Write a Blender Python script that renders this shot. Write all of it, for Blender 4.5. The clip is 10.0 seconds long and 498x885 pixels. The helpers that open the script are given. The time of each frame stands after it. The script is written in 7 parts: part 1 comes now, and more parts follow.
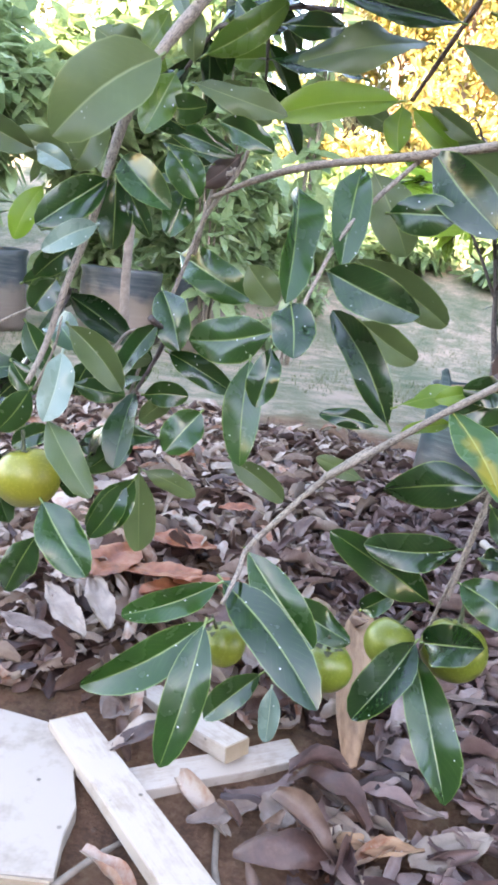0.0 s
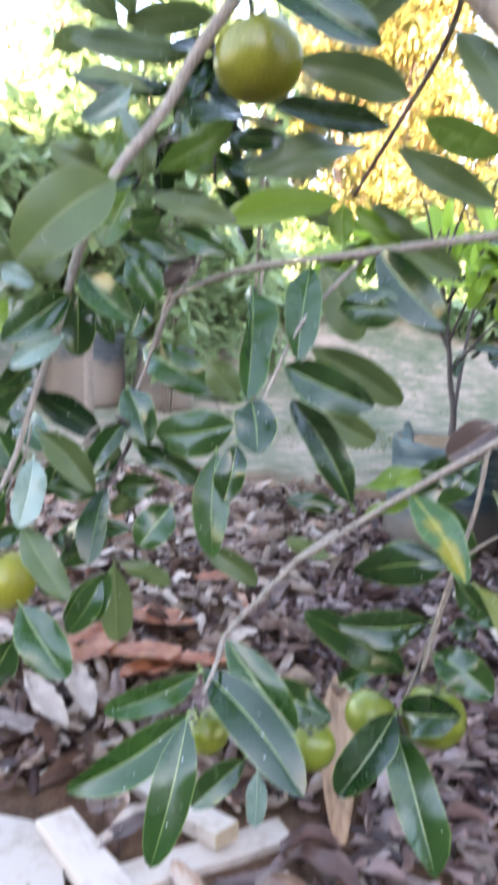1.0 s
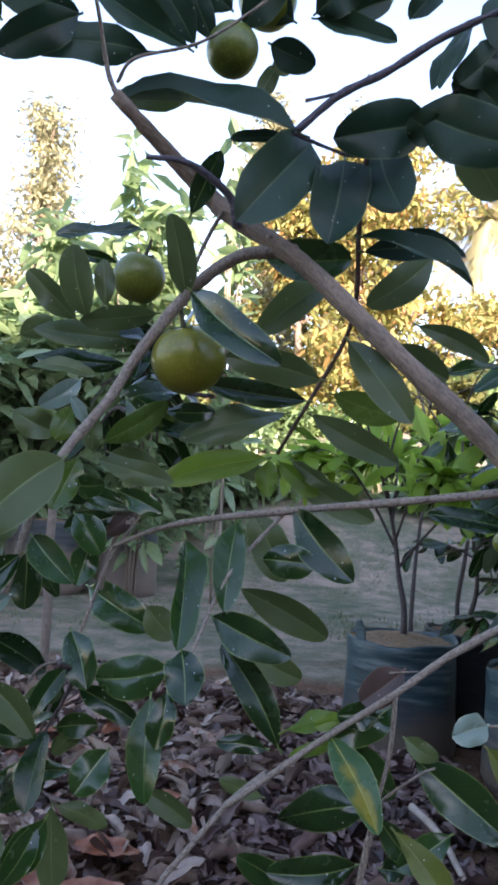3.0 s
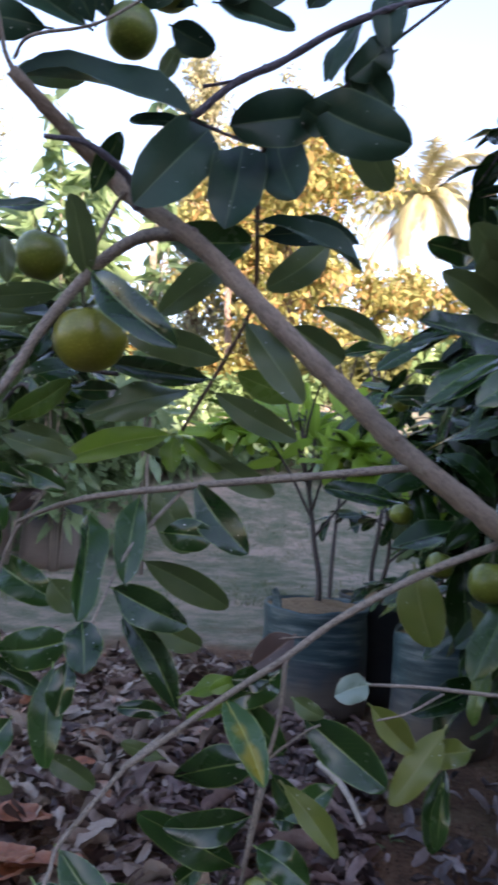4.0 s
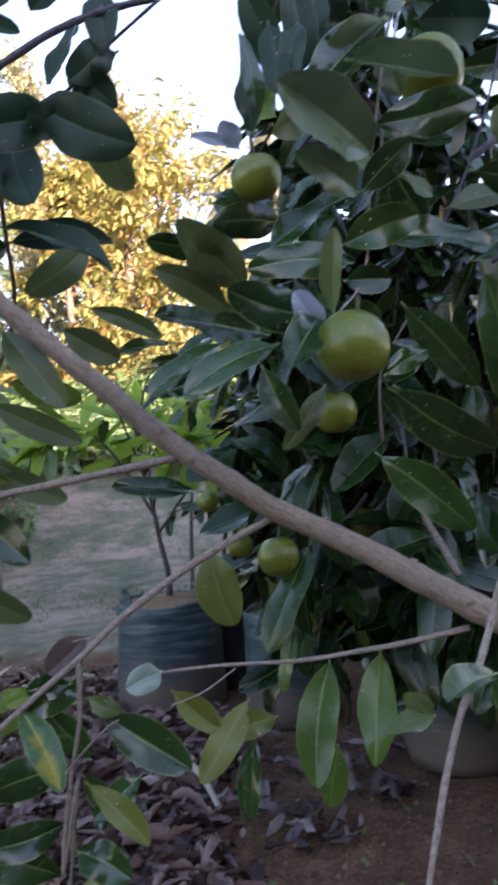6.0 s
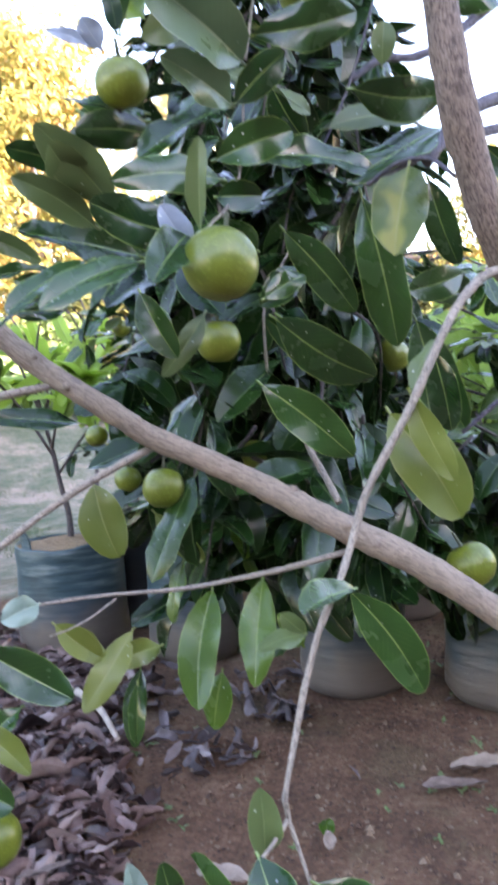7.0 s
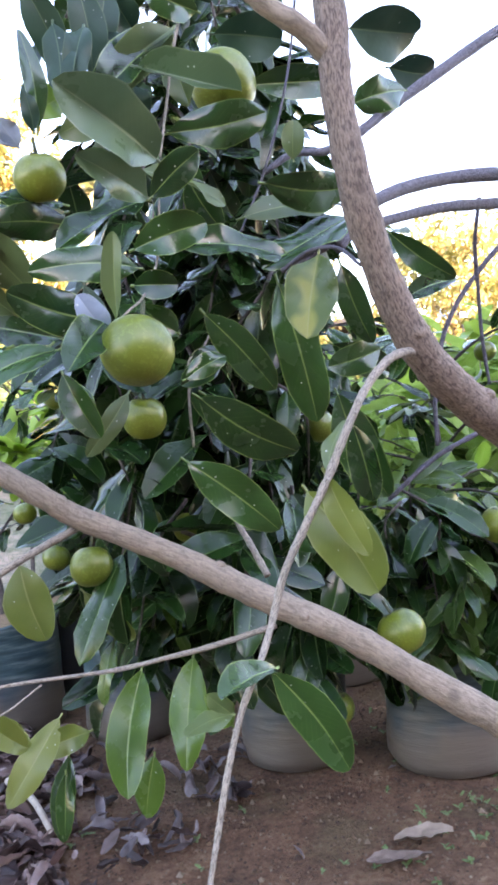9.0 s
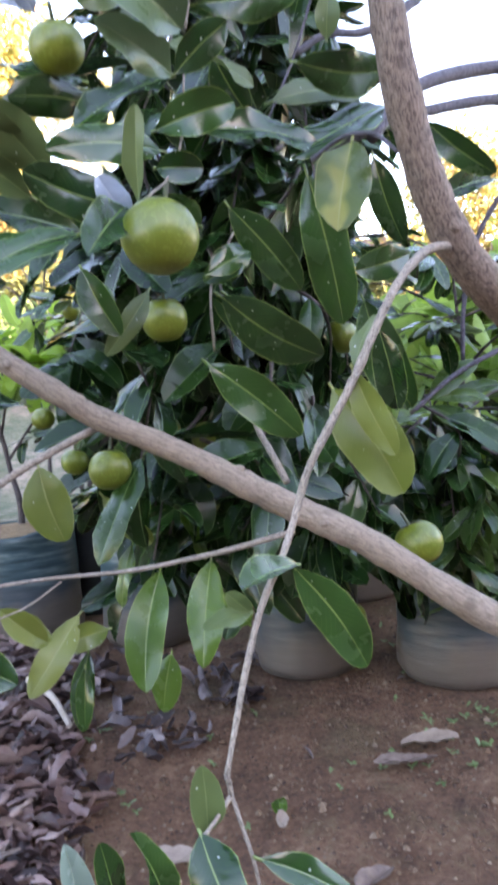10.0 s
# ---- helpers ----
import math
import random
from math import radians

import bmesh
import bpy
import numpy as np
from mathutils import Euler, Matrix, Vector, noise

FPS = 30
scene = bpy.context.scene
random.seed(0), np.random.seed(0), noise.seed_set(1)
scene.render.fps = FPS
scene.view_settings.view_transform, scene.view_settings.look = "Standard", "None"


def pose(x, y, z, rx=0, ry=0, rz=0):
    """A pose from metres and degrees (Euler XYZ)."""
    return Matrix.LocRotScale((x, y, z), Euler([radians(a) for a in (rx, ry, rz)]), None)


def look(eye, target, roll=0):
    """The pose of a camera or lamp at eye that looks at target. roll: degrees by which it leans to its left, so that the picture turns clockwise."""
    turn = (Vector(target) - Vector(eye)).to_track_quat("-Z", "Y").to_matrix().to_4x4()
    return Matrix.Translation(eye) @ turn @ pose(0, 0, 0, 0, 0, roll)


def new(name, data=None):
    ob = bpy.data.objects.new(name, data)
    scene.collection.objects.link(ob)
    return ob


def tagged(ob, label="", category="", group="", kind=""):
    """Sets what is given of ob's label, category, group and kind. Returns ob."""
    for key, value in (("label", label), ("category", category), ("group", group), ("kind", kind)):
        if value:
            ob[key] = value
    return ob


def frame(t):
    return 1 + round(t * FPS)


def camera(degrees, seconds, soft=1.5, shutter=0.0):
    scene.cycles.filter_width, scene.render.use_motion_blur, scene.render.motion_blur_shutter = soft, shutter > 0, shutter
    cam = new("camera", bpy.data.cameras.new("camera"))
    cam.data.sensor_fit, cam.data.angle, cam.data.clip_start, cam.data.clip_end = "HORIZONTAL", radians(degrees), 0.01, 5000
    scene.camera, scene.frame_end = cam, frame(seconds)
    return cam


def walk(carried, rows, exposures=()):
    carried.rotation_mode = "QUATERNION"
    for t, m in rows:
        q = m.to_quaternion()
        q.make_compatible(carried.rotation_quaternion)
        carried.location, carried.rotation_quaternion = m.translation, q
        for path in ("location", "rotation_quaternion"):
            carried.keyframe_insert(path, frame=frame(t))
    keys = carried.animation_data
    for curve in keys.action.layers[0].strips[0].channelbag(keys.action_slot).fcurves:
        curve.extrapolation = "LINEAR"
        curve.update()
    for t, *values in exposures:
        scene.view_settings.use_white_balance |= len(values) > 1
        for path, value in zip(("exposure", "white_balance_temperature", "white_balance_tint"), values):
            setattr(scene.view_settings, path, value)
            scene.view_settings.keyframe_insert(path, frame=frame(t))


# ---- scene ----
cam = camera(37.6, 10.0, 3.2, 0.5)
PATH = [
    (0, (0.05, -0.001, 0.753), (0.052, 1.947, 0.3), 6.9),
    (0.5, (0.04, -0.009, 0.764), (0.043, 1.942, 0.321), 6.4),
    (0.8, (0.044, -0.011, 0.785), (0.095, 1.943, 0.36), 4.38),
    (1, (0.047, -0.023, 0.812), (0.12, 1.95, 0.494), 3.7),
    (1.2, (0.053, -0.048, 0.838), (0.125, 1.943, 0.664), 3.41),
    (1.5, (0.054, -0.078, 0.856), (0.14, 1.92, 0.843), 3.4),
    (1.7, (0.063, -0.085, 0.87), (0.166, 1.912, 0.883), 3.24),
    (2, (0.079, -0.098, 0.884), (0.196, 1.897, 0.943), 3.0),
    (2.2, (0.082, -0.107, 0.895), (0.224, 1.887, 0.973), 3.3),
    (3.3, (0.092, -0.143, 0.933), (0.22, 1.846, 1.1), 3.2),
    (3.5, (0.098, -0.149, 0.936), (0.273, 1.837, 1.094), 3.4),
    (3.7, (0.113, -0.157, 0.933), (0.334, 1.828, 1.029), 2.77),
    (4, (0.128, -0.178, 0.937), (0.451, 1.794, 1.021), 3.1),
    (4.2, (0.132, -0.194, 0.939), (0.516, 1.766, 1.042), 2.46),
    (4.5, (0.14, -0.216, 0.926), (0.552, 1.739, 1.014), 3.5),
    (4.7, (0.16, -0.213, 0.922), (0.479, 1.761, 0.974), 1.4),
    (5, (0.194, -0.208, 0.921), (0.584, 1.754, 0.916), -2.2),
    (5.2, (0.208, -0.217, 0.922), (0.685, 1.725, 0.976), -0.99),
    (5.5, (0.228, -0.215, 0.926), (0.762, 1.712, 0.96), -2.3),
    (6, (0.255, -0.231, 0.936), (0.929, 1.651, 1.003), -4.0),
    (6.2, (0.259, -0.237, 0.942), (0.979, 1.628, 1.026), -4.1),
    (7.3, (0.309, -0.233, 0.9), (1.206, 1.546, 0.734), -4.0),
    (7.5, (0.308, -0.23, 0.899), (1.192, 1.555, 0.72), -4.1),
    (8, (0.312, -0.233, 0.899), (1.211, 1.546, 0.734), -4.3),
    (8.2, (0.317, -0.234, 0.902), (1.24, 1.534, 0.755), -4.81),
    (8.5, (0.325, -0.246, 0.911), (1.323, 1.485, 0.833), -5.6),
    (8.7, (0.326, -0.252, 0.918), (1.348, 1.466, 0.892), -5.94),
    (9, (0.317, -0.259, 0.926), (1.349, 1.453, 0.984), -5.6),
    (9.2, (0.315, -0.259, 0.926), (1.342, 1.456, 0.975), -5.84),
    (9.5, (0.312, -0.25, 0.91), (1.306, 1.484, 0.882), -4.4),
    (9.7, (0.312, -0.244, 0.907), (1.295, 1.496, 0.843), -4.69),
    (10, (0.318, -0.235, 0.898), (1.296, 1.503, 0.753), -4.4),
]
EXPOSURES = [(0.0, 4.06, 7600, 27), (1.0, 3.98, 7500, 27), (2.0, 3.14, 6800, 27), (3.5, 2.27, 6650, 29), (5.0, 2.26, 6950, 34), (6.2, 2.64, 6900, 33), (7.3, 3.92, 7250, 30), (10.0, 3.75, 7350, 30)]
walk(cam, [(t, look(eye, target, roll)) for t, eye, target, roll in PATH], EXPOSURES)

# ---- world, sun and shade ----
SUN_UP, SUN_AZ = 15.0, 172.0
world = bpy.data.worlds.new("world")
scene.world = world
world.use_nodes = True
wn = world.node_tree
sky = wn.nodes.new("ShaderNodeTexSky")
sky.sky_type, sky.sun_disc = "NISHITA", False
sky.sun_elevation, sky.sun_rotation = radians(SUN_UP), radians(SUN_AZ)
sky.air_density, sky.dust_density, sky.ozone_density = 1.0, 0.4, 1.0
wn.nodes["Background"].inputs["Strength"].default_value = 0.15
wn.links.new(sky.outputs[0], wn.nodes["Background"].inputs[0])
sun = new("sun", bpy.data.lights.new("sun", "SUN"))
sun.data.energy, sun.data.angle, sun.data.color = 5.0, radians(0.6), (1.0, 0.90, 0.74)
sun_way = Vector((math.sin(radians(SUN_AZ)) * math.cos(radians(SUN_UP)), math.cos(radians(SUN_AZ)) * math.cos(radians(SUN_UP)), math.sin(radians(SUN_UP))))
sun.matrix_world = look(sun_way * 50, (0, 0, 0))


# ---- materials ----
def material(name):
    m = bpy.data.materials.new(name)
    m.use_nodes = True
    nt = m.node_tree
    return m, nt, nt.nodes["Principled BSDF"]


def node(nt, kind, **values):
    n = nt.nodes.new(kind)
    for key, value in values.items():
        n.inputs[key.replace("_", " ")].default_value = value
    return n


def math_node(nt, op, a, b=None):
    n = nt.nodes.new("ShaderNodeMath")
    n.operation = op
    for i, v in enumerate((a, b)):
        if v is None:
            continue
        if isinstance(v, (int, float)):
            n.inputs[i].default_value = v
        else:
            nt.links.new(v, n.inputs[i])
    return n.outputs[0]


def mix(nt, fac, a, b):
    n = nt.nodes.new("ShaderNodeMix")
    n.data_type = "RGBA"
    for sock, v in ((n.inputs[0], fac), (n.inputs[6], a), (n.inputs[7], b)):
        if isinstance(v, (int, float)):
            sock.default_value = v
        elif isinstance(v, tuple):
            sock.default_value = (*v, 1)
        else:
            nt.links.new(v, sock)
    return n.outputs[2]


def ramp(nt, fac, *stops):
    n = nt.nodes.new("ShaderNodeValToRGB")
    el = n.color_ramp.elements
    while len(el) < len(stops):
        el.new(0.5)
    for e, (at, c) in zip(el, stops):
        e.position, e.color = at, (*c, 1) if isinstance(c, tuple) else (c, c, c, 1)
    nt.links.new(fac, n.inputs[0])
    return n.outputs[0]


def noise_tex(nt, scale, detail=4, rough=0.6, coord="Object", stretch=None):
    tc = nt.nodes.new("ShaderNodeTexCoord")
    n = node(nt, "ShaderNodeTexNoise", Scale=scale, Detail=detail, Roughness=rough)
    src = tc.outputs[coord]
    if stretch:
        mp = nt.nodes.new("ShaderNodeMapping")
        mp.inputs["Scale"].default_value = stretch
        nt.links.new(src, mp.inputs[0])
        src = mp.outputs[0]
    nt.links.new(src, n.inputs["Vector"])
    return n.outputs[0]


def bump(nt, bsdf, height, strength, distance=0.01):
    b = node(nt, "ShaderNodeBump", Strength=strength, Distance=distance)
    nt.links.new(height, b.inputs["Height"])
    nt.links.new(b.outputs[0], bsdf.inputs["Normal"])


def leaf_material(name, body, body2, rib, gloss, glow, blotch=None, island=False, accent=None, shine=0.46):
    """A leaf: two-tone blade, pale midrib, faint side veins, white specks; light shines through a little."""
    m, nt, p = material(name)
    uv = nt.nodes.new("ShaderNodeUVMap")
    sep = nt.nodes.new("ShaderNodeSeparateXYZ")
    nt.links.new(uv.outputs[0], sep.inputs[0])
    u = math_node(nt, "ABSOLUTE", math_node(nt, "SUBTRACT", sep.outputs[0], 0.5))
    if island:
        rnd = nt.nodes.new("ShaderNodeNewGeometry").outputs["Random Per Island"]
    else:
        rnd = nt.nodes.new("ShaderNodeObjectInfo").outputs["Random"]
    n1 = noise_tex(nt, 22, 4)
    tone = math_node(nt, "ADD", math_node(nt, "MULTIPLY", rnd, 0.6), math_node(nt, "MULTIPLY", n1, 0.5))
    col = mix(nt, ramp(nt, tone, (0.25, 0.0), (0.85, 1.0)), body, body2)
    if accent:
        col = mix(nt, ramp(nt, rnd, (0.74, 0.0), (0.80, 1.0)), col, accent)
    veins = math_node(nt, "SINE", math_node(nt, "MULTIPLY", math_node(nt, "SUBTRACT", sep.outputs[1], math_node(nt, "MULTIPLY", u, 0.5)), 95))
    vein = math_node(nt, "MULTIPLY", ramp(nt, veins, (0.80, 0.0), (1.0, 0.05)), ramp(nt, n1, (0.42, 0.0), (0.62, 1.0)))
    col = mix(nt, vein, col, rib)
    if blotch:
        n2 = noise_tex(nt, 14, 2)
        near = math_node(nt, "SUBTRACT", n2, math_node(nt, "MULTIPLY", u, 0.7))
        col = mix(nt, ramp(nt, near, (0.36, 0.0), (0.48, 0.8)), col, blotch)
    mid = ramp(nt, math_node(nt, "ADD", u, math_node(nt, "MULTIPLY", sep.outputs[1], 0.014)), (0.013, 0.60), (0.032, 0.0))
    col = mix(nt, mid, col, rib)
    col = mix(nt, ramp(nt, u, (0.470, 0.0), (0.492, 0.6)), col, rib)
    tc = nt.nodes.new("ShaderNodeTexCoord")
    vor = node(nt, "ShaderNodeTexVoronoi", Scale=130.0)
    nt.links.new(tc.outputs["Object"], vor.inputs["Vector"])
    spots = math_node(nt, "MULTIPLY", ramp(nt, vor.outputs["Distance"], (0.09, 1.0), (0.17, 0.0)), ramp(nt, vor.outputs["Color"], (0.80, 0.0), (0.84, 0.75)))
    col = mix(nt, spots, col, (0.7, 0.72, 0.66))
    nt.links.new(col, p.inputs["Base Color"])
    rough = ramp(nt, noise_tex(nt, 16, 4), (0.40, max(gloss - 0.08, 0.06)), (0.64, gloss + 0.12))
    nt.links.new(rough, p.inputs["Roughness"])
    p.inputs["Specular IOR Level"].default_value = shine
    bump(nt, p, math_node(nt, "ADD", math_node(nt, "MULTIPLY", veins, 0.005), noise_tex(nt, 26, 2)), 0.26, 0.004)
    tr = nt.nodes.new("ShaderNodeBsdfTranslucent")
    nt.links.new(mix(nt, 0.5, col, body2), tr.inputs[0])
    ms = nt.nodes.new("ShaderNodeMixShader")
    ms.inputs[0].default_value = glow
    nt.links.new(p.outputs[0], ms.inputs[1])
    nt.links.new(tr.outputs[0], ms.inputs[2])
    nt.links.new(ms.outputs[0], nt.nodes["Material Output"].inputs[0])
    return m


LEAF = {
    "d": leaf_material("leaf_dark", (0.008, 0.030, 0.007), (0.022, 0.066, 0.013), (0.25, 0.34, 0.10), 0.20, 0.09, shine=0.54),
    # overhead leaves against the sky: their shade is put into this dark bluish colour
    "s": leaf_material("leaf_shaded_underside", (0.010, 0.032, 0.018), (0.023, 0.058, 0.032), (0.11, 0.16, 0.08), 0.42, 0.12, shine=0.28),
    "k": leaf_material("leaf_mid_green", (0.044, 0.096, 0.014), (0.086, 0.148, 0.022), (0.24, 0.30, 0.09), 0.24, 0.22, shine=0.44),
    "u": leaf_material("leaf_underside", (0.058, 0.088, 0.028), (0.094, 0.134, 0.045), (0.22, 0.27, 0.11), 0.40, 0.26),
    "l": leaf_material("leaf_bright", (0.210, 0.360, 0.032), (0.320, 0.480, 0.065), (0.36, 0.42, 0.13), 0.38, 0.55),
    "y": leaf_material("leaf_lime", (0.100, 0.190, 0.016), (0.165, 0.265, 0.030), (0.30, 0.36, 0.10), 0.36, 0.45),
    "g": leaf_material("leaf_grey_green", (0.060, 0.108, 0.046), (0.098, 0.150, 0.070), (0.26, 0.30, 0.18), 0.32, 0.20),
    "r": leaf_material("leaf_dead", (0.035, 0.022, 0.018), (0.080, 0.050, 0.040), (0.2, 0.13, 0.09), 0.5, 0.10),
    "o": leaf_material("leaf_olive", (0.090, 0.128, 0.022), (0.155, 0.180, 0.036), (0.28, 0.29, 0.11), 0.36, 0.24),
    "m": leaf_material("leaf_mottled", (0.045, 0.082, 0.018), (0.090, 0.125, 0.030), (0.28, 0.29, 0.11), 0.34, 0.26, blotch=(0.26, 0.25, 0.05)),
    "p": leaf_material("leaf_pale", (0.120, 0.190, 0.150), (0.210, 0.290, 0.240), (0.38, 0.45, 0.32), 0.26, 0.10),
    "b": leaf_material("leaf_young_bluish", (0.190, 0.235, 0.285), (0.300, 0.350, 0.420), (0.42, 0.46, 0.50), 0.24, 0.12),
    "v": leaf_material("leaf_variegated", (0.025, 0.070, 0.024), (0.055, 0.125, 0.035), (0.36, 0.42, 0.14), 0.24, 0.12, blotch=(0.27, 0.215, 0.025)),
}


# leaf_dark again, darkened: the shade inside the crown is in its colour
SHADED_JOINED = leaf_material("leaf_shaded_joined", (0.005, 0.020, 0.005), (0.019, 0.054, 0.011), (0.14, 0.21, 0.08), 0.22, 0.07, island=True, shine=0.34)
MID_JOINED = leaf_material("leaf_mid_joined", (0.022, 0.056, 0.012), (0.060, 0.108, 0.024), (0.20, 0.26, 0.09), 0.24, 0.18, island=True, shine=0.44)


def bark_material(name, a, b, c, scale=40.0, depth=0.5, crack_mix=0.8):
    """Bark with fine cracks running along the limb, blotches and pale pores."""
    m, nt, p = material(name)
    uv = nt.nodes.new("ShaderNodeUVMap")
    mp = nt.nodes.new("ShaderNodeMapping")
    mp.inputs["Scale"].default_value = (scale * 9, scale * 1.8, 1)
    nt.links.new(uv.outputs[0], mp.inputs[0])
    lines = node(nt, "ShaderNodeTexNoise", Scale=1.0, Detail=5.0, Roughness=0.7, Distortion=0.6)
    nt.links.new(mp.outputs[0], lines.inputs["Vector"])
    f = noise_tex(nt, scale, 5, 0.65)
    g = noise_tex(nt, scale * 6, 2, 0.6)
    tone = math_node(nt, "ADD", math_node(nt, "MULTIPLY", lines.outputs[0], 0.75), math_node(nt, "MULTIPLY", f, 0.3))
    col = mix(nt, ramp(nt, tone, (0.40, 0.0), (0.66, 1.0)), a, b)
    col = mix(nt, ramp(nt, g, (0.64, 0.0), (0.74, 0.3)), col, c)
    tc = nt.nodes.new("ShaderNodeTexCoord")
    knot = node(nt, "ShaderNodeTexVoronoi", Scale=scale * 0.55)
    nt.links.new(tc.outputs["Object"], knot.inputs["Vector"])
    scar = math_node(nt, "MULTIPLY", ramp(nt, knot.outputs["Distance"], (0.10, 1.0), (0.24, 0.0)), ramp(nt, knot.outputs["Color"], (0.74, 0.0), (0.78, 0.55)))
    col = mix(nt, scar, col, tuple(0.45 * v for v in a))
    moss = ramp(nt, noise_tex(nt, scale * 0.45, 4, 0.7), (0.58, 0.0), (0.70, 0.28))
    col = mix(nt, moss, col, c)
    pore = ramp(nt, noise_tex(nt, 300, 2, 0.5, stretch=(1, 1, 0.42)), (0.56, 0.0), (0.64, 0.62 if depth > 0.8 else 0.30))
    col = mix(nt, pore, col, tuple(0.5 * v for v in a))
    crack = ramp(nt, lines.outputs[0], (0.40, crack_mix), (0.50, 0.0))
    col = mix(nt, crack, col, tuple(0.4 * v for v in a))
    nt.links.new(col, p.inputs["Base Color"])
    p.inputs["Roughness"].default_value = 0.8
    bump(nt, p, math_node(nt, "ADD", lines.outputs[0], math_node(nt, "MULTIPLY", f, 0.5)), depth, 0.003)
    return m


BARK = bark_material("bark", (0.120, 0.080, 0.059), (0.310, 0.226, 0.176), (0.36, 0.295, 0.245), 52.0, 0.9, 0.50)
SMOOTH_BARK = bark_material("smooth_bark", (0.180, 0.134, 0.098), (0.330, 0.258, 0.195), (0.40, 0.34, 0.275), 28.0, 0.55, 0.16)
DARK_BARK = bark_material("dark_bark", (0.045, 0.034, 0.032), (0.130, 0.100, 0.090), (0.20, 0.17, 0.155), 60.0, 0.6)
TWIG = bark_material("twig_bark", (0.20, 0.160, 0.125), (0.38, 0.32, 0.26), (0.50, 0.46, 0.40), 90.0, 0.35)
# bark of the boughs with purple-grey haze mixed into its colour
HAZY_BOUGH_BARK = bark_material("hazy_bough_bark", (0.062, 0.056, 0.070), (0.138, 0.124, 0.152), (0.19, 0.172, 0.20), 60.0, 0.6)
SHOOT_BARK = bark_material("shoot_bark", (0.080, 0.052, 0.040), (0.190, 0.128, 0.098), (0.28, 0.21, 0.17), 90.0, 0.4)


def fruit_material(name, low, mid, high):
    """Waxy skin, green to olive in soft patches, peppered with pale pores."""
    m, nt, p = material(name)
    n = noise_tex(nt, 11, 3)
    rnd = nt.nodes.new("ShaderNodeObjectInfo").outputs["Random"]
    tone = math_node(nt, "ADD", math_node(nt, "MULTIPLY", rnd, 0.45), math_node(nt, "MULTIPLY", n, 0.6))
    col = ramp(nt, tone, (0.2, low), (0.55, mid), (0.9, high))
    sp = noise_tex(nt, 240, 3, 0.6)
    col = mix(nt, ramp(nt, sp, (0.52, 0.0), (0.64, 0.34)), col, tuple(min(1.0, 1.7 * v + 0.04) for v in mid))
    scuff = ramp(nt, noise_tex(nt, 60, 4, 0.7), (0.66, 0.0), (0.74, 0.35))
    col = mix(nt, scuff, col, tuple(0.45 * v for v in low))
    nt.links.new(col, p.inputs["Base Color"])
    nt.links.new(ramp(nt, n, (0.3, 0.27), (0.7, 0.38)), p.inputs["Roughness"])
    p.inputs["Specular IOR Level"].default_value = 0.5
    bump(nt, p, sp, 0.13, 0.001)
    return m


FRUIT = fruit_material("fruit_skin", (0.066, 0.094, 0.010), (0.120, 0.148, 0.014), (0.172, 0.194, 0.020))
OLIVE_FRUIT = fruit_material("olive_fruit_skin", (0.105, 0.112, 0.009), (0.175, 0.172, 0.013), (0.235, 0.220, 0.020))
CALYX = bark_material("calyx", (0.05, 0.06, 0.03), (0.10, 0.11, 0.05), (0.16, 0.14, 0.08), 80.0, 0.4)


def rough_material(name, stops, scale=20.0, rough=0.85, relief=0.4, distance=0.004, island=False, stretch=None):
    """A mottled matt surface; with island, each loose piece takes its own tone."""
    m, nt, p = material(name)
    f = noise_tex(nt, scale, 5, 0.65, stretch=stretch)
    fac = f
    if island:
        rnd = nt.nodes.new("ShaderNodeNewGeometry").outputs["Random Per Island"]
        fac = math_node(nt, "ADD", math_node(nt, "MULTIPLY", rnd, 0.8), math_node(nt, "MULTIPLY", math_node(nt, "SUBTRACT", f, 0.3), 0.5))
    nt.links.new(ramp(nt, fac, *stops), p.inputs["Base Color"])
    p.inputs["Roughness"].default_value = rough
    bump(nt, p, math_node(nt, "ADD", f, math_node(nt, "MULTIPLY", noise_tex(nt, scale * 6, 3), 0.4)), relief, distance)
    return m


def stained_material(name, clean, dull, scale, stretch=None):
    """Pale weathered board: cloudy stains, faint grain and a few dark specks."""
    m, nt, p = material(name)
    cloud, grain = noise_tex(nt, scale, 5, 0.7), noise_tex(nt, scale * 2, 5, 0.65, stretch=stretch)
    tone = math_node(nt, "ADD", math_node(nt, "MULTIPLY", cloud, 0.65), math_node(nt, "MULTIPLY", grain, 0.35))
    col = ramp(nt, tone, (0.32, tuple(0.75 * v for v in dull)), (0.43, dull), (0.52, clean))
    tc = nt.nodes.new("ShaderNodeTexCoord")
    vor = node(nt, "ShaderNodeTexVoronoi", Scale=48.0)
    nt.links.new(tc.outputs["Object"], vor.inputs["Vector"])
    speck = math_node(nt, "MULTIPLY", ramp(nt, vor.outputs["Distance"], (0.10, 1.0), (0.20, 0.0)), ramp(nt, vor.outputs["Color"], (0.72, 0.0), (0.76, 0.8)))
    col = mix(nt, speck, col, (0.07, 0.055, 0.045))
    nt.links.new(col, p.inputs["Base Color"])
    p.inputs["Roughness"].default_value = 0.75
    bump(nt, p, math_node(nt, "ADD", grain, speck), 0.3, 0.002)
    return m


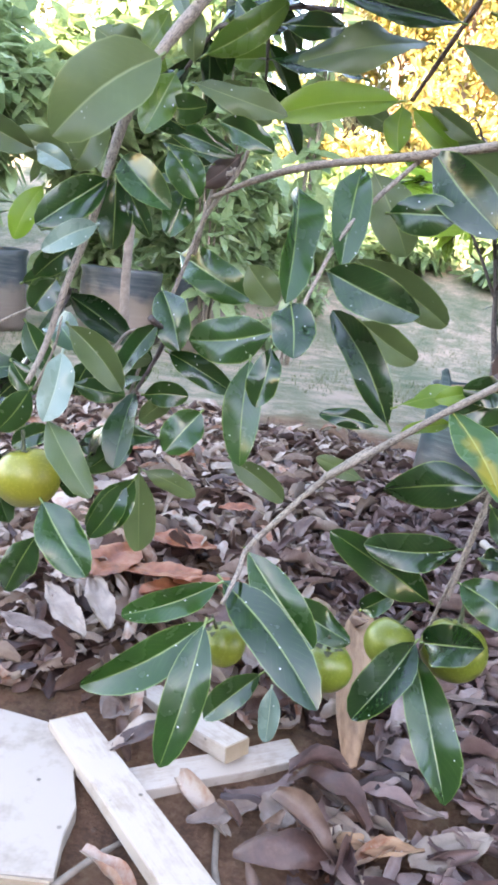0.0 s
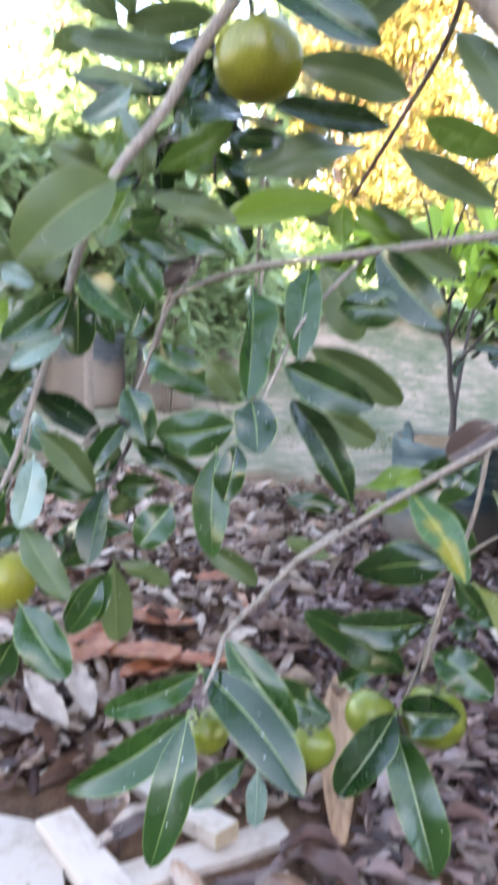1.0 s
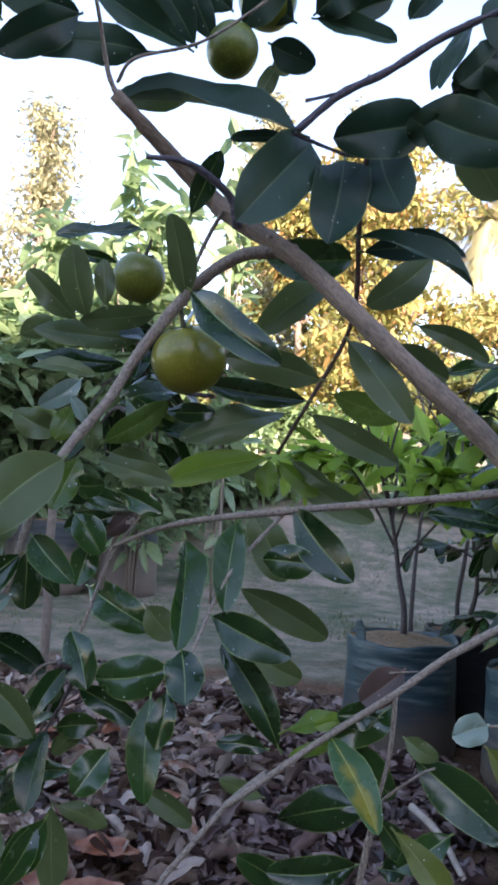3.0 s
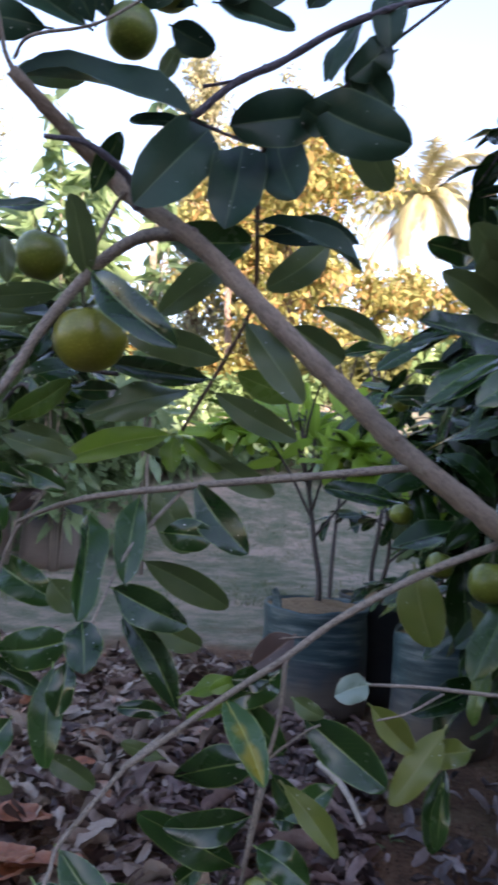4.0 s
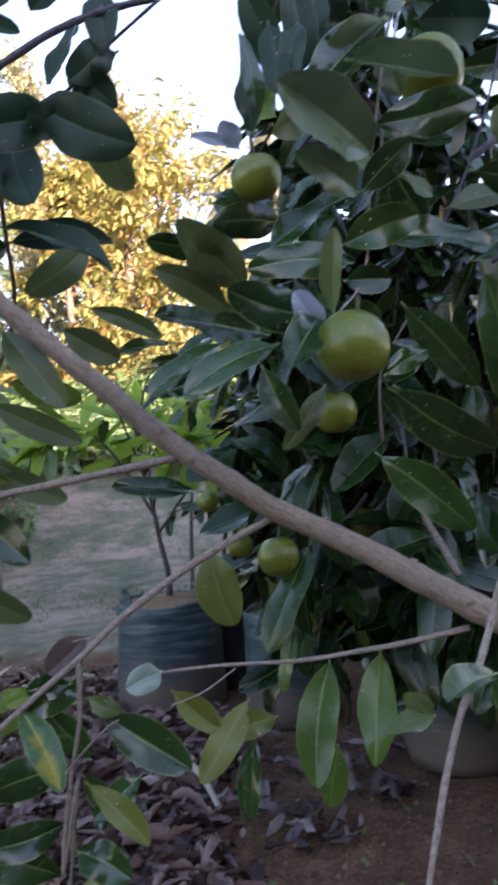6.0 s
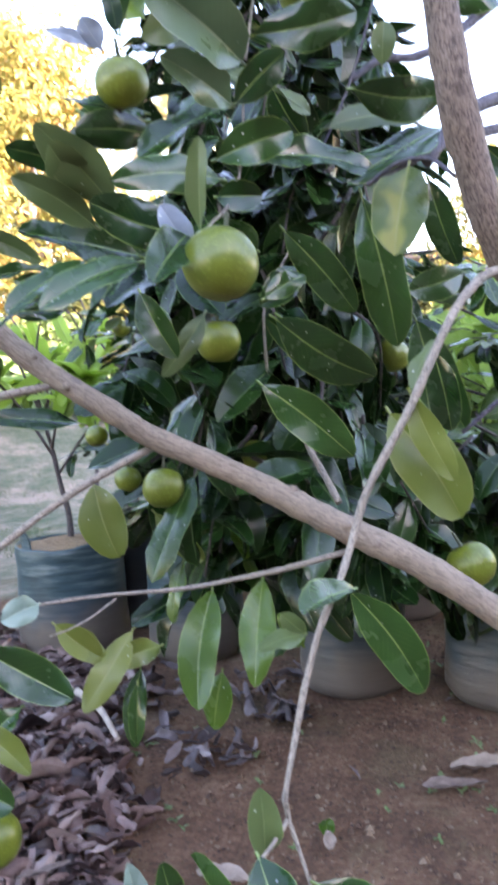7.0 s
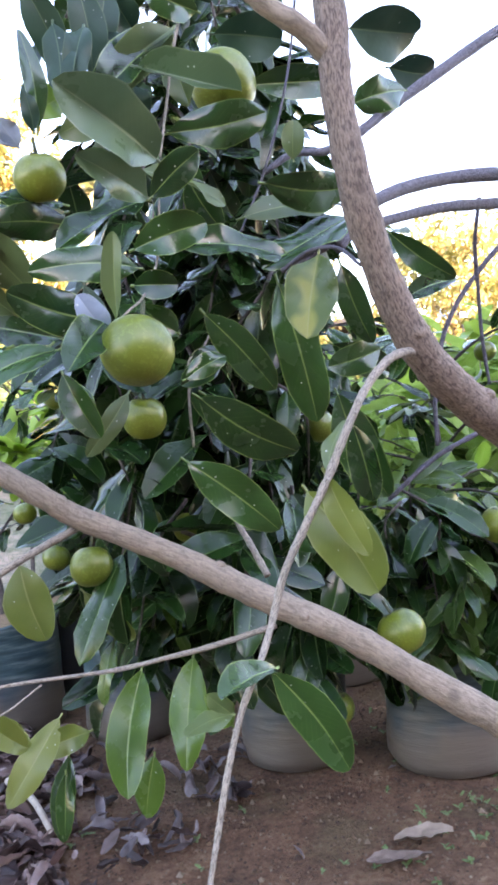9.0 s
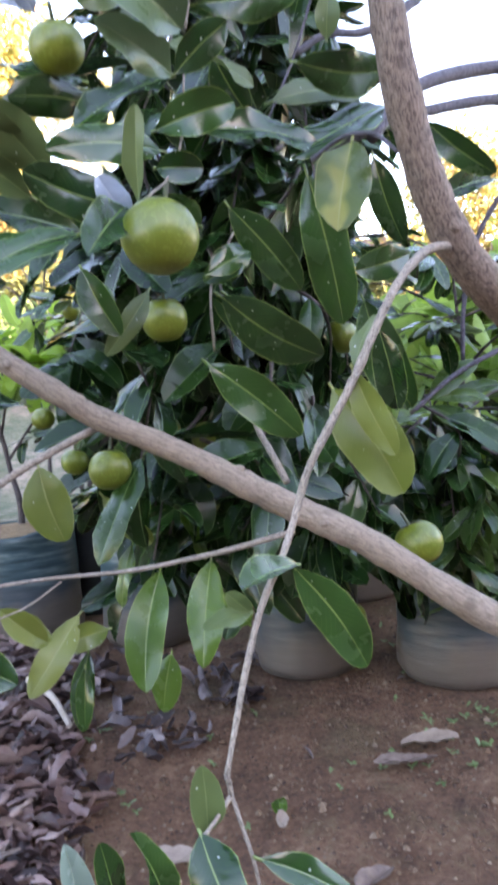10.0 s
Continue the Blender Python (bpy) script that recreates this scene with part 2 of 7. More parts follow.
LITTER = rough_material("dry_leaves", ((0.02, (0.018, 0.009, 0.007)), (0.24, (0.080, 0.038, 0.028)), (0.44, (0.170, 0.102, 0.072)), (0.62, (0.285, 0.205, 0.156)), (0.80, (0.410, 0.330, 0.268)), (0.95, (0.28, 0.105, 0.050))), 35.0, 0.52, 0.5, 0.003, True)
# darker litter towards the bare soil
DARK_LITTER = rough_material("dark_dry_leaves", ((0.02, (0.014, 0.008, 0.008)), (0.30, (0.058, 0.029, 0.025)), (0.52, (0.135, 0.076, 0.064)), (0.74, (0.232, 0.150, 0.130)), (0.93, (0.36, 0.270, 0.240))), 35.0, 0.5, 0.5, 0.003, True)
GREY_LITTER = rough_material("grey_dry_leaves", ((0.1, (0.030, 0.020, 0.021)), (0.5, (0.105, 0.074, 0.072)), (0.9, (0.26, 0.205, 0.200))), 35.0, 0.5, 0.5, 0.003, True)
RUSTY = rough_material("rusty_leaf", ((0.3, (0.10, 0.026, 0.010)), (0.5, (0.24, 0.070, 0.025)), (0.75, (0.34, 0.16, 0.09))), 22.0, 0.5, 0.6)
PALE_LEAF = rough_material("pale_dry_leaf", ((0.2, (0.19, 0.135, 0.10)), (0.6, (0.29, 0.215, 0.165)), (0.9, (0.38, 0.305, 0.25))), 30.0, 0.6)
DARK_LEAF = rough_material("dark_dry_leaf", ((0.25, (0.075, 0.050, 0.040)), (0.5, (0.155, 0.105, 0.082)), (0.8, (0.24, 0.175, 0.142))), 34.0, 0.6, 0.6)
PALE_WOOD = stained_material("pale_wood", (0.430, 0.355, 0.290), (0.360, 0.285, 0.222), 12.0, (1, 7, 7))
CUT_WOOD = rough_material("cut_wood", ((0.2, (0.30, 0.21, 0.13)), (0.8, (0.42, 0.32, 0.22))), 40.0, 0.8, 0.3, 0.002)
BROWN_WOOD = rough_material("brown_husk", ((0.3, (0.17, 0.085, 0.042)), (0.5, (0.29, 0.160, 0.085)), (0.8, (0.40, 0.25, 0.15))), 12.0, 0.7, 0.4, 0.003, stretch=(1, 6, 6))
BOARD = stained_material("white_board", (0.350, 0.290, 0.235), (0.290, 0.235, 0.185), 9.0)
STICK = rough_material("dry_stick", ((0.2, (0.13, 0.098, 0.072)), (0.8, (0.28, 0.225, 0.18))), 40.0, 0.85)
BLACK_BAG = rough_material("black_bag", ((0.2, (0.008, 0.009, 0.010)), (0.8, (0.022, 0.024, 0.026))), 8.0, 0.45, 0.4, 0.006, stretch=(1, 1, 3))
PLASTER = rough_material("plaster", ((0.2, (0.42, 0.40, 0.37)), (0.8, (0.55, 0.53, 0.50))), 2.0, 0.9, 0.2, 0.01)
CONCRETE = rough_material("concrete", ((0.2, (0.050, 0.054, 0.046)), (0.8, (0.095, 0.100, 0.088))), 1.5, 0.9, 0.2, 0.01)
ROOF = rough_material("roof_metal", ((0.2, (0.22, 0.13, 0.11)), (0.8, (0.36, 0.24, 0.21))), 3.0, 0.6)
BLUE = rough_material("blue_sheet", ((0.2, (0.10, 0.22, 0.45)), (0.8, (0.20, 0.36, 0.62))), 3.0, 0.5)
POT_SOIL = rough_material("potting_soil", ((0.2, (0.12, 0.070, 0.038)), (0.5, (0.28, 0.178, 0.098)), (0.9, (0.40, 0.27, 0.165))), 45.0, 0.95, 0.9, 0.012)
CRUMB = rough_material("soil_crumb", ((0.1, (0.055, 0.028, 0.018)), (0.6, (0.140, 0.078, 0.043)), (0.97, (0.23, 0.165, 0.112))), 30.0, 0.95, 0.4, 0.004, True)
GRASS = rough_material("grass", ((0.05, (0.085, 0.120, 0.050)), (0.5, (0.140, 0.170, 0.080)), (0.95, (0.25, 0.23, 0.145))), 3.0, 0.7, 0.1, 0.002, True)


def bag_material(name, rise, low, clean=True):
    """Grey-green plastic, splashed with dried mud from the foot up to about rise + low."""
    m, nt, p = material(name)
    f = noise_tex(nt, 5, 4, 0.6, stretch=(1, 1, 9))
    g = noise_tex(nt, 3.5, 3)
    tc = nt.nodes.new("ShaderNodeTexCoord")
    sep = nt.nodes.new("ShaderNodeSeparateXYZ")
    nt.links.new(tc.outputs["Object"], sep.inputs[0])
    col = ramp(nt, f, (0.32, (0.024, 0.038, 0.045)), (0.48, (0.044, 0.058, 0.065)), (0.62, (0.070, 0.080, 0.084)), (0.76, (0.130, 0.134, 0.128)))
    mud = math_node(nt, "SUBTRACT", math_node(nt, "ADD", math_node(nt, "MULTIPLY", g, rise), low), sep.outputs[2])
    col = mix(nt, ramp(nt, mud, (0.0, 0.0), (0.10, 0.70)), col, (0.155, 0.112, 0.080) if clean else (0.230, 0.175, 0.135))
    band = ramp(nt, math_node(nt, "ADD", sep.outputs[2], math_node(nt, "MULTIPLY", math_node(nt, "SUBTRACT", g, 0.5), 0.16)), (0.205, 0.0), (0.235, 0.85 if clean else 0.0))
    col = mix(nt, band, col, ramp(nt, f, (0.36, (0.016, 0.040, 0.046)), (0.52, (0.040, 0.082, 0.088)), (0.66, (0.150, 0.190, 0.185))))
    nt.links.new(col, p.inputs["Base Color"])
    nt.links.new(ramp(nt, f, (0.3, 0.30), (0.7, 0.5)), p.inputs["Roughness"])
    bump(nt, p, f, 0.3, 0.01)
    return m


BAG = bag_material("bag_plastic", 0.40, 0.010)
MUDDY_BAG = bag_material("muddy_bag_plastic", 0.30, 0.33, False)


def ground_material():
    m, nt, p = material("earth")
    tc = nt.nodes.new("ShaderNodeTexCoord")
    sep = nt.nodes.new("ShaderNodeSeparateXYZ")
    nt.links.new(tc.outputs["Object"], sep.inputs[0])
    fine, mid, wide = noise_tex(nt, 55, 6, 0.75), noise_tex(nt, 7, 5, 0.65), noise_tex(nt, 1.1, 4, 0.6)
    tone = math_node(nt, "ADD", math_node(nt, "MULTIPLY", fine, 0.55), math_node(nt, "MULTIPLY", mid, 0.5))
    soil = ramp(nt, tone, (0.37, (0.037, 0.016, 0.0085)), (0.50, (0.142, 0.066, 0.034)), (0.60, (0.220, 0.115, 0.063)), (0.70, (0.315, 0.198, 0.120)))
    moss = ramp(nt, math_node(nt, "ADD", math_node(nt, "MULTIPLY", noise_tex(nt, 2.6, 4, 0.65), 0.7), math_node(nt, "MULTIPLY", fine, 0.3)), (0.52, 0.0), (0.60, 0.35))
    soil = mix(nt, moss, soil, (0.085, 0.088, 0.034))
    lawn = ramp(nt, math_node(nt, "ADD", math_node(nt, "MULTIPLY", wide, 0.45), math_node(nt, "ADD", math_node(nt, "MULTIPLY", noise_tex(nt, 4.0, 5, 0.7), 0.4), math_node(nt, "MULTIPLY", fine, 0.25))), (0.45, (0.085, 0.112, 0.056)), (0.54, (0.190, 0.182, 0.120)), (0.63, (0.390, 0.292, 0.225)))
    edge = math_node(nt, "ADD", math_node(nt, "MULTIPLY", sep.outputs[1], 0.5), math_node(nt, "MULTIPLY", math_node(nt, "SUBTRACT", wide, 0.5), 1.8))
    col = mix(nt, ramp(nt, math_node(nt, "MULTIPLY", edge, 0.25), (0.44, 0.0), (0.52, 1.0)), soil, lawn)
    stone = node(nt, "ShaderNodeTexVoronoi", Scale=46.0)
    nt.links.new(tc.outputs["Object"], stone.inputs["Vector"])
    peb = math_node(nt, "MULTIPLY", ramp(nt, stone.outputs["Distance"], (0.16, 1.0), (0.24, 0.0)), ramp(nt, stone.outputs["Color"], (0.86, 0.0), (0.90, 0.4)))
    col = mix(nt, peb, col, (0.25, 0.19, 0.135))
    nt.links.new(col, p.inputs["Base Color"])
    p.inputs["Roughness"].default_value = 0.95
    h = math_node(nt, "ADD", math_node(nt, "MULTIPLY", mid, 1.0), math_node(nt, "ADD", math_node(nt, "MULTIPLY", fine, 0.6), math_node(nt, "MULTIPLY", peb, 0.3)))
    bump(nt, p, h, 1.0, 0.035)
    return m


EARTH = ground_material()


# ---- mesh helpers ----
def mesh_of(name, bm, mat, smooth=True):
    me = bpy.data.meshes.new(name)
    bm.to_mesh(me)
    bm.free()
    me.materials.append(mat)
    if smooth:
        me.polygons.foreach_set("use_smooth", [True] * len(me.polygons))
    return me


def part(name, bm, mat, parent=None, label="", smooth=True):
    """One mesh object, under a thing or a part where one is given."""
    ob = new(name, mesh_of(name, bm, mat, smooth))
    if parent:
        ob.parent = parent
    return tagged(ob, label)


def thing(name, label, category, at=(0, 0, 0), group="", kind=""):
    ob = new(name)
    ob.location = at
    ob.empty_display_size = 0.05
    return tagged(ob, label, category, group, kind)


def raw(name, verts, faces, mat, uvs=None, smooth=True):
    me = bpy.data.meshes.new(name)
    me.from_pydata(verts, [], faces)
    me.materials.append(mat)
    if uvs is not None:
        lay = me.uv_layers.new(name="UVMap")
        index = np.empty(len(me.loops), dtype=np.int32)
        me.loops.foreach_get("vertex_index", index)
        lay.data.foreach_set("uv", np.asarray(uvs, dtype=np.float32)[index].ravel())
    if smooth:
        me.polygons.foreach_set("use_smooth", [True] * len(me.polygons))
    return me


def spline(rows, per=4):
    """Catmull-Rom points through rows of numbers."""
    a = np.array(rows, float)
    a = np.vstack([2 * a[0] - a[1], a, 2 * a[-1] - a[-2]])
    out = []
    for i in range(1, len(a) - 2):
        for k in range(per):
            t = k / per
            out.append(0.5 * (2 * a[i] + (a[i + 1] - a[i - 1]) * t + (2 * a[i - 1] - 5 * a[i] + 4 * a[i + 1] - a[i + 2]) * t * t + (3 * a[i] - a[i - 1] - 3 * a[i + 1] + a[i + 2]) * t ** 3))
    out.append(a[-2])
    return np.array(out)


def tube(bm, rows, sides=8, knots=0.0, per=4, rng=random):
    """A tapering limb through rows of x, y, z, radius, with small swellings."""
    pts = spline(rows, per) if len(rows) > 2 else np.array(rows, float)
    rings, ref = [], Vector((0.31, 0.17, 0.93)).normalized()
    for i, p in enumerate(pts):
        d = Vector(pts[min(i + 1, len(pts) - 1), :3] - pts[max(i - 1, 0), :3]).normalized()
        a = ref - d * ref.dot(d)
        a = a.normalized() if a.length > 1e-3 else d.orthogonal().normalized()
        b = d.cross(a)
        ref = a
        r = max(p[3], 0.0004) * (1 + knots * (rng.random() - 0.4))
        c = Vector(p[:3])
        rings.append([bm.verts.new(c + (a * math.cos(2 * math.pi * k / sides) + b * math.sin(2 * math.pi * k / sides)) * r * (1 + knots * 0.5 * (rng.random() - 0.5))) for k in range(sides)])
    lay = bm.loops.layers.uv.get("UVMap") or bm.loops.layers.uv.new("UVMap")
    run = 0.0
    for i, (r0, r1) in enumerate(zip(rings, rings[1:])):
        step = float(np.linalg.norm(pts[i + 1, :3] - pts[i, :3]))
        girth = 6.28 * float(pts[i, 3])
        for k in range(sides):
            f = bm.faces.new((r0[k], r0[(k + 1) % sides], r1[(k + 1) % sides], r1[k]))
            for loop, (a, b) in zip(f.loops, ((k, 0), (k + 1, 0), (k + 1, 1), (k, 1))):
                loop[lay].uv = (a / sides * girth, run + b * step)
        run += step
    bm.faces.new(rings[0][::-1])
    bm.faces.new(rings[-1])


def leaf_shape(length, width, fold, bend, wave, rng, segs=10, tip=1.0, petiole=0.07, verts=None, faces=None, uvs=None, m=None):
    """Blade along +x, creased along its midrib, its upper face to +z, on a short stalk; appended to the lists given."""
    verts, faces, uvs = ([], [], []) if verts is None else (verts, faces, uvs)
    start = len(verts)
    cross = (-1.0, -0.55, -0.07, 0.0, 0.07, 0.55, 1.0)
    phase, skew, twist, curl = rng.random() * 6.3, rng.uniform(-0.05, 0.05), rng.gauss(0, 0.35), rng.uniform(-0.35, 0.15)
    for i in range(segs + 1):
        s = 0.5 - 0.5 * math.cos(math.pi * i / segs) * (0.6 + 0.4 * abs(math.cos(math.pi * i / segs)))
        half = width / 2 * (1 - abs(2 * s ** 0.92 - 1) ** 2.3) ** 0.55 * min(1.0, (s / 0.34 + 0.02) ** 0.34) if 0 < i < segs else 0.0012
        ang = bend * s
        cx, cz = length * (s if abs(bend) < 1e-3 else math.sin(ang) / bend), -length * (0 if abs(bend) < 1e-3 else (1 - math.cos(ang)) / bend)
        side = skew * length * math.sin(math.pi * s)
        roll = twist * (s - 0.4)
        for c in cross:
            y = c * half * math.cos(fold)
            z = abs(c) * half * math.sin(fold) + curl * half * abs(c) ** 3 + wave * half * math.sin(phase + 9 * s + (2 if c > 0 else 0)) * abs(c) ** 2
            y, z = y * math.cos(roll) - z * math.sin(roll), y * math.sin(roll) + z * math.cos(roll)
            v = Vector((cx + z * math.sin(ang), y + side, cz + z * math.cos(ang)))
            verts.append(tuple(m @ v if m else v))
            uvs.append((0.5 + 0.5 * c, s))
    for i in range(segs):
        for k in range(6):
            a = start + 7 * i + k
            faces.append((a, a + 7, a + 8, a + 1))
    st = len(verts)
    r = 0.0016
    for x, rr in ((-petiole * length, r * 1.2), (0.03 * length, r)):
        for k in range(4):
            v = Vector((x, rr * math.cos(k * 1.571), rr * math.sin(k * 1.571) - 0.0008))
            verts.append(tuple(m @ v if m else v))
            uvs.append((0.5, 0.0))
    for k in range(4):
        faces.append((st + k, st + (k + 1) % 4, st + 4 + (k + 1) % 4, st + 4 + k))
    return verts, faces, uvs


def leaf(tree, base, tip, normal, width, kind, name="leaf"):
    """One leaf from its stalk to its tip, its upper face turned along normal."""
    b, t, n = Vector(base), Vector(tip), Vector(normal)
    ax = t - b
    length = ax.length
    ax.normalize()
    n = (n - ax * n.dot(ax)).normalized()
    rng = random.Random(int(abs(b.x * 7919 + b.y * 104729 + b.z * 1299709) * 1000))
    bend = rng.uniform(0.1, 0.55)
    verts, faces, uvs = leaf_shape(length * (1 + bend * bend / 24), width * 1.08, rng.uniform(0.16, 0.62) + (0.2 if kind == "g" else 0.0), bend, rng.uniform(0.10, 0.44), rng)
    me = raw(name, verts, faces, LEAF[kind], uvs)
    ob = new(name, me)
    ob.parent = tree
    side = n.cross(ax)
    rot = Matrix((ax, side, n)).transposed().to_4x4()
    ob.matrix_local = Matrix.Translation(b - tree.location) @ rot @ pose(0, 0, 0, 0, -math.degrees(bend) / 2, 0)
    return ob


def limb(tree, name, rows):
    rows = [(x, y, z, r * (0.80 if rows[0][3] > 0.011 or rows[-1][3] > 0.014 else 0.64)) for x, y, z, r in rows]
    bm = bmesh.new()
    at = tree.location
    rng = random.Random(len(rows) * 31 + int(rows[0][0] * 1000))
    thick = rows[0][3] > 0.0092 or rows[-1][3] > 0.0115
    near = [(x - at.x, y - at.y, z - at.z, r) for x, y, z, r in rows]
    tube(bm, near, 14 if thick else 8, 0.13 if thick else 0.18, 6, rng)
    sp = spline(near, 6) if len(near) > 2 else np.array(near)
    for i in range(2, len(sp) - 1, 3 if thick else 4):
        if rng.random() < (0.72 if thick else 0.35):
            continue
        c, r = Vector(sp[i, :3]), float(sp[i, 3])
        d = Vector(sp[i + 1, :3] - sp[i - 1, :3]).normalized()
        out = Vector((rng.gauss(0, 1), rng.gauss(-0.6, 1), rng.gauss(0.2, 1)))
        out = (out - d * out.dot(d)).normalized()
        tip = c + out * r * (rng.uniform(1.04, 1.16) if thick else rng.uniform(1.12, 1.4)) + d * r * 0.3
        mid = c + out * r * 0.75
        tube(bm, [(*c, r * 0.75), (*mid, r * 0.52), (*tip, r * 0.18)], 7, 0.15, 3, rng)
    return part({"stub": "branch", "bough": "branch", "shoot": "twig"}.get(name, name), bm, SHOOT_BARK if name == "shoot" else HAZY_BOUGH_BARK if name in ("stub", "bough") else TWIG if name == "twig" and rows[-1][3] < 0.016 else SMOOTH_BARK if name in ("branch", "twig") else BARK, tree)


def fruit(tree, at, radius, skin=None):
    """Round, slightly flattened green fruit with a lobed calyx on top."""
    rng = random.Random(int(abs(at[0] * 9973 + at[2] * 5003) * 100))
    bm = bmesh.new()
    bmesh.ops.create_uvsphere(bm, u_segments=28, v_segments=18, radius=radius)
    lobes = rng.uniform(0, 6)
    for v in bm.verts:
        a, h = math.atan2(v.co.y, v.co.x), v.co.z / radius
        k = 1 + 0.018 * math.cos(4 * a + lobes) * (1 - h * h) + 0.012 * math.sin(2 * a + 2 * lobes)
        v.co.x *= k
        v.co.y *= k
        v.co.z *= 0.98
        v.co.z -= 0.13 * radius * math.exp(-((1 - h) / 0.07)) - 0.06 * radius * math.exp(-((1 + h) / 0.05))
    ob = part("fruit", bm, skin or FRUIT, tree, "round olive-green fruit with smooth speckled skin" if skin else "round green fruit with smooth speckled skin")
    ob.matrix_local = Matrix.Translation(Vector(at) - tree.location) @ pose(0, 0, 0, rng.uniform(-22, 22), rng.uniform(-22, 22), rng.uniform(0, 360))
    bm = bmesh.new()
    for k in range(4):
        ring = []
        for s, w, h in ((0.0, 0.10, 0.80), (0.22, 0.17, 0.86), (0.42, 0.13, 0.90), (0.56, 0.02, 0.84)):
            ring.append([Vector((s * radius, d * w * radius, h * radius)) for d in (-1, 0, 1)])
        m = pose(0, 0, 0, 0, 0, 90 * k + 20)
        vs = [[bm.verts.new(m @ v) for v in r] for r in ring]
        for r0, r1 in zip(vs, vs[1:]):
            for j in range(2):
                bm.faces.new((r0[j], r1[j], r1[j + 1], r0[j + 1]))
    tube(bm, [(0, 0, 0.78 * radius, 0.09 * radius), (0.05 * radius, 0, 1.1 * radius, 0.07 * radius), (0.1 * radius, 0, 1.5 * radius, 0.06 * radius)], 6)
    part("calyx", bm, CALYX, ob, "dry lobed calyx with a short stalk")
    return ob


# ---- ground ----
def bank(x, y):
    """Height of the grassy bank that rises beyond the lawn."""
    f, g = min(1, max(0, (y - 6.8) / 10)), min(1, max(0, (16 - x) / 6))
    return 2.7 * f * f * (3 - 2 * f) * g * g * (3 - 2 * g)


def ground_z(x, y):
    mound = 0.10 * math.exp(-(((x + 0.1) / 0.7) ** 2 + ((y - 1.8) / 0.8) ** 2))
    rough = 0.016 * noise.noise(Vector((x * 2.3, y * 2.3, 1.7))) + 0.008 * noise.noise(Vector((x * 8, y * 8, 4.2)))
    far = 0.05 * noise.noise(Vector((x * 0.25, y * 0.25, 9.1))) * min(1, max(0, (y - 4) / 4))
    return mound + rough * max(0.2, 1 - 0.03 * abs(y)) + far + bank(x, y) - 0.012


def build_ground():
    n = 190
    us = [math.sinh(6.2 * (2 * i / n - 1)) for i in range(n + 1)]
    k = 300 / us[-1]
    xs = [0.6 + k * u for u in us]
    ys = [1.9 + k * u for u in us]
    verts = [(x, y, ground_z(x, y) if abs(x) < 40 and abs(y) < 40 else bank(x, y)) for y in ys for x in xs]
    faces = [(j * (n + 1) + i, j * (n + 1) + i + 1, (j + 1) * (n + 1) + i + 1, (j + 1) * (n + 1) + i) for j in range(n) for i in range(n)]
    tagged(new("ground", raw("ground", verts, faces, EARTH)), "bare brown soil turning to patchy lawn", "ground", kind="structure")


build_ground()

# plain unseen wall, added to close the place behind and block the low sun
bm = bmesh.new()
bmesh.ops.create_cube(bm, size=1)
bmesh.ops.scale(bm, vec=(100, 0.4, 9.9), verts=bm.verts)
wall = part("wall_south", bm, CONCRETE)
wall.location = (3, -20, 4.65)
tagged(wall, "unseen plain dark wall added to block the low sun", "wall", kind="structure")

# ---- the fruit tree in front ----
fruit_tree = thing("fruit_tree", "fruit tree with glossy dark leaves and round green fruits", "tree", (1.62, 0.47, 0.0))
bm = bmesh.new()
tube(bm, [(0, 0, -0.08, 0.075), (0.0, 0, 0.1, 0.06), (-0.03, -0.005, 0.3, 0.052), (-0.1, -0.02, 0.62, 0.048), (-0.2, -0.04, 0.8, 0.044)], 16, 0.1, 5)
part("trunk", bm, BARK, fruit_tree)
limb(fruit_tree, "branch", [(-0.053, 0.800, 1.447, 0.0108), (0.024, 0.850, 1.392, 0.0139), (0.082, 0.880, 1.350, 0.0168), (0.113, 0.870, 1.322, 0.0164), (0.177, 0.850, 1.278, 0.0166), (0.228, 0.840, 1.239, 0.0169), (0.295, 0.820, 1.172, 0.0171), (0.362, 0.800, 1.105, 0.0172), (0.428, 0.785, 1.044, 0.0178), (0.494, 0.770, 0.980, 0.0184), (0.588, 0.740, 0.906, 0.0190), (0.631, 0.735, 0.875, 0.0195), (0.743, 0.700, 0.812, 0.0217), (0.814, 0.670, 0.765, 0.0235), (0.886, 0.640, 0.718, 0.0251), (0.973, 0.600, 0.663, 0.0264), (1.096, 0.550, 0.565, 0.0282), (1.221, 0.500, 0.474, 0.0299), (1.345, 0.460, 0.390, 0.0318)])
limb(fruit_tree, "trunk", [(0.845, 0.360, 1.537, 0.0202), (0.840, 0.350, 1.464, 0.0207), (0.838, 0.345, 1.385, 0.0213), (0.836, 0.345, 1.309, 0.0220), (0.848, 0.345, 1.217, 0.0229), (0.871, 0.350, 1.145, 0.0241), (0.904, 0.355, 1.077, 0.0255), (0.946, 0.360, 1.025, 0.0270), (1.007, 0.370, 0.984, 0.0292), (1.076, 0.380, 0.947, 0.0315), (1.204, 0.400, 0.890, 0.0352), (1.424, 0.430, 0.798, 0.0411)])
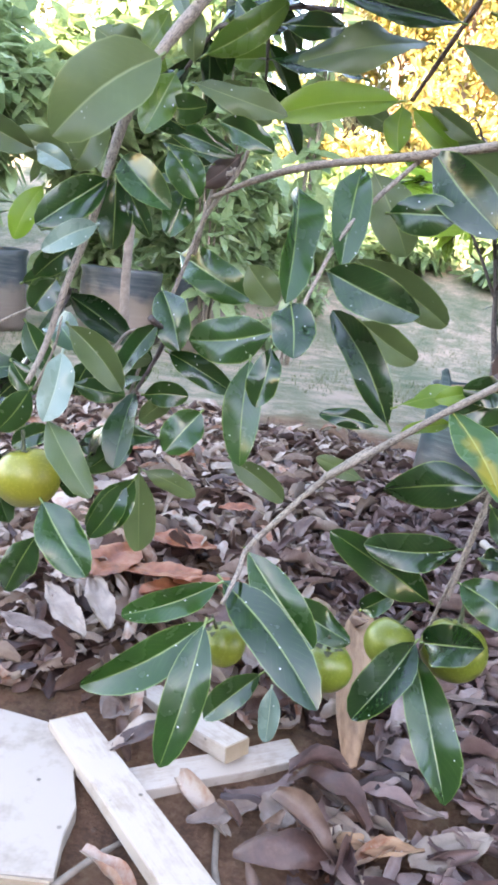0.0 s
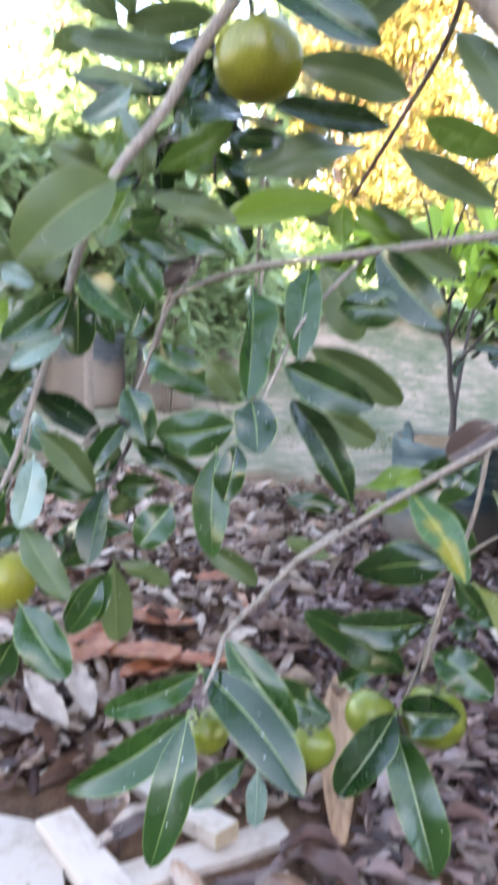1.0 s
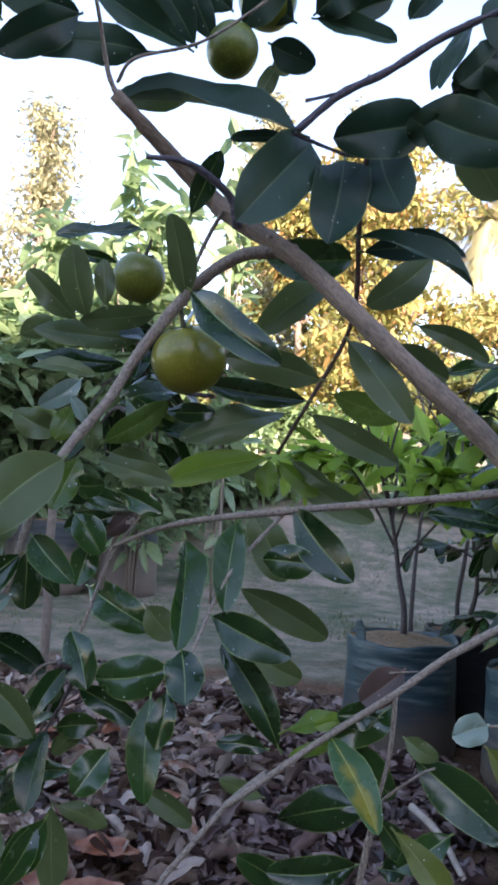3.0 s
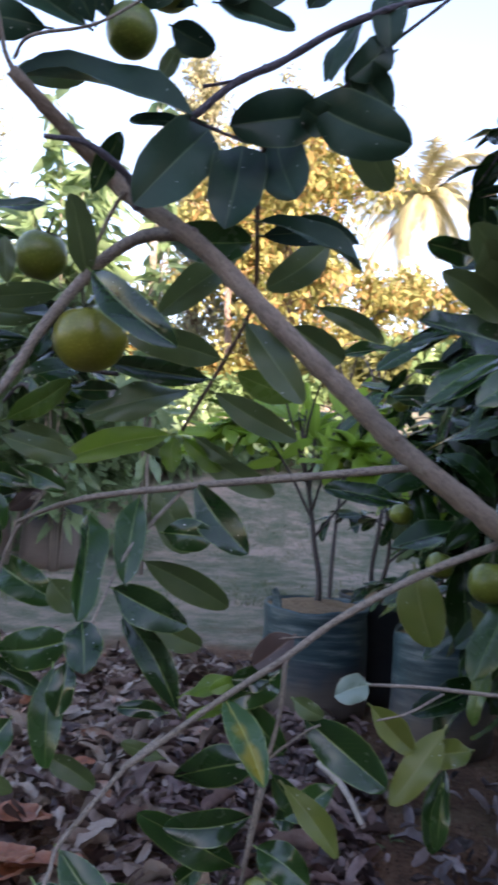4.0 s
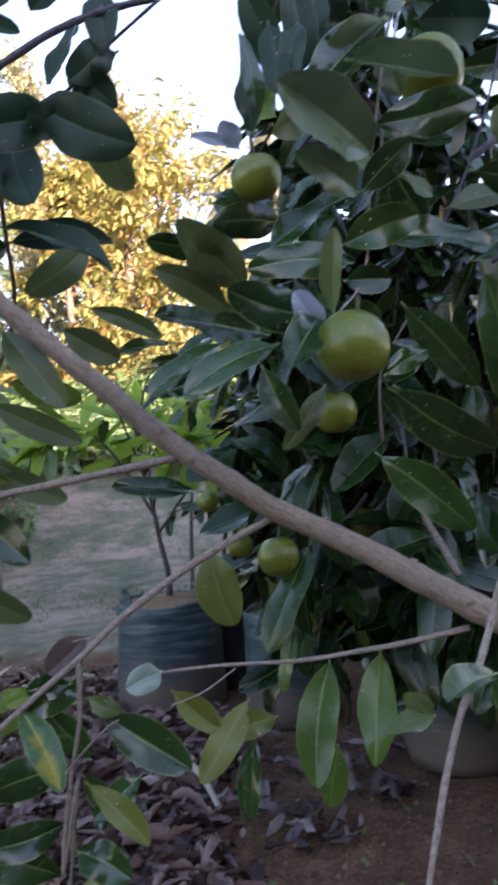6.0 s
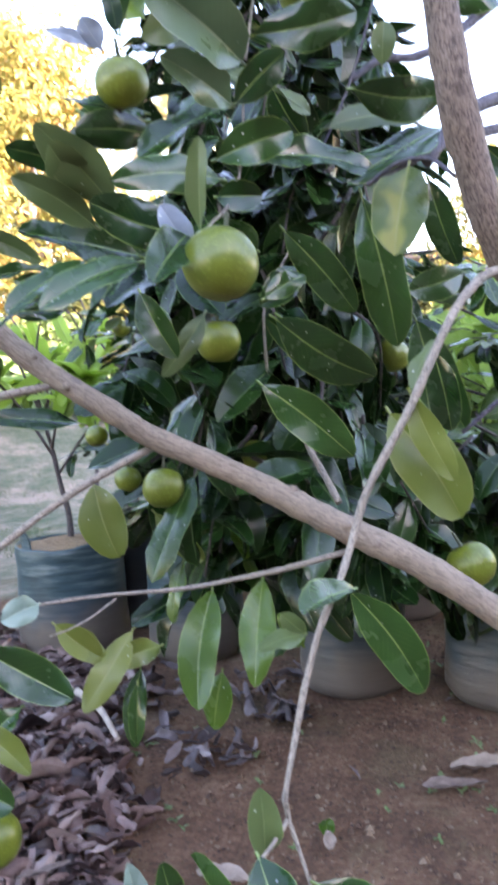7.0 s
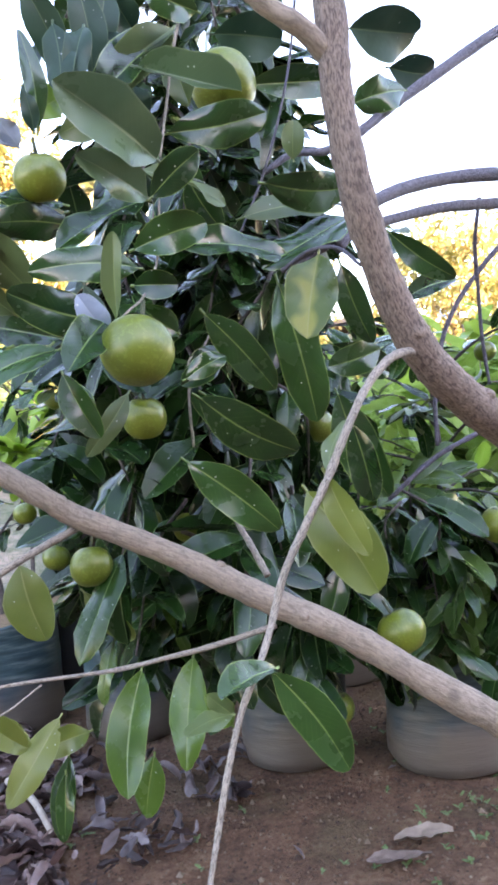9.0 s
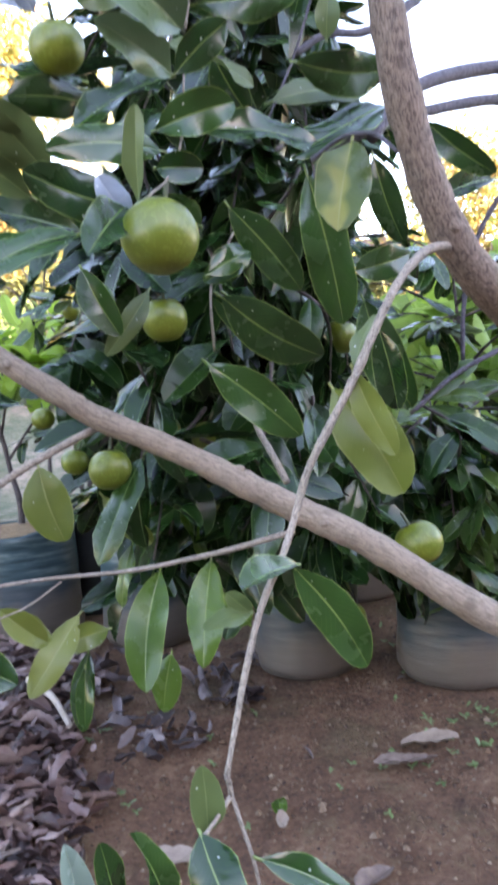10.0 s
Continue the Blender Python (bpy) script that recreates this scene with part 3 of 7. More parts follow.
limb(fruit_tree, "twig", [(0.941, 0.358, 1.030, 0.0089), (0.904, 0.348, 1.034, 0.0084), (0.862, 0.335, 1.024, 0.0078), (0.818, 0.325, 0.994, 0.0072), (0.782, 0.320, 0.951, 0.0068), (0.755, 0.325, 0.903, 0.0065), (0.729, 0.335, 0.858, 0.0062), (0.707, 0.345, 0.817, 0.0060), (0.692, 0.350, 0.775, 0.0057), (0.669, 0.340, 0.743, 0.0053), (0.637, 0.330, 0.704, 0.0049), (0.614, 0.325, 0.656, 0.0046), (0.595, 0.320, 0.606, 0.0043), (0.581, 0.315, 0.570, 0.0040), (0.583, 0.318, 0.561, 0.0040), (0.586, 0.320, 0.544, 0.0035)])
limb(fruit_tree, "twig", [(0.586, 0.320, 0.547, 0.0035), (0.566, 0.310, 0.538, 0.0029), (0.548, 0.300, 0.534, 0.0024)])
limb(fruit_tree, "twig", [(0.586, 0.320, 0.545, 0.0030), (0.590, 0.310, 0.517, 0.0028), (0.593, 0.300, 0.490, 0.0026), (0.593, 0.290, 0.460, 0.0024)])
limb(fruit_tree, "twig", [(0.881, 0.650, 0.689, 0.0074), (0.804, 0.700, 0.668, 0.0066), (0.749, 0.740, 0.656, 0.0059), (0.667, 0.760, 0.651, 0.0049), (0.546, 0.770, 0.660, 0.0039), (0.463, 0.780, 0.661, 0.0031)])
limb(fruit_tree, "twig", [(0.569, 0.770, 0.652, 0.0024), (0.517, 0.760, 0.630, 0.0021), (0.469, 0.750, 0.623, 0.0019)])
limb(fruit_tree, "twig", [(0.630, 0.740, 0.862, 0.0087), (0.524, 0.760, 0.812, 0.0082), (0.424, 0.790, 0.746, 0.0077), (0.355, 0.808, 0.688, 0.0072), (0.268, 0.840, 0.617, 0.0068), (0.150, 0.880, 0.514, 0.0063), (0.203, 0.885, 0.558, 0.0065), (0.148, 0.880, 0.511, 0.0061), (0.094, 0.875, 0.449, 0.0057), (0.064, 0.870, 0.411, 0.0053), (0.057, 0.850, 0.389, 0.0047), (0.042, 0.820, 0.358, 0.0042)])
limb(fruit_tree, "twig", [(0.356, 0.808, 0.687, 0.0056), (0.355, 0.825, 0.603, 0.0051), (0.335, 0.840, 0.494, 0.0046), (0.323, 0.860, 0.381, 0.0041), (0.352, 0.870, 0.503, 0.0044), (0.346, 0.900, 0.428, 0.0040), (0.339, 0.950, 0.321, 0.0038), (0.334, 0.975, 0.249, 0.0033)])
limb(fruit_tree, "twig", [(0.502, 0.765, 0.956, 0.0094), (0.393, 0.820, 0.939, 0.0090), (0.232, 0.930, 0.914, 0.0084), (0.094, 0.97, 0.891, 0.0078), (0.025, 1, 0.871, 0.0068), (-0.037, 1.02, 0.842, 0.0050)])
limb(fruit_tree, "twig", [(0.006, 1.050, 0.925, 0.0050), (-0.006, 1.050, 0.885, 0.0052), (-0.047, 1.050, 0.815, 0.0050), (-0.074, 1.040, 0.727, 0.0048), (-0.108, 1.030, 0.629, 0.0044), (-0.133, 1.020, 0.543, 0.0040), (-0.162, 1.000, 0.500, 0.0034)])
limb(fruit_tree, "twig", [(-0.010, 1.050, 0.885, 0.0063), (-0.037, 1.060, 0.860, 0.0061), (-0.052, 1.070, 0.804, 0.0058), (-0.060, 1.080, 0.767, 0.0055)])
limb(fruit_tree, "twig", [(0.221, 0.950, 0.913, 0.0051), (0.138, 0.900, 0.819, 0.0042), (0.099, 0.850, 0.737, 0.0035), (0.093, 0.840, 0.721, 0.0030)])
limb(fruit_tree, "twig", [(0.206, 0.865, 1.274, 0.0128), (0.165, 0.855, 1.270, 0.0120), (0.126, 0.860, 1.262, 0.0114), (0.081, 0.875, 1.234, 0.0109), (0.036, 0.885, 1.184, 0.0103), (-0.012, 0.890, 1.113, 0.0097), (-0.043, 0.890, 1.055, 0.0090), (-0.098, 0.880, 0.975, 0.0082), (-0.130, 0.877, 0.904, 0.0075), (-0.143, 0.875, 0.859, 0.0069), (-0.143, 0.875, 0.858, 0.0061), (-0.159, 0.870, 0.787, 0.0056), (-0.183, 0.865, 0.711, 0.0051), (-0.201, 0.860, 0.642, 0.0046), (-0.218, 0.850, 0.594, 0.0041)])
limb(fruit_tree, "stub", [(0.120, 0.850, 1.298, 0.0102), (0.109, 0.830, 1.330, 0.0089), (0.077, 0.810, 1.350, 0.0076), (0.043, 0.795, 1.361, 0.0063), (-0.005, 0.785, 1.358, 0.0051)])
limb(fruit_tree, "twig", [(0.099, 0.860, 1.325, 0.0048), (0.077, 0.880, 1.285, 0.0046), (0.057, 0.890, 1.229, 0.0043), (0.055, 0.890, 1.195, 0.0040)])
limb(fruit_tree, "twig", [(-0.049, 0.800, 1.444, 0.0060), (-0.060, 0.790, 1.464, 0.0054), (-0.067, 0.780, 1.492, 0.0048), (-0.074, 0.750, 1.529, 0.0041), (-0.086, 0.720, 1.566, 0.0035)])
limb(fruit_tree, "twig", [(-0.049, 0.790, 1.457, 0.0037), (-0.025, 0.760, 1.473, 0.0035), (0.051, 0.730, 1.480, 0.0032), (0.105, 0.720, 1.512, 0.0031), (0.151, 0.710, 1.547, 0.0029), (0.197, 0.700, 1.589, 0.0028)])
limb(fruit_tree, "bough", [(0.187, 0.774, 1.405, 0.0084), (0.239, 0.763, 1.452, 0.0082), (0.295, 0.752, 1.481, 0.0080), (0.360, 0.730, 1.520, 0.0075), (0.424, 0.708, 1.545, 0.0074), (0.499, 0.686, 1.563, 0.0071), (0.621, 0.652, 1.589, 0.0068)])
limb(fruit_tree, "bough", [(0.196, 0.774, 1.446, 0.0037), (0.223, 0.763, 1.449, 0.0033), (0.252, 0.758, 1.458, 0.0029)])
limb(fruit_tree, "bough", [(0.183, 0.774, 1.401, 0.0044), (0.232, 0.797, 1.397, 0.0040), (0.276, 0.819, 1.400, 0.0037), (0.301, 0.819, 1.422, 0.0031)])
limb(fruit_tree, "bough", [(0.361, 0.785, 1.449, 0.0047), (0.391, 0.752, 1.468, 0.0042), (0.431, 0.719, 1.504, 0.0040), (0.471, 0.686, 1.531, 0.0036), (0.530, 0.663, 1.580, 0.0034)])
limb(fruit_tree, "shoot", [(0.293, 0.819, 1.419, 0.0061), (0.291, 0.845, 1.379, 0.0059), (0.297, 0.886, 1.312, 0.0057), (0.307, 0.930, 1.233, 0.0056), (0.302, 0.980, 1.182, 0.0053), (0.274, 1.040, 1.117, 0.0052), (0.217, 1.090, 1.005, 0.0049)])
limb(fruit_tree, "twig", [(0.740, 0.500, 1.485, 0.0034), (0.720, 0.500, 1.418, 0.0029), (0.709, 0.500, 1.368, 0.0024), (0.687, 0.490, 1.287, 0.0020)])
limb(fruit_tree, "bough", [(0.957, 0.550, 1.601, 0.0032), (0.926, 0.550, 1.464, 0.0029), (0.879, 0.560, 1.326, 0.0026), (0.824, 0.580, 1.210, 0.0023)])
limb(fruit_tree, "branch", [(0.743, 0.370, 1.432, 0.0131), (0.769, 0.360, 1.405, 0.0136), (0.806, 0.348, 1.380, 0.0141), (0.850, 0.352, 1.345, 0.0150)])
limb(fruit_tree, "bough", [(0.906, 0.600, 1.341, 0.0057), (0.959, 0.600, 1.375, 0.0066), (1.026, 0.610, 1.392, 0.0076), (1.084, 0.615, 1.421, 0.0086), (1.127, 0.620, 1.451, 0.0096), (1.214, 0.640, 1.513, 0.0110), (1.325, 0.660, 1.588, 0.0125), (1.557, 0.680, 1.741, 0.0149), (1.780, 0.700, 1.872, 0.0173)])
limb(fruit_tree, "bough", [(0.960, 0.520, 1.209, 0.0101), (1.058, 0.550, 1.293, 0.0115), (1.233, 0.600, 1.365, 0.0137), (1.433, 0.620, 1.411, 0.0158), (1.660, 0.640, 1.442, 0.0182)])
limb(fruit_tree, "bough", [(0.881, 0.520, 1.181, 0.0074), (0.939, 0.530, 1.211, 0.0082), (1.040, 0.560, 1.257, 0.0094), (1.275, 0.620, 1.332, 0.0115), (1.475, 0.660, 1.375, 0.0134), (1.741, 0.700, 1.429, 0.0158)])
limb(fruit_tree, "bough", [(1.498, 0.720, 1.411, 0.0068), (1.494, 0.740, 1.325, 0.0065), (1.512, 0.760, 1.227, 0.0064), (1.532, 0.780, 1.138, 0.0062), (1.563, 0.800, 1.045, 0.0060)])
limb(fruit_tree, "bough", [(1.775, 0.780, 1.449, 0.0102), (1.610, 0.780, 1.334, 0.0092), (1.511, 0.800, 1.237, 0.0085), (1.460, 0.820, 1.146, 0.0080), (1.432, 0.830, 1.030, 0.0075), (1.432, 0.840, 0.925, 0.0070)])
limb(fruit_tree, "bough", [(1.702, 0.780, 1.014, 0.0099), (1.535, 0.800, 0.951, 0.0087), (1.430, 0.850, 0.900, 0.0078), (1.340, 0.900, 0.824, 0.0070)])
limb(fruit_tree, "twig", [(0.905, 0.700, 0.753, 0.0086), (0.904, 0.740, 0.799, 0.0083), (0.906, 0.780, 0.838, 0.0080), (0.931, 0.850, 0.903, 0.0078)])
limb(fruit_tree, "bough", [(0.848, 0.500, 1.166, 0.0050), (0.865, 0.460, 1.181, 0.0044), (0.877, 0.420, 1.173, 0.0038), (0.866, 0.370, 1.137, 0.0032)])
limb(fruit_tree, "twig", [(0.851, 0.800, 0.955, 0.0037), (0.841, 0.780, 1.044, 0.0033), (0.856, 0.780, 1.089, 0.0030), (0.894, 0.750, 1.166, 0.0027)])
limb(fruit_tree, "twig", [(0.595, 0.430, 1.083, 0.0022), (0.612, 0.440, 1.097, 0.0021), (0.638, 0.460, 1.118, 0.0020), (0.672, 0.490, 1.170, 0.0020), (0.686, 0.500, 1.246, 0.0018)])
limb(fruit_tree, "twig", [(-0.225, 0.900, 0.578, 0.0028), (-0.196, 0.875, 0.634, 0.0024), (-0.187, 0.870, 0.676, 0.0020)])
limb(fruit_tree, "twig", [(-0.271, 0.900, 0.657, 0.0028), (-0.227, 0.880, 0.680, 0.0024), (-0.191, 0.870, 0.688, 0.0020)])
limb(fruit_tree, "twig", [(-0.159, 1.050, 0.620, 0.0041), (-0.141, 1.050, 0.647, 0.0036), (-0.112, 1.050, 0.658, 0.0032)])
limb(fruit_tree, "twig", [(0.325, 0.850, 0.515, 0.0032), (0.358, 0.820, 0.560, 0.0029), (0.388, 0.800, 0.592, 0.0026), (0.404, 0.790, 0.604, 0.0023)])
limb(fruit_tree, "twig", [(0.311, 0.830, 0.684, 0.0024), (0.337, 0.830, 0.706, 0.0020), (0.390, 0.825, 0.714, 0.0016)])
fruit(fruit_tree, (0.063, 0.900, 1.120), 0.0520, OLIVE_FRUIT)
fruit(fruit_tree, (-0.020, 0.958, 1.250), 0.0400)
fruit(fruit_tree, (0.098, 0.819, 1.534), 0.0364)
fruit(fruit_tree, (0.144, 0.850, 1.633), 0.0421)
fruit(fruit_tree, (0.242, 0.850, 1.665), 0.0286)
fruit(fruit_tree, (0.298, 0.880, 1.683), 0.0354)
fruit(fruit_tree, (-0.221, 0.880, 0.469), 0.0400, OLIVE_FRUIT)
fruit(fruit_tree, (0.049, 0.880, 0.272), 0.0298)
fruit(fruit_tree, (0.195, 0.920, 0.236), 0.0360)
fruit(fruit_tree, (0.295, 1.000, 0.241), 0.0387)
fruit(fruit_tree, (0.391, 1.000, 0.242), 0.0488)
fruit(fruit_tree, (0.611, 0.430, 1.052), 0.0380)
fruit(fruit_tree, (0.770, 0.800, 1.013), 0.0353)
fruit(fruit_tree, (0.690, 0.880, 0.788), 0.0343)
fruit(fruit_tree, (0.554, 0.520, 1.259), 0.0278)
fruit(fruit_tree, (0.837, 0.580, 1.446), 0.0464)
fruit(fruit_tree, (1.196, 0.740, 0.603), 0.0421)
fruit(fruit_tree, (0.684, 1.250, 0.870), 0.0228)
fruit(fruit_tree, (0.930, 1.050, 0.688), 0.0331)
fruit(fruit_tree, (0.973, 1.100, 0.808), 0.0324)
fruit(fruit_tree, (0.683, 1.050, 0.793), 0.0242)
fruit(fruit_tree, (0.884, 1.100, 0.831), 0.0291)
fruit(fruit_tree, (1.375, 1.200, 0.314), 0.0411)
fruit(fruit_tree, (1.662, 0.900, 0.731), 0.0441)
fruit(fruit_tree, (1.253, 1.000, 0.992), 0.0362)
fruit(fruit_tree, (0.997, 1.180, 0.668), 0.0330)
fruit(fruit_tree, (0.901, 1.220, 0.787), 0.0290)
leaf(fruit_tree, (0.033, 0.850, 0.370), (-0.079, 0.820, 0.327), (0.116, -0.928, 0.353), 0.043, "d")
leaf(fruit_tree, (0.025, 0.820, 0.330), (-0.111, 0.760, 0.263), (0.200, -0.896, 0.396), 0.053, "d")
leaf(fruit_tree, (0.024, 0.800, 0.336), (-0.006, 0.720, 0.198), (-0.003, -0.865, 0.502), 0.049, "d")
leaf(fruit_tree, (0.039, 0.860, 0.370), (0.164, 0.740, 0.281), (-0.166, -0.690, 0.704), 0.060, "d")
leaf(fruit_tree, (0.067, 0.870, 0.408), (0.160, 0.820, 0.313), (0.053, -0.860, 0.507), 0.054, "d")
leaf(fruit_tree, (0.121, 0.920, 0.329), (0.222, 0.920, 0.275), (0.180, -0.926, 0.333), 0.046, "d")
leaf(fruit_tree, (0.104, 0.900, 0.223), (0.034, 0.900, 0.146), (-0.396, -0.845, 0.359), 0.043, "d")
leaf(fruit_tree, (0.122, 0.900, 0.204), (0.122, 0.880, 0.134), (-0.174, -0.947, 0.270), 0.031, "p")
leaf(fruit_tree, (0.321, 0.960, 0.266), (0.237, 0.900, 0.171), (-0.189, -0.745, 0.640), 0.067, "d")
leaf(fruit_tree, (0.324, 0.960, 0.248), (0.369, 0.850, 0.092), (-0.166, -0.829, 0.535), 0.069, "d")
leaf(fruit_tree, (0.330, 0.950, 0.273), (0.390, 0.880, 0.310), (-0.800, -0.548, 0.243), 0.062, "d")
leaf(fruit_tree, (0.349, 0.900, 0.388), (0.416, 0.850, 0.358), (-0.371, -0.794, 0.481), 0.052, "d")
leaf(fruit_tree, (0.331, 0.880, 0.442), (0.206, 0.850, 0.445), (0.232, -0.942, 0.242), 0.049, "d")
leaf(fruit_tree, (0.325, 0.950, 0.337), (0.172, 0.920, 0.433), (0.187, -0.982, -0.009), 0.058, "d")
leaf(fruit_tree, (0.330, 0.830, 0.541), (0.213, 0.820, 0.525), (0.056, -0.978, 0.203), 0.053, "d")
leaf(fruit_tree, (0.280, 0.840, 0.623), (0.317, 0.720, 0.552), (-0.345, -0.552, 0.759), 0.043, "v")
leaf(fruit_tree, (0.313, 0.880, 0.609), (0.373, 0.860, 0.538), (-0.311, -0.950, 0.007), 0.049, "d")
leaf(fruit_tree, (0.204, 0.900, 0.584), (0.134, 0.900, 0.590), (0.023, -0.961, 0.277), 0.025, "d")
leaf(fruit_tree, (0.220, 0.900, 0.588), (0.135, 0.930, 0.718), (-0.060, -0.980, 0.187), 0.051, "d")
leaf(fruit_tree, (0.222, 0.880, 0.614), (0.300, 0.850, 0.643), (-0.470, -0.480, 0.740), 0.027, "y")
leaf(fruit_tree, (0.291, 0.870, 0.603), (0.230, 0.860, 0.586), (-0.041, -0.781, 0.623), 0.019, "y")
leaf(fruit_tree, (0.345, 0.850, 0.646), (0.288, 0.840, 0.650), (0.183, -0.974, 0.135), 0.039, "d")
leaf(fruit_tree, (0.074, 0.970, 0.862), (0.073, 0.850, 0.722), (0.529, -0.647, 0.550), 0.055, "d")
leaf(fruit_tree, (0.148, 0.950, 0.891), (0.133, 0.880, 0.771), (-0.171, -0.842, 0.512), 0.049, "d")
leaf(fruit_tree, (0.229, 0.930, 0.916), (0.304, 0.850, 0.823), (-0.649, -0.751, 0.119), 0.056, "d")
leaf(fruit_tree, (0.187, 0.930, 0.841), (0.258, 0.880, 0.841), (-0.573, -0.818, 0.044), 0.048, "d")
leaf(fruit_tree, (0.179, 1.072, 0.903), (0.237, 1.050, 0.798), (-0.271, -0.961, 0.055), 0.064, "u")
leaf(fruit_tree, (0.165, 1.027, 0.785), (0.309, 1.050, 0.711), (0.057, -0.980, -0.190), 0.056, "u")
leaf(fruit_tree, (0.118, 0.880, 0.764), (0.221, 0.820, 0.727), (-0.467, -0.876, 0.120), 0.053, "d")
leaf(fruit_tree, (0.176, 0.954, 0.707), (0.258, 0.975, 0.662), (0.237, -0.971, -0.025), 0.045, "u")
leaf(fruit_tree, (0.079, 0.850, 0.723), (0.088, 0.800, 0.666), (-0.130, -0.755, 0.643), 0.050, "d")
leaf(fruit_tree, (-0.084, 1.117, 0.766), (0.031, 1.040, 0.715), (-0.386, -0.837, 0.389), 0.063, "d")
leaf(fruit_tree, (0.062, 0.920, 0.683), (-0.042, 0.950, 0.658), (-0.311, -0.936, 0.166), 0.059, "d")
leaf(fruit_tree, (-0.089, 1.000, 0.714), (-0.053, 0.950, 0.642), (-0.203, -0.849, 0.488), 0.058, "d")
leaf(fruit_tree, (-0.072, 1.000, 0.632), (0.022, 0.970, 0.592), (-0.197, -0.949, 0.247), 0.040, "d")
leaf(fruit_tree, (0.023, 0.970, 0.760), (0.065, 0.970, 0.715), (0.064, -0.996, 0.059), 0.044, "u")
leaf(fruit_tree, (0.064, 0.847, 0.669), (0.053, 0.830, 0.602), (-0.137, -0.953, 0.269), 0.037, "d")
leaf(fruit_tree, (0.040, 0.907, 0.645), (0.043, 0.860, 0.522), (-0.022, -0.935, 0.355), 0.047, "d")
leaf(fruit_tree, (0.030, 0.970, 0.500), (0.108, 0.970, 0.450), (0.048, -0.996, 0.075), 0.033, "u")
leaf(fruit_tree, (-0.014, 0.907, 0.573), (-0.052, 0.880, 0.523), (0.080, -0.903, 0.421), 0.047, "d")
leaf(fruit_tree, (-0.105, 1.020, 0.566), (-0.042, 1.020, 0.572), (-0.016, -0.987, 0.162), 0.037, "d")
leaf(fruit_tree, (-0.112, 1.050, 0.501), (-0.199, 1.050, 0.472), (-0.045, -0.989, 0.141), 0.043, "d")
leaf(fruit_tree, (-0.099, 1.000, 0.457), (-0.090, 1.000, 0.339), (0.133, -0.991, 0.010), 0.046, "u")
leaf(fruit_tree, (-0.192, 0.850, 0.449), (-0.121, 0.800, 0.381), (0.035, -0.787, 0.616), 0.058, "d")
leaf(fruit_tree, (-0.213, 0.900, 0.383), (-0.250, 0.900, 0.301), (0.199, -0.976, -0.089), 0.046, "d")
leaf(fruit_tree, (-0.098, 0.950, 0.461), (-0.151, 0.950, 0.374), (0.035, -0.999, -0.022), 0.048, "d")
leaf(fruit_tree, (-0.090, 1.000, 0.460), (-0.016, 1.000, 0.432), (0.072, -0.980, 0.185), 0.029, "u")
leaf(fruit_tree, (-0.191, 0.850, 0.552), (-0.123, 0.800, 0.479), (0.128, -0.758, 0.639), 0.038, "u")
leaf(fruit_tree, (-0.184, 0.870, 0.632), (-0.191, 0.830, 0.555), (0.447, -0.812, 0.376), 0.041, "p")
leaf(fruit_tree, (-0.185, 0.900, 0.662), (-0.114, 0.900, 0.590), (0.146, -0.979, 0.143), 0.043, "u")
leaf(fruit_tree, (-0.239, 0.900, 0.661), (-0.203, 0.900, 0.602), (0.328, -0.923, 0.202), 0.032, "d")
leaf(fruit_tree, (-0.196, 0.870, 0.717), (-0.219, 0.860, 0.681), (0.284, -0.955, 0.083), 0.037, "d")
leaf(fruit_tree, (-0.230, 0.900, 0.577), (-0.269, 0.900, 0.520), (0.132, -0.987, -0.088), 0.037, "d")
leaf(fruit_tree, (-0.183, 0.930, 0.586), (-0.115, 0.930, 0.579), (0.024, -0.967, 0.252), 0.029, "d")
leaf(fruit_tree, (-0.095, 0.860, 0.966), (-0.189, 0.800, 0.864), (0.368, -0.909, 0.195), 0.080, "u")
leaf(fruit_tree, (-0.129, 0.870, 0.860), (-0.063, 0.820, 0.807), (-0.296, -0.849, 0.438), 0.045, "d")
leaf(fruit_tree, (-0.145, 0.870, 0.835), (-0.208, 0.820, 0.775), (0.531, -0.836, 0.138), 0.049, "d")
leaf(fruit_tree, (-0.149, 0.850, 0.783), (-0.194, 0.800, 0.749), (0.688, -0.710, 0.150), 0.027, "p")
leaf(fruit_tree, (-0.242, 0.950, 0.825), (-0.269, 0.930, 0.758), (0.337, -0.930, 0.146), 0.032, "y")
leaf(fruit_tree, (-0.171, 0.880, 0.764), (-0.225, 0.880, 0.717), (0.163, -0.968, -0.189), 0.031, "d")
leaf(fruit_tree, (-0.141, 0.900, 0.837), (-0.139, 0.900, 0.759), (0.255, -0.967, 0.009), 0.041, "d")
leaf(fruit_tree, (-0.128, 0.900, 0.833), (-0.095, 0.900, 0.778), (0.030, -0.999, 0.018), 0.024, "d")
leaf(fruit_tree, (-0.238, 0.900, 0.861), (-0.312, 0.880, 0.894), (0.200, -0.970, -0.138), 0.040, "u")
leaf(fruit_tree, (-0.196, 0.920, 0.858), (-0.266, 0.900, 0.878), (0.251, -0.964, -0.086), 0.041, "u")
leaf(fruit_tree, (-0.230, 0.880, 0.860), (-0.184, 0.860, 0.841), (-0.391, -0.920, 0.022), 0.025, "p")
leaf(fruit_tree, (-0.046, 1.175, 1.051), (0.045, 1.150, 1.055), (-0.254, -0.959, -0.129), 0.038, "k")
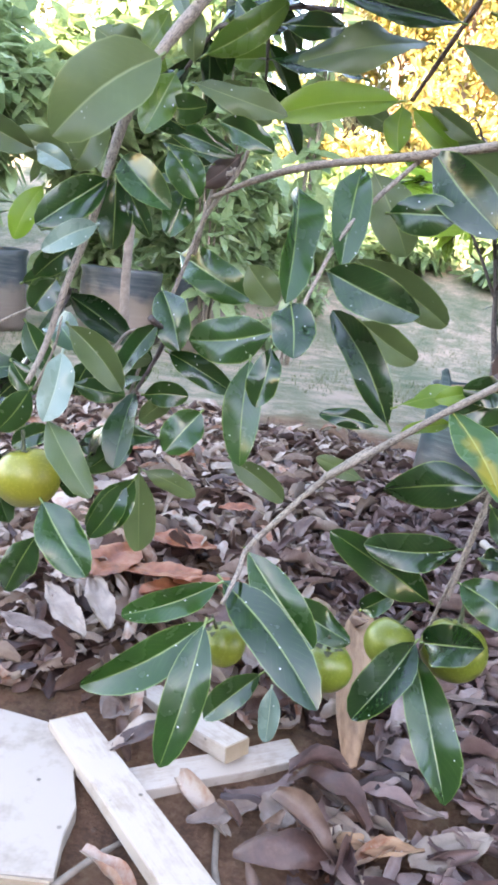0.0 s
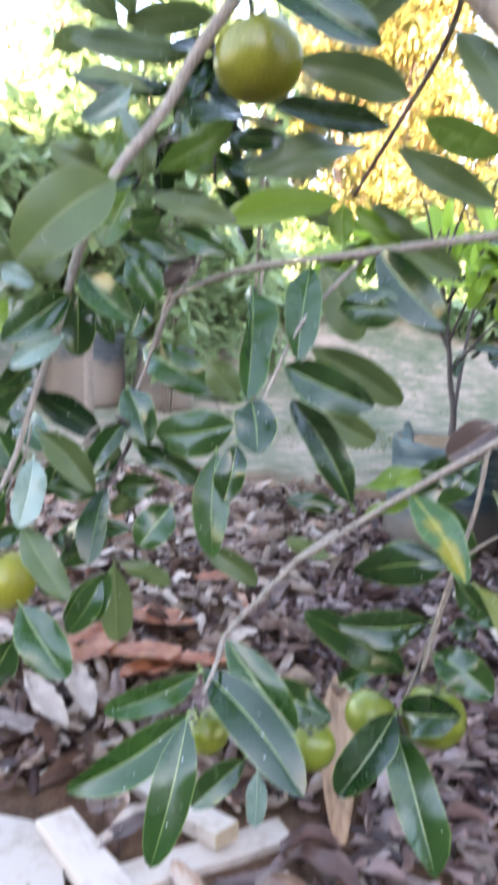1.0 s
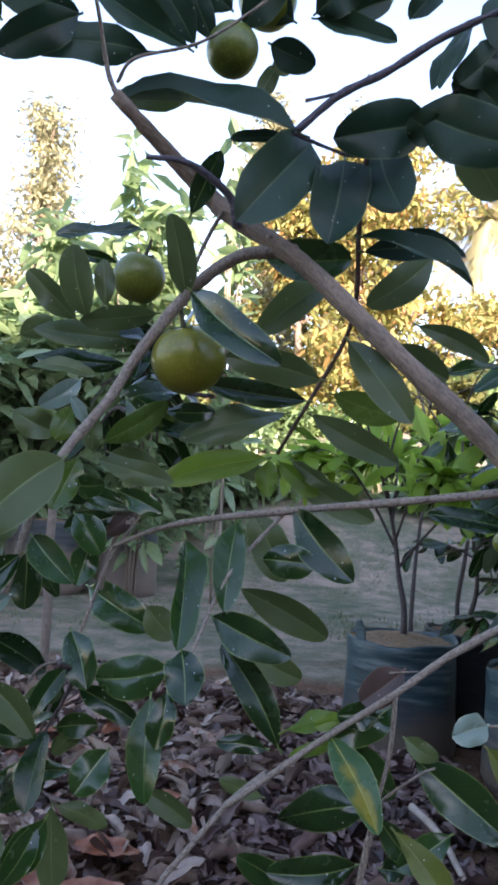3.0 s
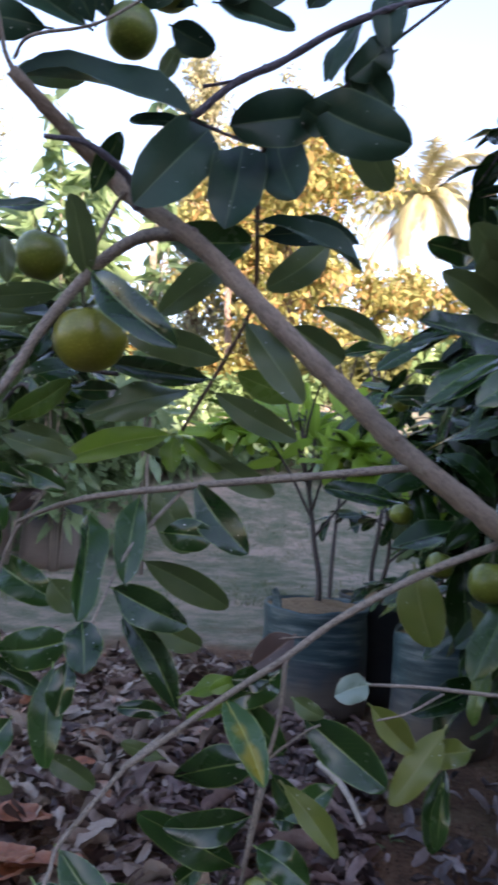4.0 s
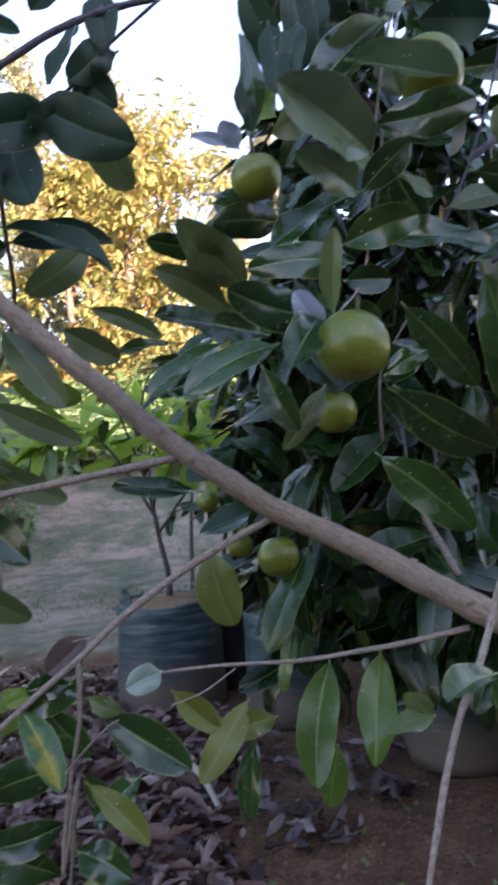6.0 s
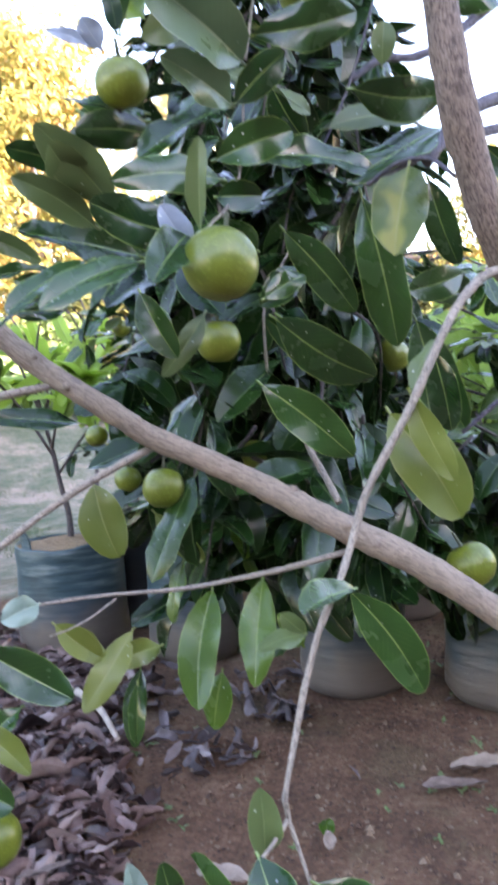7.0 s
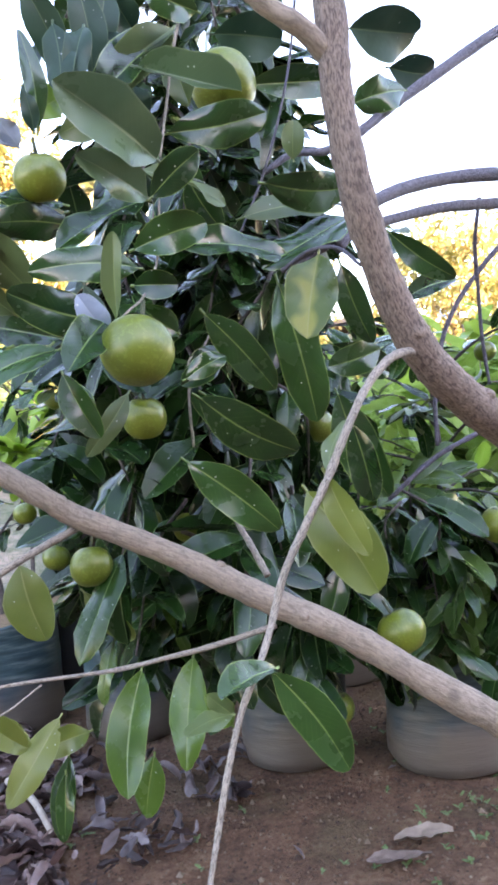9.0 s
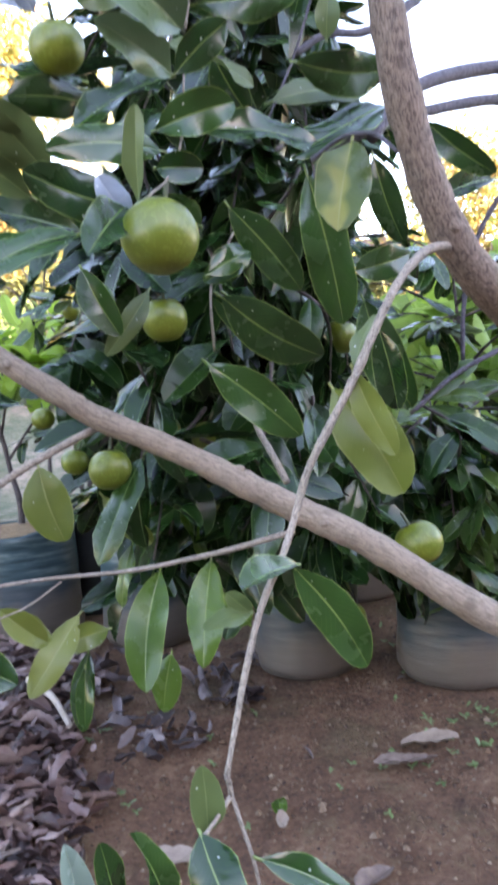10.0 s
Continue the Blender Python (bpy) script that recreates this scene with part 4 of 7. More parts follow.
leaf(fruit_tree, (-0.059, 1.113, 1.046), (0.018, 1.090, 1.093), (-0.156, -0.961, -0.228), 0.035, "d")
leaf(fruit_tree, (-0.066, 0.930, 0.982), (-0.067, 0.920, 1.034), (0.021, -0.982, -0.189), 0.030, "u")
leaf(fruit_tree, (-0.094, 0.950, 0.934), (-0.046, 0.930, 0.936), (-0.351, -0.875, -0.333), 0.034, "d")
leaf(fruit_tree, (-0.032, 0.970, 0.928), (0.039, 0.950, 0.898), (-0.298, -0.952, -0.073), 0.036, "d")
leaf(fruit_tree, (-0.090, 0.950, 0.972), (-0.117, 0.920, 0.896), (0.420, -0.885, 0.203), 0.042, "k")
leaf(fruit_tree, (-0.127, 1.144, 0.923), (-0.027, 1.120, 0.906), (-0.234, -0.972, -0.029), 0.046, "d")
leaf(fruit_tree, (-0.064, 1.103, 0.991), (0.030, 1.080, 0.955), (-0.229, -0.973, 0.024), 0.044, "u")
leaf(fruit_tree, (-0.093, 0.980, 0.890), (-0.048, 0.960, 0.834), (-0.133, -0.963, 0.236), 0.044, "d")
leaf(fruit_tree, (0.193, 1.050, 0.994), (0.028, 0.980, 0.943), (0.306, -0.914, 0.268), 0.056, "y")
leaf(fruit_tree, (0.202, 1.070, 0.992), (0.203, 1.050, 0.931), (-0.239, -0.924, 0.300), 0.035, "y")
leaf(fruit_tree, (0.220, 1.070, 0.990), (0.285, 1.050, 0.939), (-0.419, -0.889, -0.185), 0.032, "y")
leaf(fruit_tree, (0.238, 1.050, 0.992), (0.301, 1.030, 0.952), (-0.430, -0.869, -0.244), 0.031, "u")
leaf(fruit_tree, (0.223, 1.060, 1.071), (0.054, 1.000, 1.012), (0.118, -0.848, 0.517), 0.057, "u")
leaf(fruit_tree, (0.267, 1.050, 1.069), (0.406, 1.020, 0.996), (-0.191, -0.981, 0.040), 0.048, "u")
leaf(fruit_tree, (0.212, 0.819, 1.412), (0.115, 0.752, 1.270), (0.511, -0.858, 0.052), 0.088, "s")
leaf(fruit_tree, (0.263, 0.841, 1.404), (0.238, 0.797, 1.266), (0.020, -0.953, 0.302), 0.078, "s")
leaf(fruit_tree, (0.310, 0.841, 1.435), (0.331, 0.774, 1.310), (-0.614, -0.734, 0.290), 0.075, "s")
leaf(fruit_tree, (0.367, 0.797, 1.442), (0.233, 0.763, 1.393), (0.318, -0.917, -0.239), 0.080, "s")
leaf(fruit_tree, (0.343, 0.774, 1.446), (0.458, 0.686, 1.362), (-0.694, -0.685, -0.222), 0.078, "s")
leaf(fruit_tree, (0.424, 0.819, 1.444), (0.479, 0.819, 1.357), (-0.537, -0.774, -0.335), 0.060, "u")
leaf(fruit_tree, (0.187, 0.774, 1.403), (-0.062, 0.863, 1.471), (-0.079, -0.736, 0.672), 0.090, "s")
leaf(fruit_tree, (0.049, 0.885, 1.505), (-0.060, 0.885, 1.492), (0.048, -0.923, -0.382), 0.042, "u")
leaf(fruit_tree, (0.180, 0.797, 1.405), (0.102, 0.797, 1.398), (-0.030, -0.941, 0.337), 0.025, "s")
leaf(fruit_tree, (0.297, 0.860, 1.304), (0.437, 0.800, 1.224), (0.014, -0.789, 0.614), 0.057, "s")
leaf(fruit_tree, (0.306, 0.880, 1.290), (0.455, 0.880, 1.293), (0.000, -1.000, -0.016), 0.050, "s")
leaf(fruit_tree, (0.428, 0.950, 1.314), (0.323, 0.930, 1.225), (0.238, -0.969, -0.063), 0.054, "u")
leaf(fruit_tree, (0.164, 0.950, 1.298), (0.301, 0.950, 1.302), (0.007, -0.962, -0.274), 0.063, "d")
leaf(fruit_tree, (0.284, 1.000, 1.287), (0.162, 0.980, 1.180), (0.066, -0.992, 0.110), 0.059, "u")
leaf(fruit_tree, (0.062, 0.860, 1.208), (0.182, 0.760, 1.094), (-0.488, -0.843, 0.228), 0.058, "d")
leaf(fruit_tree, (0.285, 0.860, 1.153), (0.361, 0.800, 1.036), (-0.321, -0.911, 0.258), 0.048, "u")
leaf(fruit_tree, (0.266, 0.980, 1.117), (0.115, 0.950, 1.137), (0.135, -0.921, -0.366), 0.054, "u")
leaf(fruit_tree, (0.253, 1.030, 1.090), (0.088, 1.000, 1.101), (0.184, -0.978, 0.096), 0.050, "d")
leaf(fruit_tree, (0.297, 1.030, 1.103), (0.412, 1.030, 1.072), (-0.075, -0.959, -0.272), 0.048, "k")
leaf(fruit_tree, (0.439, 1.050, 1.231), (0.562, 1.050, 1.180), (-0.104, -0.961, -0.255), 0.040, "u")
leaf(fruit_tree, (0.384, 1.000, 1.183), (0.475, 1.000, 1.134), (-0.106, -0.974, -0.199), 0.051, "u")
leaf(fruit_tree, (0.563, 1.000, 1.160), (0.467, 1.000, 1.142), (-0.100, -0.847, 0.522), 0.029, "d")
leaf(fruit_tree, (0.054, 0.880, 1.205), (0.028, 0.840, 1.307), (0.227, -0.925, -0.304), 0.044, "u")
leaf(fruit_tree, (-0.038, 1.117, 1.384), (-0.177, 1.080, 1.349), (0.073, -0.809, 0.584), 0.045, "d")
leaf(fruit_tree, (-0.101, 1.002, 1.195), (-0.127, 0.980, 1.301), (0.048, -0.981, -0.187), 0.053, "u")
leaf(fruit_tree, (-0.126, 1.042, 1.200), (-0.200, 1.020, 1.269), (0.024, -0.959, -0.283), 0.047, "u")
leaf(fruit_tree, (0.004, 1.022, 1.213), (-0.111, 1.000, 1.189), (0.247, -0.904, -0.349), 0.042, "u")
leaf(fruit_tree, (-0.027, 1.083, 1.179), (-0.194, 1.060, 1.183), (0.141, -0.964, 0.226), 0.050, "u")
leaf(fruit_tree, (-0.053, 1.123, 1.145), (-0.200, 1.100, 1.147), (0.154, -0.934, 0.322), 0.044, "d")
leaf(fruit_tree, (-0.062, 0.930, 1.197), (-0.071, 0.930, 1.265), (-0.016, -1.000, -0.002), 0.030, "u")
leaf(fruit_tree, (-0.059, 1.000, 1.284), (-0.128, 1.000, 1.297), (-0.011, -0.998, -0.060), 0.022, "d")
leaf(fruit_tree, (0.055, 0.870, 1.321), (0.091, 0.850, 1.406), (0.073, -0.964, -0.257), 0.033, "d")
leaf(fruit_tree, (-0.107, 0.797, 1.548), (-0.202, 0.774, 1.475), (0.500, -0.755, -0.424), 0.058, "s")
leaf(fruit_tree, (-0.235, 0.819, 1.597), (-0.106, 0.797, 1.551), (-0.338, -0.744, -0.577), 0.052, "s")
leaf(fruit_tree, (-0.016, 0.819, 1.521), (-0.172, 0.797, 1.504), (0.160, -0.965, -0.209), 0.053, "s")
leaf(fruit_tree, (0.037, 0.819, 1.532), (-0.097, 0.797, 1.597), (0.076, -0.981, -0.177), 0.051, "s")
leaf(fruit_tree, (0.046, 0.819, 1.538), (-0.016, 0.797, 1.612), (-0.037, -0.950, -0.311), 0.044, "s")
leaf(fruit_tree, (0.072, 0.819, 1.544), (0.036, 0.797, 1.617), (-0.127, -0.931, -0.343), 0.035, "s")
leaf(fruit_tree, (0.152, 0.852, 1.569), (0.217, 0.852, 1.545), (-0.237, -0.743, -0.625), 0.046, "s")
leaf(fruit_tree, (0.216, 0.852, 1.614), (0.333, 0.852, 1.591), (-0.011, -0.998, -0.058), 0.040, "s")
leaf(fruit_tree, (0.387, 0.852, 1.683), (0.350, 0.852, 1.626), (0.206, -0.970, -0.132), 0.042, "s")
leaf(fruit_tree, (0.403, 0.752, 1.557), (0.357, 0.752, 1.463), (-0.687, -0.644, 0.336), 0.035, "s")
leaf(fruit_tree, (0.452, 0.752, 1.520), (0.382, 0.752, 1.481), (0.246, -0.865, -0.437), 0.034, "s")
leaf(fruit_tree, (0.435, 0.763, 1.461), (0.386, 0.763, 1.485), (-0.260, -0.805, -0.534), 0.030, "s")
leaf(fruit_tree, (0.609, 0.669, 1.111), (0.451, 0.620, 1.124), (0.308, -0.913, 0.267), 0.049, "d")
leaf(fruit_tree, (0.604, 0.500, 1.098), (0.497, 0.480, 1.120), (0.127, -0.960, -0.250), 0.048, "d")
leaf(fruit_tree, (0.589, 0.460, 1.087), (0.527, 0.400, 1.026), (0.193, -0.792, 0.579), 0.041, "d")
leaf(fruit_tree, (0.651, 0.500, 1.159), (0.521, 0.480, 1.142), (0.142, -0.987, 0.079), 0.040, "d")
leaf(fruit_tree, (0.592, 0.430, 1.082), (0.584, 0.400, 1.163), (-0.922, -0.327, -0.206), 0.026, "u")
leaf(fruit_tree, (0.631, 0.470, 1.130), (0.674, 0.450, 1.128), (-0.418, -0.886, -0.199), 0.034, "d")
leaf(fruit_tree, (0.648, 0.500, 1.180), (0.728, 0.470, 1.208), (-0.283, -0.940, -0.192), 0.044, "d")
leaf(fruit_tree, (0.542, 0.550, 1.139), (0.455, 0.500, 1.199), (0.002, -0.768, -0.640), 0.048, "u")
leaf(fruit_tree, (0.521, 0.550, 1.115), (0.432, 0.520, 1.153), (0.062, -0.852, -0.520), 0.033, "u")
leaf(fruit_tree, (0.540, 0.468, 1.060), (0.431, 0.430, 1.008), (0.011, -0.813, 0.582), 0.038, "d")
leaf(fruit_tree, (0.482, 0.600, 1.068), (0.439, 0.600, 1.064), (0.031, -0.953, -0.300), 0.016, "d")
leaf(fruit_tree, (0.671, 0.500, 1.242), (0.571, 0.450, 1.258), (0.371, -0.853, -0.367), 0.045, "g")
leaf(fruit_tree, (0.676, 0.500, 1.243), (0.733, 0.480, 1.298), (-0.074, -0.959, -0.274), 0.038, "d")
leaf(fruit_tree, (0.596, 0.550, 1.219), (0.500, 0.520, 1.204), (0.327, -0.891, -0.316), 0.040, "d")
leaf(fruit_tree, (0.677, 0.520, 1.247), (0.559, 0.500, 1.173), (-0.282, -0.711, 0.644), 0.042, "d")
leaf(fruit_tree, (0.725, 0.550, 1.205), (0.874, 0.520, 1.190), (-0.137, -0.893, 0.429), 0.046, "d")
leaf(fruit_tree, (0.836, 0.500, 1.278), (0.979, 0.500, 1.290), (0.047, -0.843, -0.536), 0.054, "d")
leaf(fruit_tree, (0.830, 0.550, 1.251), (0.980, 0.550, 1.282), (-0.098, -0.878, 0.468), 0.046, "u")
leaf(fruit_tree, (1.012, 0.550, 1.268), (0.832, 0.520, 1.173), (-0.260, -0.662, 0.703), 0.062, "d")
leaf(fruit_tree, (0.862, 0.440, 1.170), (0.818, 0.420, 1.063), (-0.546, -0.755, 0.364), 0.063, "m")
leaf(fruit_tree, (0.986, 0.550, 1.196), (1.031, 0.550, 1.084), (-0.636, -0.729, -0.253), 0.047, "d")
leaf(fruit_tree, (0.868, 0.540, 1.162), (0.925, 0.560, 0.975), (-0.448, -0.864, -0.230), 0.061, "d")
leaf(fruit_tree, (1.180, 0.700, 1.104), (1.062, 0.700, 1.073), (0.020, -0.997, -0.077), 0.053, "d")
leaf(fruit_tree, (0.785, 0.600, 1.132), (0.874, 0.580, 1.024), (-0.557, -0.768, -0.317), 0.050, "d")
leaf(fruit_tree, (0.802, 0.600, 1.075), (0.741, 0.600, 1.036), (-0.151, -0.960, 0.236), 0.038, "d")
leaf(fruit_tree, (0.791, 0.650, 1.025), (0.936, 0.630, 0.938), (-0.343, -0.861, -0.375), 0.066, "d")
leaf(fruit_tree, (0.778, 0.680, 0.937), (0.903, 0.650, 0.825), (-0.313, -0.945, -0.096), 0.059, "d")
leaf(fruit_tree, (0.761, 0.370, 0.891), (0.811, 0.330, 0.782), (-0.640, -0.768, -0.012), 0.067, "o")
leaf(fruit_tree, (0.757, 0.330, 0.909), (0.786, 0.310, 0.824), (-0.693, -0.718, -0.066), 0.030, "o")
leaf(fruit_tree, (0.759, 0.330, 0.909), (0.788, 0.330, 0.961), (-0.772, -0.466, 0.432), 0.018, "u")
leaf(fruit_tree, (1.019, 0.600, 0.968), (1.045, 0.600, 0.851), (-0.712, -0.684, -0.159), 0.051, "d")
leaf(fruit_tree, (0.679, 0.340, 0.728), (0.751, 0.330, 0.617), (-0.332, -0.934, -0.132), 0.043, "d")
leaf(fruit_tree, (0.683, 0.340, 0.730), (0.592, 0.280, 0.736), (0.275, -0.332, 0.902), 0.033, "d")
leaf(fruit_tree, (0.711, 0.760, 0.641), (0.652, 0.700, 0.494), (-0.348, -0.811, 0.470), 0.060, "k")
leaf(fruit_tree, (0.786, 0.740, 0.647), (0.727, 0.670, 0.518), (-0.241, -0.803, 0.544), 0.052, "k")
leaf(fruit_tree, (0.595, 0.950, 0.799), (0.622, 0.930, 0.677), (-0.380, -0.922, 0.068), 0.081, "o")
leaf(fruit_tree, (0.696, 0.950, 0.739), (0.770, 0.930, 0.649), (-0.347, -0.935, -0.078), 0.039, "o")
leaf(fruit_tree, (0.706, 0.700, 1.040), (0.638, 0.700, 0.957), (-0.060, -0.997, 0.049), 0.035, "u")
leaf(fruit_tree, (0.616, 0.700, 1.069), (0.654, 0.680, 0.980), (-0.539, -0.841, -0.038), 0.043, "d")
leaf(fruit_tree, (0.440, 0.300, 0.506), (0.430, 0.280, 0.583), (0.287, -0.935, -0.208), 0.024, "p")
leaf(fruit_tree, (0.471, 0.300, 0.493), (0.456, 0.280, 0.574), (0.479, -0.869, -0.124), 0.025, "d")
leaf(fruit_tree, (0.511, 0.300, 0.477), (0.479, 0.280, 0.572), (0.414, -0.909, -0.048), 0.031, "d")
leaf(fruit_tree, (0.545, 0.300, 0.536), (0.548, 0.240, 0.488), (-0.498, -0.556, 0.665), 0.042, "d")
leaf(fruit_tree, (0.594, 0.290, 0.501), (0.670, 0.260, 0.447), (0.164, -0.744, 0.648), 0.030, "d")
leaf(fruit_tree, (0.560, 0.320, 0.521), (0.560, 0.320, 0.582), (-0.253, -0.967, -0.001), 0.031, "u")
leaf(fruit_tree, (0.390, 0.820, 0.603), (0.499, 0.780, 0.521), (-0.156, -0.953, 0.258), 0.061, "d")
leaf(fruit_tree, (0.462, 0.770, 0.664), (0.410, 0.750, 0.655), (0.307, -0.922, 0.236), 0.041, "p")
leaf(fruit_tree, (0.496, 0.850, 0.610), (0.556, 0.840, 0.550), (0.045, -0.977, 0.209), 0.044, "o")
leaf(fruit_tree, (0.610, 0.850, 0.576), (0.520, 0.820, 0.482), (-0.204, -0.858, 0.471), 0.044, "o")
leaf(fruit_tree, (0.612, 0.850, 0.493), (0.601, 0.840, 0.406), (-0.345, -0.927, 0.147), 0.029, "d")
leaf(fruit_tree, (0.734, 0.800, 0.499), (0.713, 0.800, 0.413), (-0.539, -0.833, 0.129), 0.045, "k")
leaf(fruit_tree, (0.741, 0.550, 0.607), (0.697, 0.530, 0.658), (0.166, -0.959, -0.231), 0.029, "k")
leaf(fruit_tree, (0.675, 0.500, 1.397), (0.775, 0.440, 1.356), (-0.469, -0.873, 0.130), 0.059, "g")
leaf(fruit_tree, (0.677, 0.480, 1.280), (0.544, 0.420, 1.315), (0.284, -0.867, -0.409), 0.074, "g")
leaf(fruit_tree, (0.752, 0.550, 1.485), (0.621, 0.520, 1.351), (-0.293, -0.832, 0.470), 0.057, "d")
leaf(fruit_tree, (0.732, 0.550, 1.349), (0.862, 0.520, 1.384), (-0.170, -0.966, -0.197), 0.057, "d")
leaf(fruit_tree, (0.563, 0.550, 1.498), (0.614, 0.570, 1.406), (-0.460, -0.782, -0.421), 0.044, "s")
leaf(fruit_tree, (0.635, 0.570, 1.530), (0.650, 0.580, 1.425), (-0.271, -0.954, -0.130), 0.043, "s")
leaf(fruit_tree, (0.583, 0.580, 1.448), (0.571, 0.590, 1.362), (-0.853, -0.519, 0.056), 0.029, "s")
leaf(fruit_tree, (1.094, 0.600, 1.595), (1.239, 0.600, 1.619), (0.098, -0.790, -0.606), 0.079, "s")
leaf(fruit_tree, (1.220, 0.620, 1.528), (1.106, 0.620, 1.487), (0.051, -0.989, -0.142), 0.058, "d")
leaf(fruit_tree, (1.270, 0.700, 1.619), (1.381, 0.700, 1.630), (0.054, -0.840, -0.539), 0.061, "s")
leaf(fruit_tree, (1.038, 0.500, 1.231), (1.117, 0.460, 1.160), (-0.674, -0.621, -0.400), 0.038, "d")
leaf(fruit_tree, (1.272, 0.600, 1.202), (1.145, 0.600, 1.162), (-0.118, -0.919, 0.377), 0.040, "d")
leaf(fruit_tree, (0.928, 0.560, 1.346), (0.928, 0.550, 1.397), (-0.519, -0.837, -0.171), 0.032, "u")
leaf(fruit_tree, (0.892, 0.600, 1.466), (1.045, 0.580, 1.494), (-0.053, -0.925, -0.377), 0.053, "d")
leaf(fruit_tree, (0.761, 0.500, 1.483), (0.672, 0.480, 1.483), (0.187, -0.821, -0.539), 0.040, "d")
leaf(fruit_tree, (0.856, 0.620, 1.544), (0.960, 0.600, 1.548), (-0.130, -0.780, -0.612), 0.064, "s")
leaf(fruit_tree, (0.722, 0.600, 1.503), (0.673, 0.580, 1.546), (-0.256, -0.729, -0.635), 0.048, "s")
leaf(fruit_tree, (0.515, 0.550, 1.150), (0.467, 0.500, 1.181), (0.255, -0.667, -0.700), 0.041, "u")
leaf(fruit_tree, (0.528, 0.600, 1.257), (0.600, 0.580, 1.230), (-0.317, -0.937, -0.149), 0.047, "d")
leaf(fruit_tree, (0.991, 0.800, 0.944), (0.856, 0.800, 1.046), (-0.313, -0.854, -0.414), 0.057, "d")
leaf(fruit_tree, (1.115, 0.750, 1.120), (1.239, 0.750, 1.068), (-0.181, -0.884, -0.430), 0.061, "d")
leaf(fruit_tree, (0.799, 0.700, 1.069), (0.870, 0.700, 1.102), (-0.036, -0.996, 0.076), 0.042, "d")
leaf(fruit_tree, (0.828, 0.700, 1.034), (0.972, 0.680, 0.940), (-0.344, -0.877, -0.336), 0.060, "d")
leaf(fruit_tree, (1.116, 0.750, 1.031), (1.182, 0.720, 0.845), (-0.643, -0.759, -0.104), 0.079, "d")
leaf(fruit_tree, (0.633, 0.750, 1.064), (0.657, 0.720, 0.996), (-0.338, -0.900, 0.275), 0.047, "d")
leaf(fruit_tree, (0.557, 0.520, 1.314), (0.539, 0.500, 1.410), (0.413, -0.904, -0.110), 0.030, "d")
leaf(fruit_tree, (0.598, 0.550, 1.374), (0.553, 0.530, 1.337), (0.318, -0.940, 0.123), 0.040, "y")
leaf(fruit_tree, (0.515, 0.500, 1.282), (0.472, 0.490, 1.285), (0.224, -0.974, -0.038), 0.013, "b")
leaf(fruit_tree, (0.528, 0.500, 1.281), (0.507, 0.490, 1.304), (-0.360, -0.691, -0.627), 0.024, "b")
leaf(fruit_tree, (0.592, 0.560, 1.248), (0.492, 0.540, 1.244), (0.144, -0.837, 0.528), 0.031, "d")
leaf(fruit_tree, (0.592, 0.560, 1.238), (0.494, 0.540, 1.199), (0.213, -0.976, -0.033), 0.037, "d")
leaf(fruit_tree, (0.507, 0.600, 1.198), (0.439, 0.580, 1.202), (0.206, -0.824, -0.527), 0.031, "d")
leaf(fruit_tree, (0.504, 0.520, 1.072), (0.413, 0.500, 1.015), (-0.334, -0.593, 0.733), 0.033, "d")
leaf(fruit_tree, (0.503, 0.520, 1.065), (0.406, 0.500, 1.001), (-0.400, -0.511, 0.761), 0.036, "d")
leaf(fruit_tree, (0.591, 0.540, 1.451), (0.586, 0.520, 1.358), (-0.549, -0.810, 0.204), 0.036, "s")
leaf(fruit_tree, (0.628, 0.540, 1.456), (0.599, 0.520, 1.369), (-0.187, -0.942, 0.278), 0.034, "s")
leaf(fruit_tree, (0.670, 0.580, 1.480), (0.687, 0.560, 1.422), (-0.650, -0.756, 0.074), 0.045, "s")
leaf(fruit_tree, (0.731, 0.520, 1.431), (0.738, 0.500, 1.361), (-0.699, -0.702, 0.134), 0.039, "u")
leaf(fruit_tree, (0.572, 0.600, 1.089), (0.504, 0.580, 0.993), (-0.702, -0.405, 0.586), 0.036, "d")
leaf(fruit_tree, (0.662, 0.560, 1.372), (0.590, 0.550, 1.326), (0.276, -0.932, -0.234), 0.040, "u")
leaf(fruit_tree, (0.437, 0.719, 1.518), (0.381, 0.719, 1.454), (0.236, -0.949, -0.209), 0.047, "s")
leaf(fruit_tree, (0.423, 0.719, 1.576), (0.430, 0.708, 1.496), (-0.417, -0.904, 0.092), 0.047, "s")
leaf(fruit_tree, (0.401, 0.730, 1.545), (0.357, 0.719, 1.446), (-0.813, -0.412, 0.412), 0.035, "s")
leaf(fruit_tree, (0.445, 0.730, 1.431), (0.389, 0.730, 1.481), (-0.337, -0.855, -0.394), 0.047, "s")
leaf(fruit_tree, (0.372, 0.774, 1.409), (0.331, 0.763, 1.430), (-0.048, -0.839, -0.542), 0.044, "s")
leaf(fruit_tree, (0.521, 0.700, 1.051), (0.449, 0.700, 1.045), (-0.002, -1.000, 0.027), 0.030, "d")
leaf(fruit_tree, (-0.184, 0.900, 0.502), (-0.165, 0.900, 0.443), (0.210, -0.975, 0.070), 0.030, "d")
leaf(fruit_tree, (-0.109, 1.000, 0.520), (-0.177, 1.000, 0.450), (0.080, -0.994, -0.076), 0.040, "d")
leaf(fruit_tree, (-0.160, 1.000, 0.392), (-0.106, 1.000, 0.429), (-0.023, -0.999, 0.035), 0.041, "d")
leaf(fruit_tree, (-0.261, 0.920, 0.607), (-0.230, 0.920, 0.567), (0.350, -0.897, 0.271), 0.032, "d")
